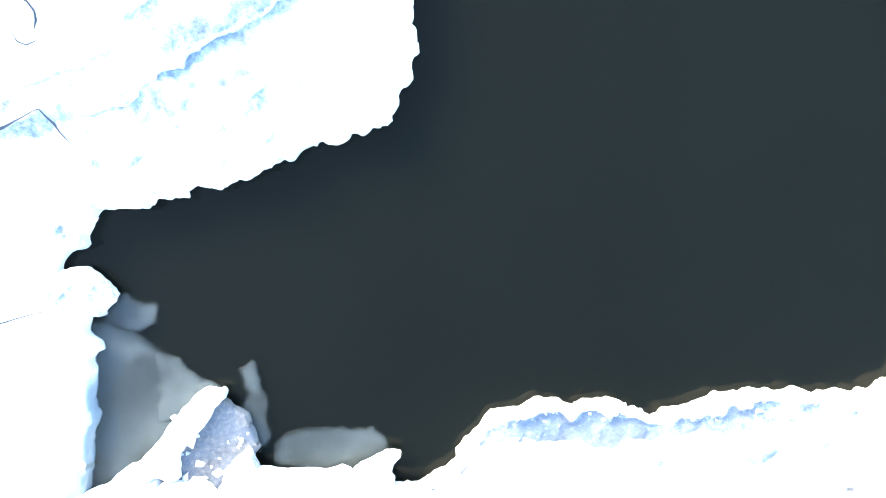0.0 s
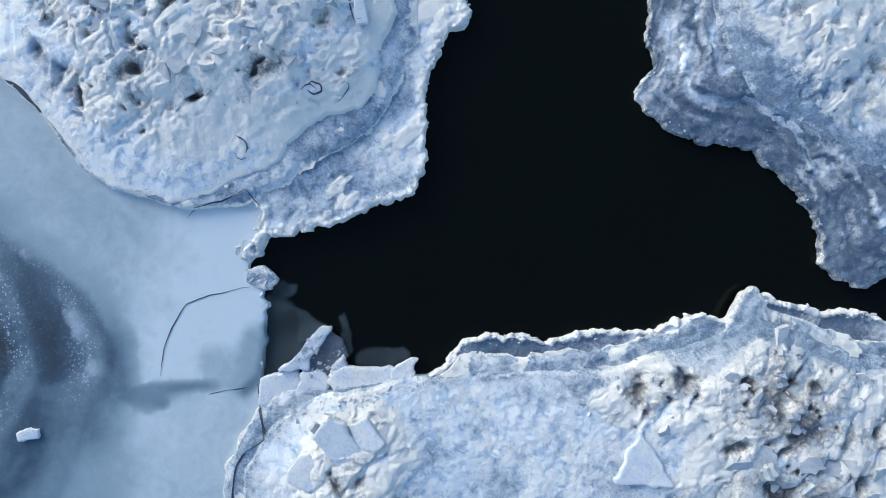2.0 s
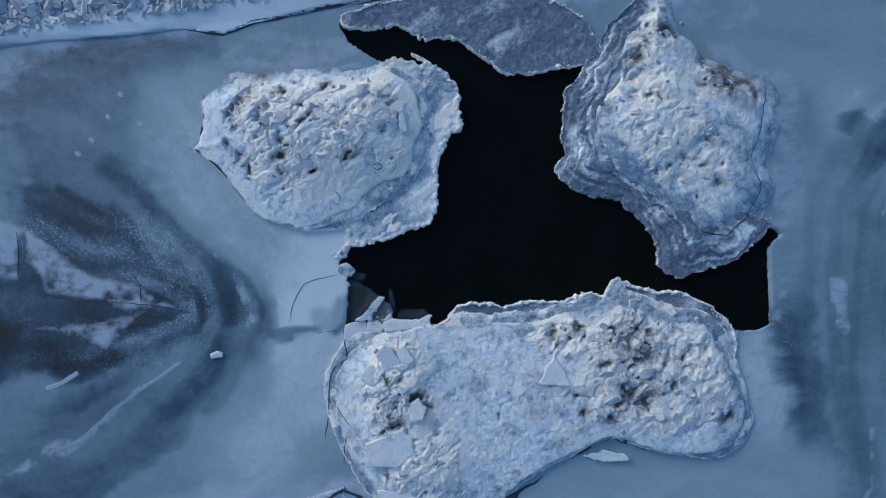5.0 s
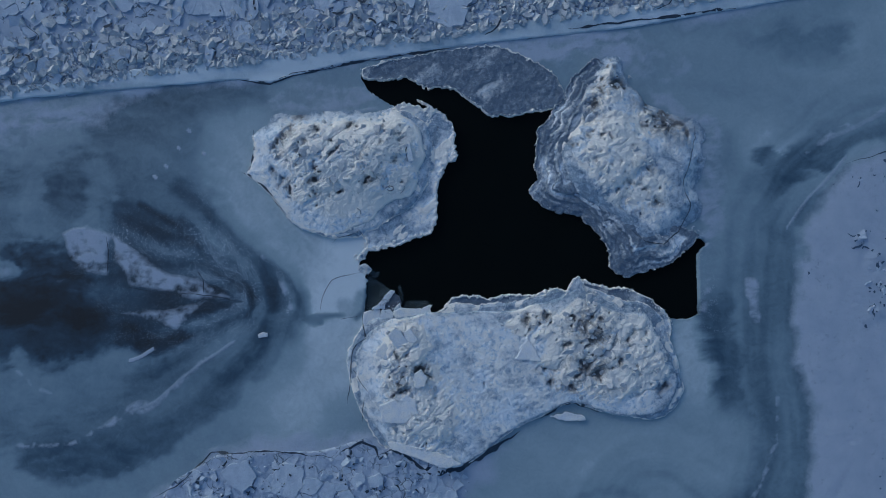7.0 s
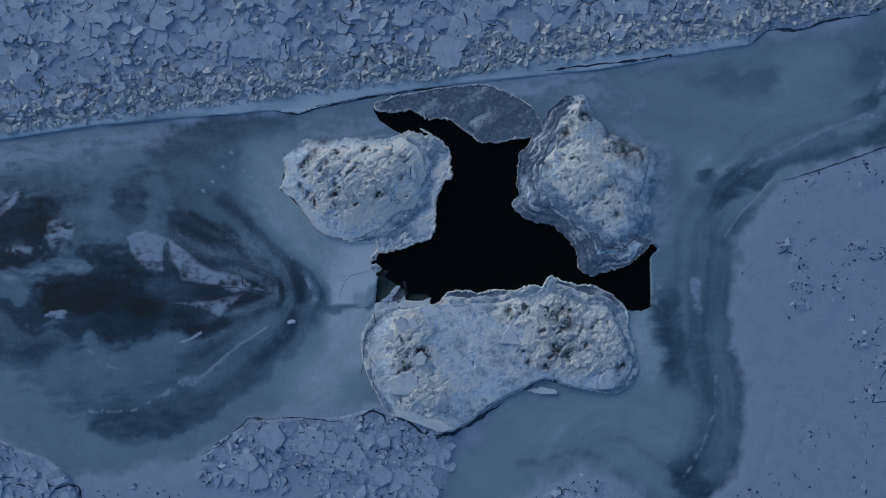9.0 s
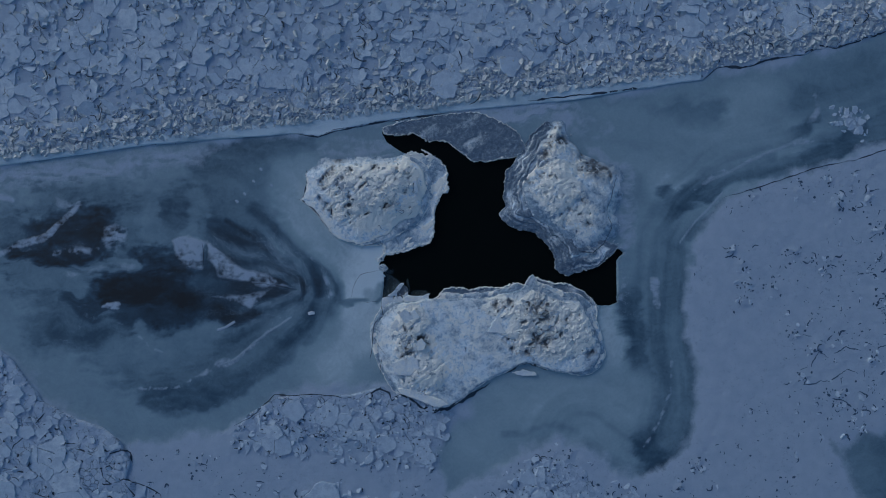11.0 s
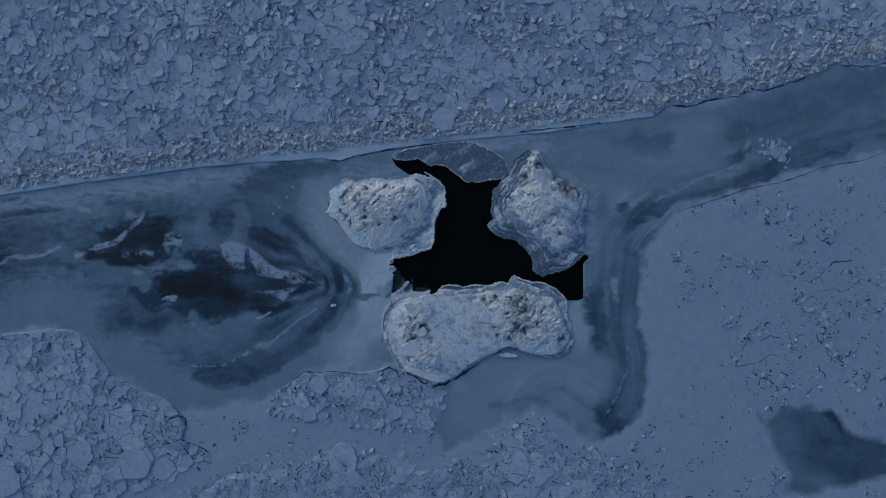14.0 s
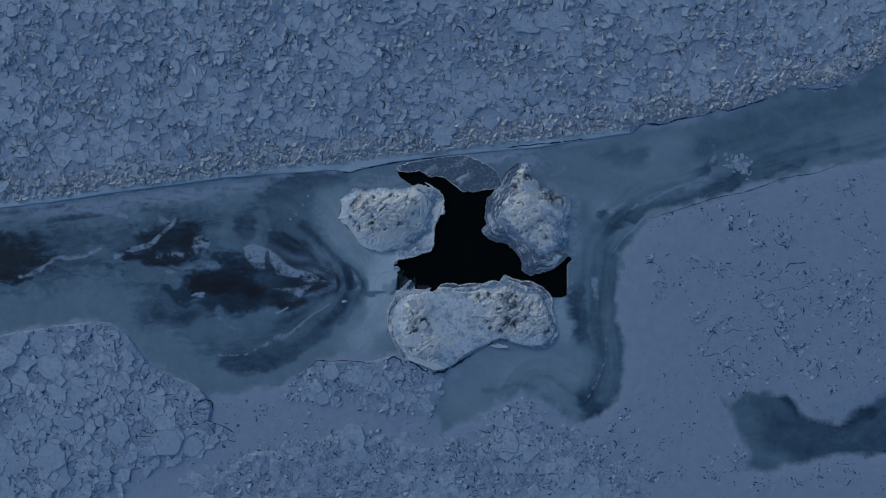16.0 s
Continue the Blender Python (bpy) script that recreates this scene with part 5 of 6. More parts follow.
def build_wall():
    """The smooth sheared wall along the edge of the northern field."""
    xs, ys = np.arange(-76, 29, 0.15), np.arange(2.6, 17.5, 0.15)
    X, Y = np.meshgrid(xs, ys)
    rubble = to_line(N_RUBBLE, X, Y, True)
    d = np.maximum(to_line(N_JAM, X, Y, True) + 0.06 * fbm(X, Y, 1.4, 4, 190), -rubble - 0.35 + 0.35 * fbm(X, Y, 0.9, 4, 191))
    d = np.maximum(d, X - 27.5)
    z = 0.09 + 0.12 * smooth(1.4, 0.0, rubble) + 0.03 * fbm(0.25 * X, Y, 0.9, 4, 192)
    keep_top(xs, ys, d, z)
    ob = new("ice_wall", sheet("ice_wall", xs, ys, d, z, (np.clip(0.12 + 0.4 * fbm(0.3 * X, Y, 1.2, 4, 194), 0, 1), np.full(X.shape, 0.98) + 0.25 * fbm(0.2 * X, Y, 1.0, 4, 193), np.zeros(X.shape)), -0.1, MAT_GROUND))
    return tagged(ob, "smooth pale wall of sheared ice along the jammed field", "ice wall", kind="structure")


ICE_WALL = build_wall()
JAM_WEST = jam_sheet("ice_field_west", "snow-covered field of large cracked ice plates", SW_JAM, (-76, -26), (-44, -10), 0.25, 0.28, 0.22, 140, dive=SW_JAM[14:20])
JAM_SOUTH = jam_sheet("ice_field_south", "snow-covered rubble ice field bordering the stranded mound", S_JAM, (-23, 3), (-26, -15), 0.2, 0.20, 0.24, 180, dive=S_JAM[10:])
JAM_FIELD = jam_sheet("ice_field_far_south", "low snowed-over rubble ice south of the ridge", S_FIELD, (-42, 38), (-43, -20), 0.25, 0.26, 0.22, 220, dive=S_FIELD + S_FIELD[:1])


def plate_shapes(count, seed, jagged):
    """Unit plates with five to eight uneven corners and a worn upper edge: lists of corners, quads and triangles."""
    rng = np.random.default_rng(seed)
    out = []
    for _ in range(count):
        n = int(rng.integers(4, 8))
        ang = np.sort((np.arange(n) + rng.uniform(-0.44, 0.44, n)) / n * 2 * np.pi)
        r = rng.uniform(0.6, 1.15, n)
        ring = np.stack([np.cos(ang) * r, np.sin(ang) * r * rng.uniform(0.45, 1.0)], -1)
        if jagged:
            for wild in (0.16, 0.14):
                side = np.roll(ring, -1, 0) - ring
                middle = ring + side * rng.uniform(0.35, 0.65, (len(ring), 1)) + side[:, ::-1] * (1, -1) * rng.normal(0, wild, (len(ring), 1))
                ring = np.stack([ring, middle], 1).reshape(-1, 2)
            n = len(ring)
        v = np.concatenate([np.c_[ring * 0.965, rng.uniform(-0.01, 0.02, n)], np.c_[ring, np.full(n, -0.05)], np.c_[ring * 0.97, np.full(n, -0.45)]])
        k = np.arange(n)
        j = (k + 1) % n
        quads = np.concatenate([np.stack([k + n, j + n, j, k], -1), np.stack([k + 2 * n, j + 2 * n, j + n, k + n], -1)])
        v = np.concatenate([v, [[0, 0, 0.012]]])
        tris = np.stack([np.full(n, 3 * n), k, j], -1)
        out.append((v, quads, tris))
    return out


PLATE_SHAPES, CHUNK_SHAPES = plate_shapes(36, 5, True), plate_shapes(36, 5, False)
SLAB_MESHES = [mesh_from("ice_slab", v, q, t, MAT_SLAB, shaded=False) for v, q, t in PLATE_SHAPES]
RUBBLE_MESHES = [mesh_from("ice_chunk", v * (1, 1, 2.2), q, t, MAT_RUBBLE, shaded=False) for v, q, t in CHUNK_SHAPES]


def scatter(outline, count, smallest, largest, gap, seed, box, power=1.0, inset=0.0, density=None, taken=None):
    """Places and sizes inside an outline, no two closer than gap times their sizes."""
    rng = np.random.default_rng(seed)
    x, y = rng.uniform(box[0], box[1], count * 6), rng.uniform(box[2], box[3], count * 6)
    size = smallest + (largest - smallest) * rng.uniform(0, 1, count * 6) ** power
    ok = to_line(outline, x, y, True) < -inset - 0.4 * size
    if density is not None:
        ok &= rng.uniform(0, 1, count * 6) < density(x, y)
    cells, out = taken if taken is not None else {}, []
    for px, py, s in zip(x[ok], y[ok], size[ok]):
        cx, cy = int(px // 4), int(py // 4)
        if all((px - qx) ** 2 + (py - qy) ** 2 > (gap * (s + qs)) ** 2 for ax in (-1, 0, 1) for ay in (-1, 0, 1) for qx, qy, qs in cells.get((cx + ax, cy + ay), ())):
            cells.setdefault((cx, cy), []).append((px, py, s))
            out.append((px, py, s))
            if len(out) >= count:
                break
    return out


def lay_plates(owner, places, seed, tilt, lift, meshes, name, near, material, label, thick=0.25):
    """Lays plates on the ice: those in the near stretch are parts of their own, the rest one joined part."""
    rng = np.random.default_rng(seed)
    xs, ys = np.array([p[0] for p in places]), np.array([p[1] for p in places])
    tops = top_at(xs, ys)
    rest_v, rest_q, rest_t, base, singles = [], [], [], 0, 0
    for (x, y, s), top in zip(places, tops):
        k = int(rng.integers(len(PLATE_SHAPES)))
        lean = np.radians(rng.normal(0, tilt, 2) * min(1.0, 1.1 / s))
        m = Matrix.LocRotScale((x, y, top + lift * rng.uniform(0.25, 1.0)), Euler((lean[0], lean[1], rng.uniform(0, 6.28))), (s, s, thick * rng.uniform(0.8, 1.9) / 0.45 * min(1.0, 0.6 + 0.3 * s)))
        if singles < 300 and near(x, y):
            ob = new(name, meshes[k])
            ob.parent, ob.matrix_basis = owner, m
            singles += 1
            continue
        v, q, t = (CHUNK_SHAPES if meshes is RUBBLE_MESHES else PLATE_SHAPES)[k]
        a = np.array(m)
        rest_v.append(v * (1, 1, 2.2 if meshes is RUBBLE_MESHES else 1) @ a[:3, :3].T + a[:3, 3])
        rest_q.append(q + base)
        rest_t.append(t + base)
        base += len(v)
    if rest_v:
        ob = new(name + "s", mesh_from(name + "s", np.concatenate(rest_v), np.concatenate(rest_q), np.concatenate(rest_t), material, shaded=False))
        ob.parent = owner
        tagged(ob, label, kind="stuff")


def broken_sheet(owner, outline, box, count, smallest, largest, seed, keep, near, label, rise=0.2):
    """A sheet of snow-covered ice broken into plates that fit each other, with open and closed cracks; some plates are missing."""
    rng = np.random.default_rng(seed)
    places = scatter(outline, count, smallest, largest, 0.60, seed, box, 2.4, -0.5)
    p = np.array(places)
    tops = top_at(p[:, 0], p[:, 1])
    rest_v, rest_q, rest_t, base, singles = [], [], [], 0, 0
    for i, (x, y, r) in enumerate(places):
        gone = rng.uniform() > keep(x, y)
        lift, lean = rise + 0.10 * rng.uniform() ** 4, rng.normal(0, 0.010, 2)
        if gone:
            continue
        cell = [np.array(c, float) * 2.2 * largest for c in ((-1, -1), (1, -1), (1, 1), (-1, 1))]
        for j in np.flatnonzero((np.abs(p[:, 0] - x) < 4 * largest) & (np.abs(p[:, 1] - y) < 4 * largest)):
            if j == i:
                continue
            to = p[j, :2] - (x, y)
            far = math.hypot(*to)
            a, b = min(i, j), max(i, j)
            chance = (a * 7919 + b * 104729) % 1000 / 1000
            gap = 0.0 if chance < 0.52 else 0.03 if chance < 0.78 else 0.09 if chance < 0.93 else 0.22
            limit = 0.5 * far + 0.5 * (r * r - p[j, 2] ** 2) / far - 0.5 * gap
            nx, ny = to / far
            side = [c[0] * nx + c[1] * ny - limit for c in cell]
            cut = []
            for k, c in enumerate(cell):
                d, s1, s2 = cell[(k + 1) % len(cell)], side[k], side[(k + 1) % len(cell)]
                if s1 <= 0:
                    cut.append(c)
                if (s1 < 0 < s2) or (s2 < 0 < s1):
                    cut.append(c + (d - c) * s1 / (s1 - s2))
            cell = cut
            if len(cell) < 3:
                break
        if len(cell) < 3:
            continue
        ring = np.array(cell)
        for _ in range(3 if r > 0.9 else 2):
            ring = np.stack([ring, 0.5 * (ring + np.roll(ring, -1, 0))], 1).reshape(-1, 2)
        wx, wy = ring[:, 0] + x, ring[:, 1] + y
        ring = ring + 0.26 * np.stack([fbm(wx, wy, 0.6, 4, 7), fbm(wx, wy, 0.6, 4, 8)], -1)
        if np.max(to_line(outline, ring[:, 0] + x, ring[:, 1] + y, True)) > 0.1:
            continue
        n = len(ring)
        level = ring @ lean
        v = np.concatenate([np.c_[ring * 0.985, level + 0.006 * rng.normal(0, 1, n)], np.c_[ring, level - 0.04], np.c_[ring, level - 0.45], [[0, 0, 0.0]]])
        k = np.arange(n)
        j = (k + 1) % n
        quads = np.concatenate([np.stack([k + n, j + n, j, k], -1), np.stack([k + 2 * n, j + 2 * n, j + n, k + n], -1)])
        tris = np.stack([np.full(n, 3 * n), k, j], -1)
        if singles < 300 and near(x, y):
            ob = new("ice_plate", mesh_from("ice_plate", v, quads, tris, MAT_SLAB, shaded=False))
            ob.parent, ob.location = owner, (x, y, tops[i] + lift)
            singles += 1
            continue
        rest_v.append(v + (x, y, tops[i] + lift))
        rest_q.append(quads + base)
        rest_t.append(tris + base)
        base += len(v)
    if rest_v:
        ob = new("ice_plates", mesh_from("ice_plates", np.concatenate(rest_v), np.concatenate(rest_q), np.concatenate(rest_t), MAT_SLAB, shaded=False))
        ob.parent = owner
        tagged(ob, label, kind="stuff")


# ---------------------------------------------------------------- mounds of stranded ice round the pool
def shelf_mesh(outline, step, level, seed, rim_width, jag=0.16, terraces=None, dark=0.0, pale=0.8, shrink=0.05, material=MAT_MOUND):
    """A low ledge of frosted ice with a pale, knobbly rim along the water."""
    xs, ys = grid_for(outline, step)
    X, Y = np.meshgrid(xs, ys)
    d = to_line(rounded(outline), X, Y, True) + shrink + jag * fbm(X, Y, 1.1, 4, seed) + 0.10 * fbm(X, Y, 0.32, 2, seed + 1) + 0.09 * fbm(X, Y, 0.20, 2, seed + 13)
    z = level + 0.06 * fbm(X, Y, 0.9, 4, seed + 2) + 0.03 * (facets(X, Y, 0.30, seed + 3)[0] - 0.5) + 0.02 * fbm(X, Y, 0.14, 2, seed + 4)
    rim = smooth(-rim_width, -0.25 * rim_width, d + 0.5 * rim_width * fbm(X, Y, 0.35, 4, seed + 5))
    z += 0.07 * rim * (0.6 + 1.4 * fbm(X, Y, 0.2, 3, seed + 6)) - 0.08 * smooth(-0.07, 0.0, d)
    band = 0.0
    if terraces:
        s = -d + smooth(0.05, 1.0, -d) * 0.9 * fbm(X, Y, 3.5, 4, seed + 8) + 0.12 * fbm(X, Y, 0.45, 4, seed + 9)
        cx, cy = np.mean(np.array(outline), 0)
        along = np.arctan2(Y - cy, X - cx) * 5.0
        grain = fbm(0.5 * along, 3.2 * s, 0.9, 5, seed + 16)
        for edge, rise in terraces:
            z += rise * smooth(edge - 0.07, edge + 0.07, s + 0.12 * grain)
            # greyer at the foot of each step, paler just above it
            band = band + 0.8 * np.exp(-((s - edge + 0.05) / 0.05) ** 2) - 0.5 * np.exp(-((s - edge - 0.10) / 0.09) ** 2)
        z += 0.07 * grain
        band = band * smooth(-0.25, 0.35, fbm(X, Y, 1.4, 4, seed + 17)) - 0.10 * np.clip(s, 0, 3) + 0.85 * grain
    lx, ly = 0.8 * X + 0.6 * Y + 0.4 * fbm(X, Y, 0.8, 3, seed + 14), 0.8 * Y - 0.6 * X
    patches = fbm(0.45 * lx, ly, 1.3, 6, seed + 7)
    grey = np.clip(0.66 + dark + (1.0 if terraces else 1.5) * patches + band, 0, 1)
    white = np.clip((0.4 if terraces else 0.72) * rim + pale * smooth(0.10, 0.35, fbm(0.4 * lx, ly, 0.7, 6, seed + 15)), 0, 1)
    z += 0.05 * white
    keep_top(xs, ys, d, z)
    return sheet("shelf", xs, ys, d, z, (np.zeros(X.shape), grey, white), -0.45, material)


def billow(x, y, size, octaves, seed):
    """Rounded lumps from 0 to 1 with narrow clefts between them."""
    total, gain, weight = 0.0, 1.0, 0.0
    for o in range(octaves):
        n = np.abs(2 * value_noise(x / size * 2 ** o + 7.7 * o, y / size * 2 ** o - 3.1 * o, seed + o) - 1)
        total, weight, gain = total + gain * np.minimum(1, 1.5 * n) ** 0.62, weight + gain, 0.55 * gain
    return total / weight


def crown_mesh(outline, step, base, lip, dome, heaps, dirt, pale, seed, blocks, dig=0.3, pebbles=0.03, pits=50, cool=0.2, relief=0.26, run_out=None, sweep=0.0, bare=None):
    """The high part of a mound: a steep lip, a dome, heaps of broken blocks with hollows, and dirt and painted shade in
    the hollows.
    """
    xs, ys = grid_for(outline, step)
    X, Y = np.meshgrid(xs, ys)
    d = to_line(rounded(outline), X, Y, True) + 0.18 * fbm(X, Y, 1.3, 4, seed) + 0.07 * fbm(X, Y, 0.3, 3, seed + 1)
    if run_out:
        d = d + run_out(X, Y) * (0.15 + 0.45 * fbm(X, Y, 1.7, 4, seed + 41))
    ux, uy = X + 0.22 * fbm(X, Y, 0.7, 5, seed + 11), Y + 0.22 * fbm(X, Y, 0.7, 5, seed + 12)
    deep = np.clip(-d, 0, 9)
    rough = np.zeros(X.shape)
    z = base + lip * (0.6 + 0.4 * smooth(0.0, 0.12, deep)) + dome * (1 - np.exp(-deep / 2.2)) + 0.05 * fbm(X, Y, 1.6, 5, seed + 2)
    swept = sweep * fbm(0.2 * (ux - uy), ux + uy, 1.5, 5, seed + 31)
    z += 0.28 * swept * smooth(0.0, 0.8, deep)
    for hx, hy, rx, ry, h in heaps:
        bell = np.exp(-((ux - hx) / rx) ** 2 - ((uy - hy) / ry) ** 2)
        z += h * bell
        rough = np.maximum(rough, smooth(0.15, 0.60, bell + 0.15 * fbm(X, Y, 0.8, 4, seed + 19)))
    rough *= smooth(0.1, 0.8, deep) * (1 - 0.40 * spots_on(pale, X, Y, 0.9))
    vx, vy = ux * 0.8 + uy * 0.6, uy * 0.8 - ux * 0.6
    (big, rift), (small, slit), (tiny, _) = facets(vx, 1.6 * vy, 1.0, seed + 3, 1.1), facets(ux * 1.3, uy, 0.40, seed + 5, 1.2), facets(vx * 1.5, vy, 0.17, seed + 15, 1.2)
    rift, slit = np.exp(-rift / 0.04) * smooth(0.1, 0.4, fbm(X, Y, 1.2, 3, seed + 17)), np.exp(-slit / 0.06) * smooth(0.1, 0.5, fbm(X, Y, 0.8, 3, seed + 18))
    lump, knob = billow(0.45 * vx + 0.5 * fbm(X, Y, 1.4, 4, seed + 34), 1.1 * vy + 0.5 * fbm(X, Y, 1.4, 4, seed + 35), 1.4, 4, seed + 6), billow(ux, uy, 0.50, 3, seed + 21)
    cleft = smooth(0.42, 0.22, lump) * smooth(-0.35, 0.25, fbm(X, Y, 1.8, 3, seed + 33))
    z += rough * (1.35 * relief * (lump - 0.55) + 0.06 * (knob - 0.5) + blocks * (0.20 * (big - 0.5) + 0.07 * (small - 0.5) + 0.03 * (tiny - 0.5) - 0.16 * rift - 0.06 * slit) - 0.10 * cleft)
    z += (1 - rough) * pebbles * (0.5 * facets(X, Y, 0.16, seed + 7)[0] - 0.25 + 1.2 * fbm(X, Y, 0.24, 3, seed + 8)) * smooth(0.1, 0.6, deep)
    rng = np.random.default_rng(seed)
    holes = []
    for _ in range(pits):
        hx, hy, rx, ry, _h = heaps[int(rng.integers(len(heaps)))]
        holes.append((hx + rng.normal(0, 0.55) * rx, hy + rng.normal(0, 0.55) * ry, 0.05 + 0.22 * rng.uniform() ** 2))
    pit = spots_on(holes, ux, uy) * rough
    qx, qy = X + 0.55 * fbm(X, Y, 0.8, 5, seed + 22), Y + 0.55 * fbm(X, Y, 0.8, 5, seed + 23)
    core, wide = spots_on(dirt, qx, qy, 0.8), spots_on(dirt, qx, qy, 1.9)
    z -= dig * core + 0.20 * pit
    # real dirt spots, plus shade painted into pits, clefts and knob hollows
    grime_and_shade = np.clip(np.maximum(0.85 * core, 0.52 * wide) - 0.05 + 0.75 * pit + rough * (0.46 * cleft + 0.16 * smooth(0.38, 0.15, knob)), 0, 1)
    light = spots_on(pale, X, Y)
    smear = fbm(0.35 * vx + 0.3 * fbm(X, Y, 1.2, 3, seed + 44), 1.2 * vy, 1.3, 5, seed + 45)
    grime_and_shade = np.clip(grime_and_shade + rough * 0.32 * smooth(0.10, 0.45, smear), 0, 1)
    run = run_out(X, Y) * (1 - smooth(-0.1, 1.7, deep)) if run_out else np.zeros(X.shape)
    if run_out:
        z = 0.04 + (z - 0.04) * (1 - run)
    # grey also puts shade into the colour of clefts and knob hollows
    grey = np.clip(0.5 * smooth(0.35, 0.0, deep) + cool + 0.9 * swept + 0.75 * fbm(X, Y, 0.9, 5, seed + 9) + rough * (0.80 * cleft + 0.38 * smooth(0.4, 0.2, knob)) - 0.55 * light, 0, 0.8)
    grey = np.clip(grey + 0.35 * run, 0, 1)
    if bare:
        grey = np.clip(grey + bare(X, Y) * smooth(2.6, 0.3, deep + 0.8 * fbm(X, Y, 1.1, 4, seed + 42)) * (0.75 + 0.8 * fbm(0.3 * X, Y, 0.8, 4, seed + 43)), 0, 1)
    # warm white of rime, lump tops and the pale spots
    rime = np.clip(rough * 0.5 * smooth(0.05, 0.35, -smear) + rough * (0.75 * smooth(0.45, 0.75, lump) * smooth(0.3, 0.6, knob) + 0.25 * smooth(0.5, 0.8, small)) + 1.35 * light * smooth(-0.50, 0.0, fbm(X, Y, 0.8, 5, seed + 20)) + (0.6 - 0.3 * (bare is not None)) * (1 - run) * np.exp(-((deep - 0.15) / 0.15) ** 2), 0, 1)
    rime = rime * (1 - 0.7 * run)
    keep_top(xs, ys, d, z)
    return sheet("crown", xs, ys, d, z, (grime_and_shade, grey, rime), -0.2, MAT_MOUND)


def ledge_mesh(outline, step, level, width, seed, base):
    """A step of layered ice below the lip of a crown; width gives how far it stands out at every place."""
    xs, ys = grid_for(outline, step, 1.3)
    X, Y = np.meshgrid(xs, ys)
    inner = to_line(rounded(outline), X, Y, True)
    out = width(X, Y) * (1 + 0.7 * fbm(X, Y, 1.6, 4, seed))
    d = np.maximum(inner - out + 0.10 * fbm(X, Y, 0.35, 4, seed + 1), -inner - 0.5)
    d = np.maximum(d, np.where(inner < 0, d, np.minimum(to_line(rounded(base), X, Y, True), to_line(POOL, X, Y, True) * -1.0) + 0.3))
    layers = fbm(X, Y, 1.2, 5, seed + 2)
    z = level * (0.55 + 0.45 * smooth(0.0, -0.5 * np.maximum(out, 0.05), inner - out)) + 0.05 * layers + 0.04 * (facets(X, Y, 0.25, seed + 3)[0] - 0.5)
    grey = np.clip(0.75 + 0.8 * layers, 0, 1)
    rime = np.clip(0.7 * smooth(-0.12, -0.02, inner - out) + 0.8 * smooth(0.15, 0.4, fbm(X, Y, 0.6, 4, seed + 4)), 0, 1)
    keep_top(xs, ys, d, z)
    return sheet("ledge", xs, ys, d, z, (np.zeros(X.shape), grey, rime), -0.2, MAT_MOUND)


def chunks_on(owner, spots, count, seed, small, large, name="ice_chunk", meshes=RUBBLE_MESHES, flat=0.35):
    """Broken blocks lying on the heaps of a mound, each one a part."""
    rng = np.random.default_rng(seed)
    for _ in range(count):
        hx, hy, rx, ry, _h = spots[int(rng.integers(len(spots)))]
        x, y = hx + rng.normal(0, 0.5) * rx, hy + rng.normal(0, 0.5) * ry
        s = small + (large - small) * rng.uniform() ** 2.5
        ob = new(name, meshes[int(rng.integers(len(meshes)))])
        ob.parent = owner
        lean = rng.normal(0, 0.42, 2)
        ob.matrix_basis = Matrix.LocRotScale((x, y, float(top_at(x, y)[0]) + 0.10 * s), Euler((lean[0], lean[1], rng.uniform(0, 6.28))), (s, s, flat * s + 0.08))


NW_HEAPS = [(-6.0, 5.0, 3.6, 2.6, 0.70), (-9.8, 5.3, 2.0, 2.2, 0.32), (-9.0, 2.6, 2.4, 1.7, 0.10), (-4.2, 3.0, 2.2, 1.6, 0.12), (-3.6, 6.2, 1.6, 1.5, 0.18)]
NE_HEAPS = [(11.8, 5.2, 2.2, 2.6, 0.60), (12.0, 10.0, 1.6, 2.0, 0.35), (13.5, 2.6, 2.4, 2.0, 0.10), (16.4, 7.0, 2.2, 1.3, 0.15)]
S_HEAPS = [(-2.9, -10.2, 2.0, 3.0, 0.75), (-1.4, -14.6, 2.4, 2.2, 0.55), (10.2, -8.0, 2.6, 2.0, 0.70), (11.4, -10.8, 4.2, 2.6, 0.30), (14.2, -9.6, 2.2, 3.0, 0.25), (6.6, -7.4, 2.2, 1.1, 0.20)]

# sun-warm cream of this crown's east part, put into its colour
NW_PALE = [(-4.6, 5.2, 2.8), (-3.0, 4.2, 2.2), (-4.6, 2.6, 2.3), (-7.0, 2.0, 1.9), (-3.4, 6.6, 1.7), (-6.6, 5.4, 1.8), (-5.4, 3.8, 2.2)]
NE_PALE = [(10.9, 5.6, 1.8), (12.4, 4.2, 1.6), (13.6, 6.0, 1.6), (14.4, 2.0, 1.3)]
S_PALE = [(-1.2, -11.5, 1.5), (-0.8, -14.2, 1.8), (12.8, -10.2, 2.2), (8.6, -9.8, 1.5), (-2.6, -8.4, 1.2), (6.0, -7.2, 1.0)]

mound_nw = thing("ice_mound", "dome of stranded broken river ice with pitted dirty crown", "ice mound", "ice mounds round the pool")
part("shelf", shelf_mesh(NW_SHELF, 0.04, 0.10, 300, 0.42, dark=-0.32, pale=1.0), mound_nw, "low blue-grey frosted ledge with white rim")
part("crown", crown_mesh(NW_CROWN, 0.036, 0.02, 0.28, 0.52, NW_HEAPS, NW_DIRT_AND_SHADE, NW_PALE, 320, 0.40, pits=90, cool=-0.05, relief=0.26, run_out=lambda x, y: smooth(6.0, 7.6, y) * smooth(-2.6, -4.4, x)), mound_nw)
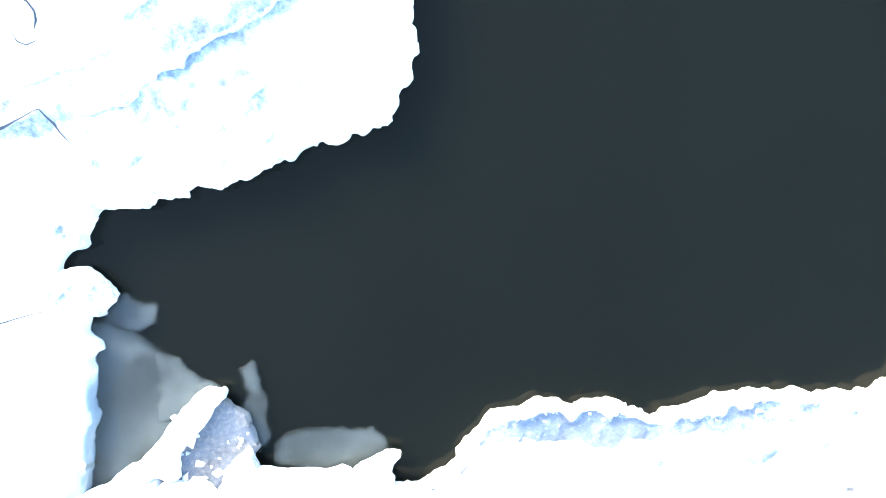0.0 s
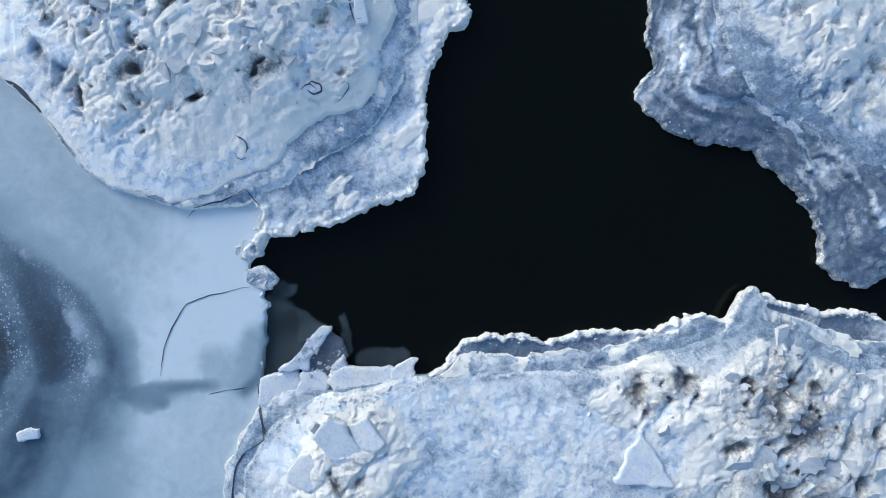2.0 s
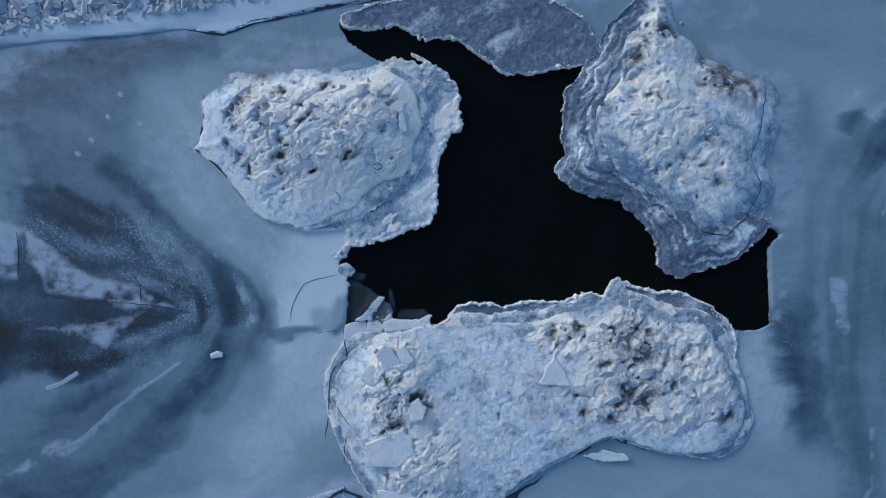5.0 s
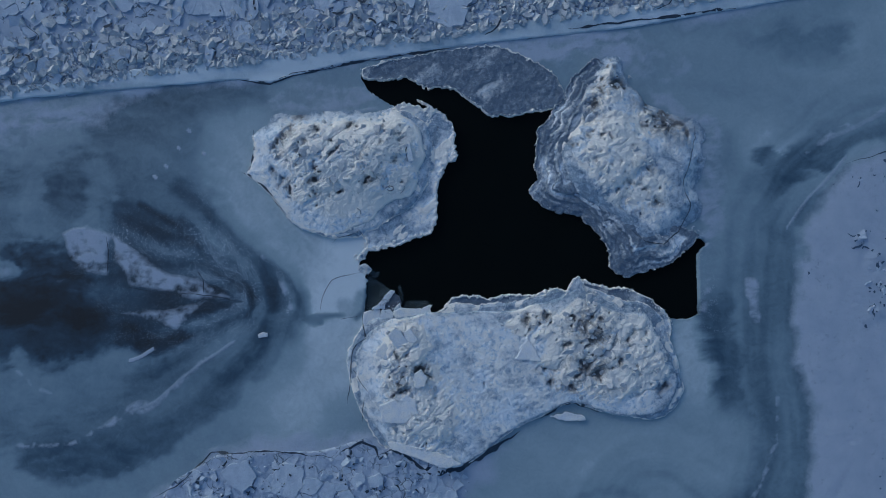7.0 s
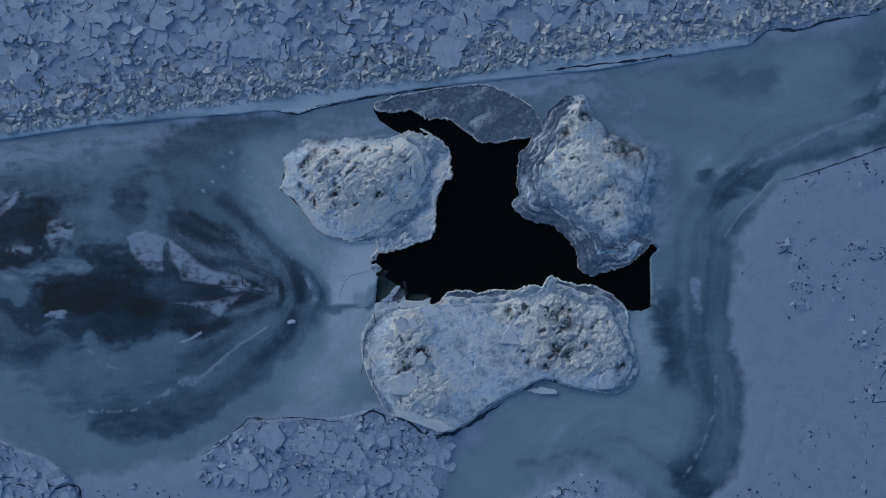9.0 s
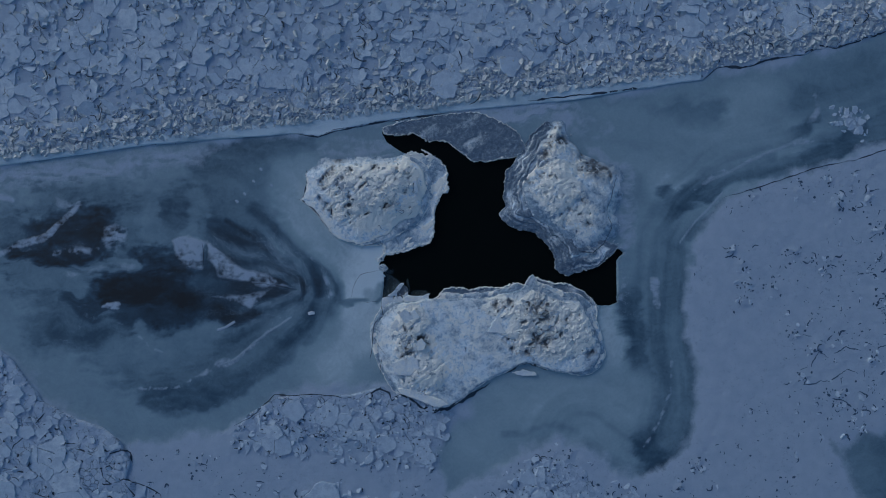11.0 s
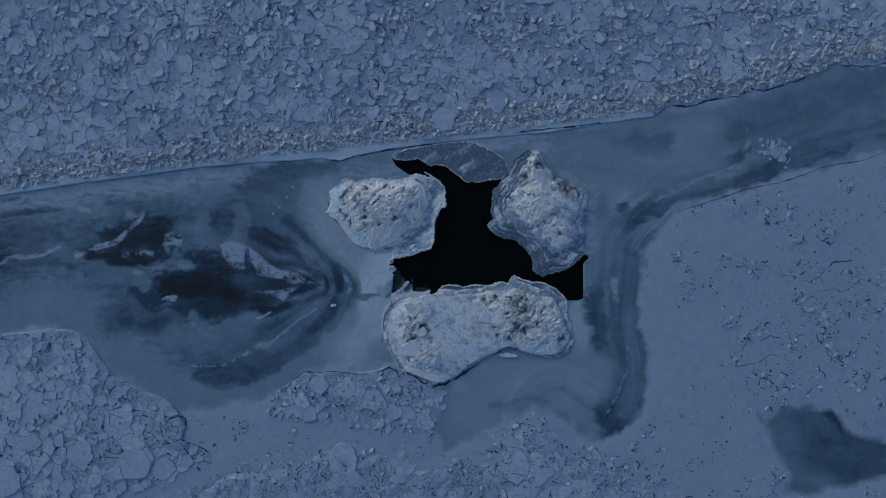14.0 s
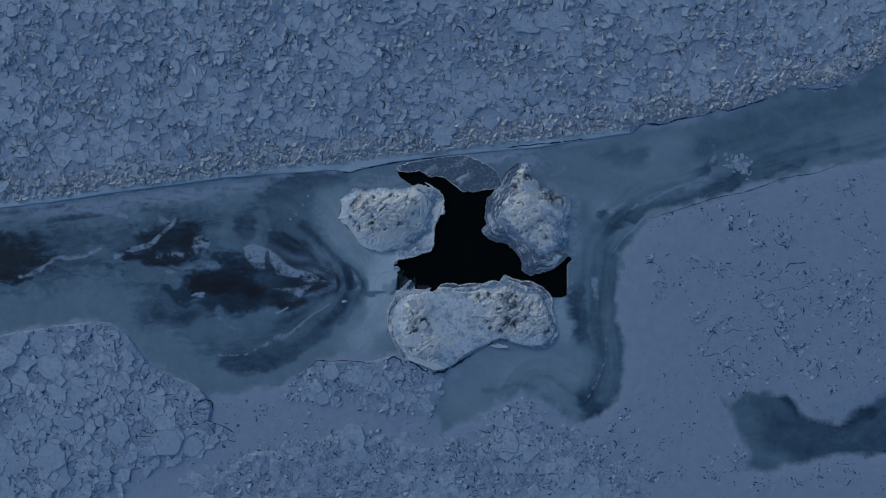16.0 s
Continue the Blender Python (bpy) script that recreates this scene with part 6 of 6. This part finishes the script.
part("ledge", ledge_mesh(NW_CROWN, 0.045, 0.30, lambda x, y: 0.75 * smooth(-9.0, -4.5, x) * smooth(9.5, 6.5, y) - 1.6 * smooth(5.0, 6.6, y) * smooth(-2.6, -4.4, x), 330, NW_SHELF), mound_nw, "layered bluish step under the crown")

mound_ne = thing("ice_mound", "terraced mound of stranded ice with a cracked snowy top", "ice mound", "ice mounds round the pool")
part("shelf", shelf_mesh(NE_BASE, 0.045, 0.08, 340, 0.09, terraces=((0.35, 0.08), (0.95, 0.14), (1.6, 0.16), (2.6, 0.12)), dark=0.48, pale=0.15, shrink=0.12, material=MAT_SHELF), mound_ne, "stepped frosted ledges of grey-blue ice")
part("crown", crown_mesh(NE_CROWN, 0.04, 0.06, 0.34, 0.55, NE_HEAPS, NE_DIRT, NE_PALE, 360, 0.28, pits=70, cool=0.34, relief=0.18, sweep=1.0, bare=lambda x, y: 0.55 * (smooth(13.5, 10.0, x) + smooth(2.0, -1.0, y)), run_out=lambda x, y: np.maximum(smooth(14.5, 17.0, x) * smooth(9.0, 7.5, y), smooth(8.6, 10.4, y))), mound_ne)
part("ledge", ledge_mesh(NE_CROWN, 0.045, 0.36, lambda x, y: 0.55 * smooth(12.5, 10.0, x) * smooth(9.0, 6.5, y) + 0.45 * smooth(1.5, -0.5, y) * smooth(18.0, 16.0, x) - 1.6 * smooth(14.5, 17.0, x) - 1.6 * smooth(7.5, 9.5, y), 370, NE_BASE), mound_ne, "layered bluish step under the crown")

mound_s = thing("ice_mound", "long stranded ice ridge with two dirty rubble heaps", "ice mound", "ice mounds round the pool")
part("shelf", shelf_mesh(S_SHELF, 0.04, 0.09, 380, 0.24, dark=0.25, pale=0.45, shrink=0.10, material=MAT_SHELF), mound_s, "narrow dark-blue frosted ledge with knobbly white rim")
part("crown", crown_mesh(S_CROWN, 0.04, 0.02, 0.34, 0.25, S_HEAPS, S_DIRT, S_PALE, 400, 0.36, relief=0.22, pits=110, cool=0.18, bare=lambda x, y: smooth(-9.6, -7.6, y) * smooth(3.0, 8.0, x) + 0.6 * smooth(14.5, 16.0, x)), mound_s)

part("ledge", ledge_mesh(S_CROWN, 0.05, 0.26, lambda x, y: 0.10 + 0.45 * smooth(-9.0, -7.0, y) * smooth(-2, 1, x) + 0.4 * smooth(-3.0, -5.0, x) + 0.45 * smooth(13.0, 15.5, x) * smooth(-6.5, -8.0, y), 430, S_SHELF), mound_s, "layered bluish step under the crown")


def rime_knobs(owner, outline, seed, spacing):
    """Knobs of frozen spray along the water's edge of a ledge."""
    rng = np.random.default_rng(seed)
    p = rounded(outline, 10)
    n = len(p)
    bm = bmesh.new()
    bmesh.ops.create_icosphere(bm, subdivisions=1, radius=1.0)
    ball = np.array([v.co[:] for v in bm.verts])
    tris = np.array([[v.index for v in f.verts] for f in bm.faces])
    bm.free()
    step = np.hypot(*(np.roll(p, -1, 0) - p).T)
    vs, ts, base = [], [], 0
    for k in range(n):
        for _ in range(max(1, int(step[k] / spacing))):
            q = p[k] + (p[(k + 1) % n] - p[k]) * rng.uniform() + rng.normal(0, 0.13, 2)
            if to_line(POOL, q[:1], q[1:], True)[0] > 1.0:
                continue
            r = 0.012 + 0.05 * rng.uniform() ** 3
            top = float(top_at(*q)[0])
            if top < WATER_LEVEL + 0.1:
                continue
            vs.append(ball * (1 + 0.45 * rng.normal(0, 1, (len(ball), 1))) * r * rng.uniform(0.7, 1.4, 3) + (q[0], q[1], top + 0.2 * r))
            ts.append(tris + base)
            base += len(ball)
    ob = part("rime", mesh_from("rime", np.concatenate(vs), np.zeros((0, 4), int), np.concatenate(ts), MAT_WHITE), owner, "white knobs of frozen spray")
    tagged(ob, kind="stuff")


rime_knobs(mound_nw, NW_SHELF, 21, 0.03)
rime_knobs(mound_ne, NE_BASE, 22, 0.10)
rime_knobs(mound_s, S_SHELF, 23, 0.03)
shelf_n = thing("ice_shelf", "grey-blue ledge of frosted ice hanging over the open water", "ice shelf")
part("shelf", shelf_mesh(N_SHELF, 0.06, 0.09, 420, 0.14, dark=0.35, pale=0.22, material=MAT_SHELF), shelf_n)
rime_knobs(shelf_n, N_SHELF, 24, 0.06)

chunks_on(mound_nw, NW_HEAPS, 90, 1, 0.07, 0.40)
chunks_on(mound_ne, NE_HEAPS, 36, 2, 0.08, 0.30)
chunks_on(mound_s, S_HEAPS, 170, 3, 0.08, 0.48)

SHARD_MESHES = [mesh_from("ice_shard", v, q, t, MAT_RUBBLE, shaded=False) for v, q, t in PLATE_SHAPES]
chunks_on(mound_nw, NW_HEAPS[:2], 26, 4, 0.16, 0.55, "ice_shard", SHARD_MESHES, 0.2)
chunks_on(mound_s, S_HEAPS[:5], 44, 5, 0.14, 0.55, "ice_shard", SHARD_MESHES, 0.2)
chunks_on(mound_ne, NE_HEAPS[:2], 14, 6, 0.14, 0.45, "ice_shard", SHARD_MESHES, 0.2)

# ---------------------------------------------------------------- single plates and blocks
def single_plate(name, look_of, level, thick, outline, seed):
    """A broken plate of ice with ragged edges."""
    xs, ys = grid_for(outline, 0.04)
    X, Y = np.meshgrid(xs, ys)
    d = to_line(outline, X, Y, True) - (0.05 if look_of != "thin" else 0.0) + 0.13 * fbm(X, Y, 0.35, 6, seed)
    rough = {"white": 0.025, "grit": 0.08, "thin": 0.004, "shelf": 0.06}[look_of]
    tip = np.random.default_rng(seed).normal(0, 0.05, 2) if look_of in ("white", "shelf") else (0, 0)
    cx, cy = np.mean(np.array(outline), 0)
    if level > 0.5:
        under = np.array(outline + [(cx, cy)])
        level = float(np.quantile(top_at(under[:, 0], under[:, 1]), 0.8)) + 0.08
    z = level + rough * fbm(X, Y, 0.45, 4, seed + 1) + (X - cx) * tip[0] + (Y - cy) * tip[1] - 0.02 * smooth(-0.05, 0.0, d) * (look_of != "thin")
    grey = {"white": 0.05, "grit": 1.0, "thin": 0.0, "shelf": 0.6}[look_of]
    first = smooth(0.02, -0.12, d + 0.10 * fbm(X, Y, 0.5, 4, seed + 3)) if look_of == "thin" else np.full(X.shape, 0.62 if look_of == "grit" else 0.0)
    masks = (first, np.full(X.shape, grey), {"white": 0.8, "grit": 0.0, "thin": 0.0, "shelf": 0.5}[look_of] * smooth(-0.25, -0.05, d))
    keep_top(xs, ys, d, z)
    material = {"white": MAT_WHITE, "grit": MAT_SHELF, "thin": MAT_THIN, "shelf": MAT_MOUND}[look_of]
    ob = new(name, sheet(name, xs, ys, d, z, masks, level - thick, material))
    words = {"white": "white snow-dusted broken plate of river ice", "grit": "dark gritty half-sunken block of ice at the pool's edge", "thin": "thin clear grey new ice floating on black water", "shelf": "upthrust blue-grey frosted block of ice"}[look_of]
    return tagged(ob, words, "thin ice" if look_of == "thin" else "ice plate", "loose ice plates" if look_of == "white" else "")


for i, (name, look_of, level, thick, outline) in enumerate(PLATES):
    single_plate(name, look_of, level, thick, outline, 500 + 7 * i)


def corner_chunks():
    """Crushed white chunks between the plates at the pool's south-west corner."""
    rng = np.random.default_rng(44)
    for line, count in (([(-4.6, -6.1), (-4.2, -5.7), (-3.8, -5.2)], 22), ([(-4.2, -6.4), (-3.6, -6.2), (-3.2, -5.6)], 16), ([(-5.6, -7.2), (-4.2, -7.2), (-2.6, -6.9)], 22), ([(-5.9, -3.2), (-5.5, -3.5)], 8), ([(-5.6, -7.9), (-4.6, -7.6), (-3.4, -7.2)], 16)):
        p = np.array(line)
        for _ in range(count):
            k = int(rng.integers(len(p) - 1))
            q = p[k] + (p[k + 1] - p[k]) * rng.uniform() + rng.normal(0, 0.13, 2)
            s = 0.03 + 0.12 * rng.uniform() ** 2.5
            ob = new("ice_chunk", RUBBLE_MESHES[int(rng.integers(len(RUBBLE_MESHES)))])
            lean = rng.normal(0, 0.3, 2)
            ob.matrix_basis = Matrix.LocRotScale((q[0], q[1], max(-0.2, float(top_at(*q)[0])) + 0.15 * s), Euler((lean[0], lean[1], rng.uniform(0, 6.28))), (s, s, 0.4 * s + 0.05))
            tagged(ob, "small crushed chunk of white ice beside the pool", "ice chunk", "crushed chunks by the pool")


corner_chunks()


# ---------------------------------------------------------------- cracks
def ribbon(line, width, seed, wander=0.10, lift=0.016):
    """A strip that follows a line over the ice, with an uneven width that runs out at both ends."""
    p = np.array(line, float)
    length = np.concatenate([[0], np.cumsum(np.hypot(*np.diff(p, axis=0).T))])
    n = max(4, int(length[-1] / 0.12))
    s = np.linspace(0, length[-1], n)
    x, y = np.interp(s, length, p[:, 0]), np.interp(s, length, p[:, 1])
    x, y = x + wander * fbm(s, s * 0 + seed, 0.9, 3, seed), y + wander * fbm(s, s * 0 - seed, 0.9, 3, seed + 1)
    tx, ty = np.gradient(x), np.gradient(y)
    t = np.maximum(np.hypot(tx, ty), 1e-6)
    taper = np.minimum(1, np.minimum(s, length[-1] - s) / (0.12 * length[-1] + 0.05))
    w = 0.5 * width * taper * np.clip(0.75 + 0.9 * fbm(s, s * 0, 0.7, 3, seed + 2), 0.12, 2) + 0.004
    a, b = np.stack([x - ty / t * w, y + tx / t * w], -1), np.stack([x + ty / t * w, y - tx / t * w], -1)
    za, zb = top_at(a[:, 0], a[:, 1]) + lift, top_at(b[:, 0], b[:, 1]) + lift
    verts = np.concatenate([np.c_[a, za], np.c_[b, zb]])
    k = np.arange(n - 1)
    return verts, np.stack([k, k + n, k + n + 1, k + 1], -1)


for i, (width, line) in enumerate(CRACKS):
    # most strips east of x = 36 paint plate shade, not open cracks
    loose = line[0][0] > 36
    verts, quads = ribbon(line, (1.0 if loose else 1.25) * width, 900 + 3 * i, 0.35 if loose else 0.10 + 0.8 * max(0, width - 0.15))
    tagged(new("crack", mesh_from("crack", verts, quads, np.zeros((0, 3), int), MAT_MARK if loose else MAT_GAP_AND_SHADE)), "dark strip painted for wet cracks and plate shade", "crack", "cracks in the ice", "structure")


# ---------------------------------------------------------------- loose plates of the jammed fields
def plate_edge_shade(owner, places, seed, share, width, lift):
    """Dark strips that paint shade along one side of some of the plates."""
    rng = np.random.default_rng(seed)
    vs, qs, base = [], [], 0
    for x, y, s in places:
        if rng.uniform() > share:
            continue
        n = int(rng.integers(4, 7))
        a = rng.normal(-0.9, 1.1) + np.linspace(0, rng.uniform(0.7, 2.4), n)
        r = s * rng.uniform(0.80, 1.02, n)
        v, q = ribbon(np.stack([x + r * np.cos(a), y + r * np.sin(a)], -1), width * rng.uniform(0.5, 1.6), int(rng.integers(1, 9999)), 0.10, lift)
        vs.append(v)
        qs.append(q + base)
        base += len(v)
    ob = new("plate_edge_shade", mesh_from("plate_edge_shade", np.concatenate(vs), np.concatenate(qs), np.zeros((0, 3), int), MAT_GAP_AND_SHADE))
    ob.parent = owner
    tagged(ob, "dark strips painting the shade along plate edges", kind="stuff")


NORTH_BOX, WEST_BOX, SOUTH_BOX = (-72, 74, 3, 42), (-72, -26, -42, -10), (-23, 3, -26, -15)


def clear_of_rubble(x, y):
    return float(0.10 + 0.58 * smooth(-0.22, 0.12, fbm(np.array([x]), np.array([y]), 4, 4, 86))[0] * smooth(-1.5, -5.0, to_line(N_RUBBLE, np.array([x]), np.array([y]), True))[0])


def rubble_share(x, y):
    return 0.30 + 0.7 * smooth(0.10, -0.25, fbm(x, y, 4, 4, 86))


broken_sheet(JAM_NORTH, N_RUBBLE, NORTH_BOX, 2600, 0.35, 1.9, 61, clear_of_rubble, lambda x, y: -34 < x < 36 and y < 32, "flat snowy plates of a broken ice sheet", 0.11)
taken = {}
medium = scatter(N_RUBBLE, 3400, 0.18, 1.4, 0.38, 62, NORTH_BOX, 2.6, 0.1, rubble_share, taken)
plate_edge_shade(JAM_NORTH, medium, 91, 0.5, 0.10, 0.20)
lay_plates(JAM_NORTH, medium, 63, 8.0, 0.16, SLAB_MESHES, "ice_slab", lambda x, y: -24 < x < 26 and y < 22, MAT_SLAB, "jumbled snow-dusted plates of ice")


def near_wall(x, y):
    return 0.02 + 0.14 * rubble_share(x, y) + 0.84 * smooth(-4.2, -1.4, to_line(N_RUBBLE, x, y, True) + 1.2 * fbm(x, y, 4, 3, 71))


crumbs = scatter(N_RUBBLE, 19000, 0.07, 0.62, 0.22, 64, NORTH_BOX, 3.0, -0.3, near_wall)
lay_plates(JAM_NORTH, crumbs, 65, 22.0, 0.16, RUBBLE_MESHES, "ice_chunk", lambda x, y: -14 < x < 22 and y < 17, MAT_RUBBLE, "small broken chunks of pale ice", 0.16)

broken_sheet(JAM_WEST, SW_JAM, WEST_BOX, 800, 0.35, 2.2, 66, lambda x, y: 0.68, lambda x, y: x > -56, "snow-covered plates of a cracked ice sheet", 0.12)
medium = scatter(SW_JAM, 700, 0.10, 0.60, 0.6, 67, WEST_BOX, 1.5, 0.0, taken={})
plate_edge_shade(JAM_WEST, medium, 92, 0.7, 0.13, 0.18)
lay_plates(JAM_WEST, medium, 68, 12.0, 0.14, SLAB_MESHES, "ice_slab", lambda x, y: False, MAT_SLAB, "small upturned pieces of snowy ice")

broken_sheet(JAM_SOUTH, S_JAM, SOUTH_BOX, 170, 0.3, 2.0, 72, lambda x, y: 0.62, lambda x, y: True, "snow-covered plates of a cracked ice sheet", 0.08)
medium = scatter(S_JAM, 320, 0.08, 0.5, 0.5, 73, SOUTH_BOX, 1.6, 0.0, taken={})
plate_edge_shade(JAM_SOUTH, medium, 93, 0.6, 0.12, 0.16)
lay_plates(JAM_SOUTH, medium, 74, 14.0, 0.12, SLAB_MESHES, "ice_slab", lambda x, y: True, MAT_SLAB, "small upturned pieces of snowy ice")

FAR_BOX = (-42, 38, -43, -20)


def in_patches(x, y):
    return float(0.75 * smooth(-0.05, 0.30, fbm(np.array([x]), np.array([y]), 9, 3, 88))[0])


broken_sheet(JAM_FIELD, S_FIELD, FAR_BOX, 700, 0.35, 2.4, 75, in_patches, lambda x, y: y > -36, "snow-covered plates of a cracked ice sheet", 0.05)
medium = scatter(S_FIELD, 900, 0.08, 0.55, 0.5, 76, FAR_BOX, 2.0, 0.8, lambda x, y: 0.15 + 0.85 * smooth(-0.1, 0.3, fbm(x, y, 5, 4, 89)), {})
plate_edge_shade(JAM_FIELD, medium, 94, 0.55, 0.12, 0.10)
lay_plates(JAM_FIELD, medium, 77, 14.0, 0.10, SLAB_MESHES, "ice_slab", lambda x, y: -12 < x < 24 and y > -34, MAT_SLAB, "small upturned pieces of snowy ice", 0.2)


# lumps on the snowfields: tilted plate ends and dark strips painting the shade under them
def build_lumps():
    rng = np.random.default_rng(81)
    plates, strips_v, strips_q = [], [], []

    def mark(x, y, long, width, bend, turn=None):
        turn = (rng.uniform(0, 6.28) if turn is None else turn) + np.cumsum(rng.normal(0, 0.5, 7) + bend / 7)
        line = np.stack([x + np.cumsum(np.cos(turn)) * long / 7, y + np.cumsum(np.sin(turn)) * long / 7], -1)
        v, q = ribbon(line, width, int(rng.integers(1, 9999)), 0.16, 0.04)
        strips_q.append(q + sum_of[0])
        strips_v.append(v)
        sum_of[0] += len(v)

    sum_of = [0]
    for cx, cy, r in LUMPS:
        if snow_at(cx, cy) < 0.6:
            continue
        for _ in range(int(2 + 4 * r)):
            x, y = cx + rng.normal(0, 1.1 * r + 0.2), cy + rng.normal(0, 1.1 * r + 0.2)
            if snow_at(x, y) > 0.6:
                plates.append((x, y, rng.uniform(0.12, 0.45)))
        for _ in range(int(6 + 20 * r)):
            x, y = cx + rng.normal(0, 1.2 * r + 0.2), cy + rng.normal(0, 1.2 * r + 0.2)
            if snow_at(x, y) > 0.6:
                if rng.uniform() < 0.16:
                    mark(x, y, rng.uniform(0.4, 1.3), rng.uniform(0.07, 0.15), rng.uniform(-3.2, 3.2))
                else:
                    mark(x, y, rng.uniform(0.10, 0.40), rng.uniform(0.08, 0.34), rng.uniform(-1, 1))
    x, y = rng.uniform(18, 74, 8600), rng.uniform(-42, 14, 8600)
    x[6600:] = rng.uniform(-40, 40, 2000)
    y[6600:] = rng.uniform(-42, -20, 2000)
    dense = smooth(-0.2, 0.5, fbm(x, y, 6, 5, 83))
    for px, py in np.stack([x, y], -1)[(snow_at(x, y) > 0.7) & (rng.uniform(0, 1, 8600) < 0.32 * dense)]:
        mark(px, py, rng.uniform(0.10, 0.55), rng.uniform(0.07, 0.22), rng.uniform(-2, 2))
    # upturned rims of plates: a broken dark arc painting their shade, with specks about its ends
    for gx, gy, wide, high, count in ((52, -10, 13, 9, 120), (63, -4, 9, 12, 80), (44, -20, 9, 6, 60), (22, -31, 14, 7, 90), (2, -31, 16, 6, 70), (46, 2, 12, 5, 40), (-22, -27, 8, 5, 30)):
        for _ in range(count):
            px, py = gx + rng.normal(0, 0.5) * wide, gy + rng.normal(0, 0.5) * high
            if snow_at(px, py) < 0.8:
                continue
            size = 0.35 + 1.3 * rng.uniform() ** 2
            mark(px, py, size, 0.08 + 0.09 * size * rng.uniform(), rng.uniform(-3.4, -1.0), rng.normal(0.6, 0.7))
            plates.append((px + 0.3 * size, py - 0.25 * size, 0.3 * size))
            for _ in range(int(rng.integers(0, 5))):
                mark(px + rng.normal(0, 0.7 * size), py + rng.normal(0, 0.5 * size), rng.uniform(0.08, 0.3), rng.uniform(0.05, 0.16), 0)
    for _ in range(46):
        plates.append((RUBBLE_HEAP[0] + rng.normal(0, 1.1), RUBBLE_HEAP[1] + rng.normal(0, 0.8), rng.uniform(0.12, 0.6)))
    lay_plates(GROUND, plates, 82, 12.0, 0.06, SLAB_MESHES, "ice_slab", lambda x, y: x > 24 and -32 < y < 8, MAT_SLAB, "half-buried ice plates in the snow", 0.2)
    ob = new("snow_shade_strips", mesh_from("snow_shade_strips", np.concatenate(strips_v), np.concatenate(strips_q), np.zeros((0, 3), int), MAT_MARK))
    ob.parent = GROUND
    tagged(ob, "dark strips painting the shade under tilted plates", kind="stuff")


build_lumps()
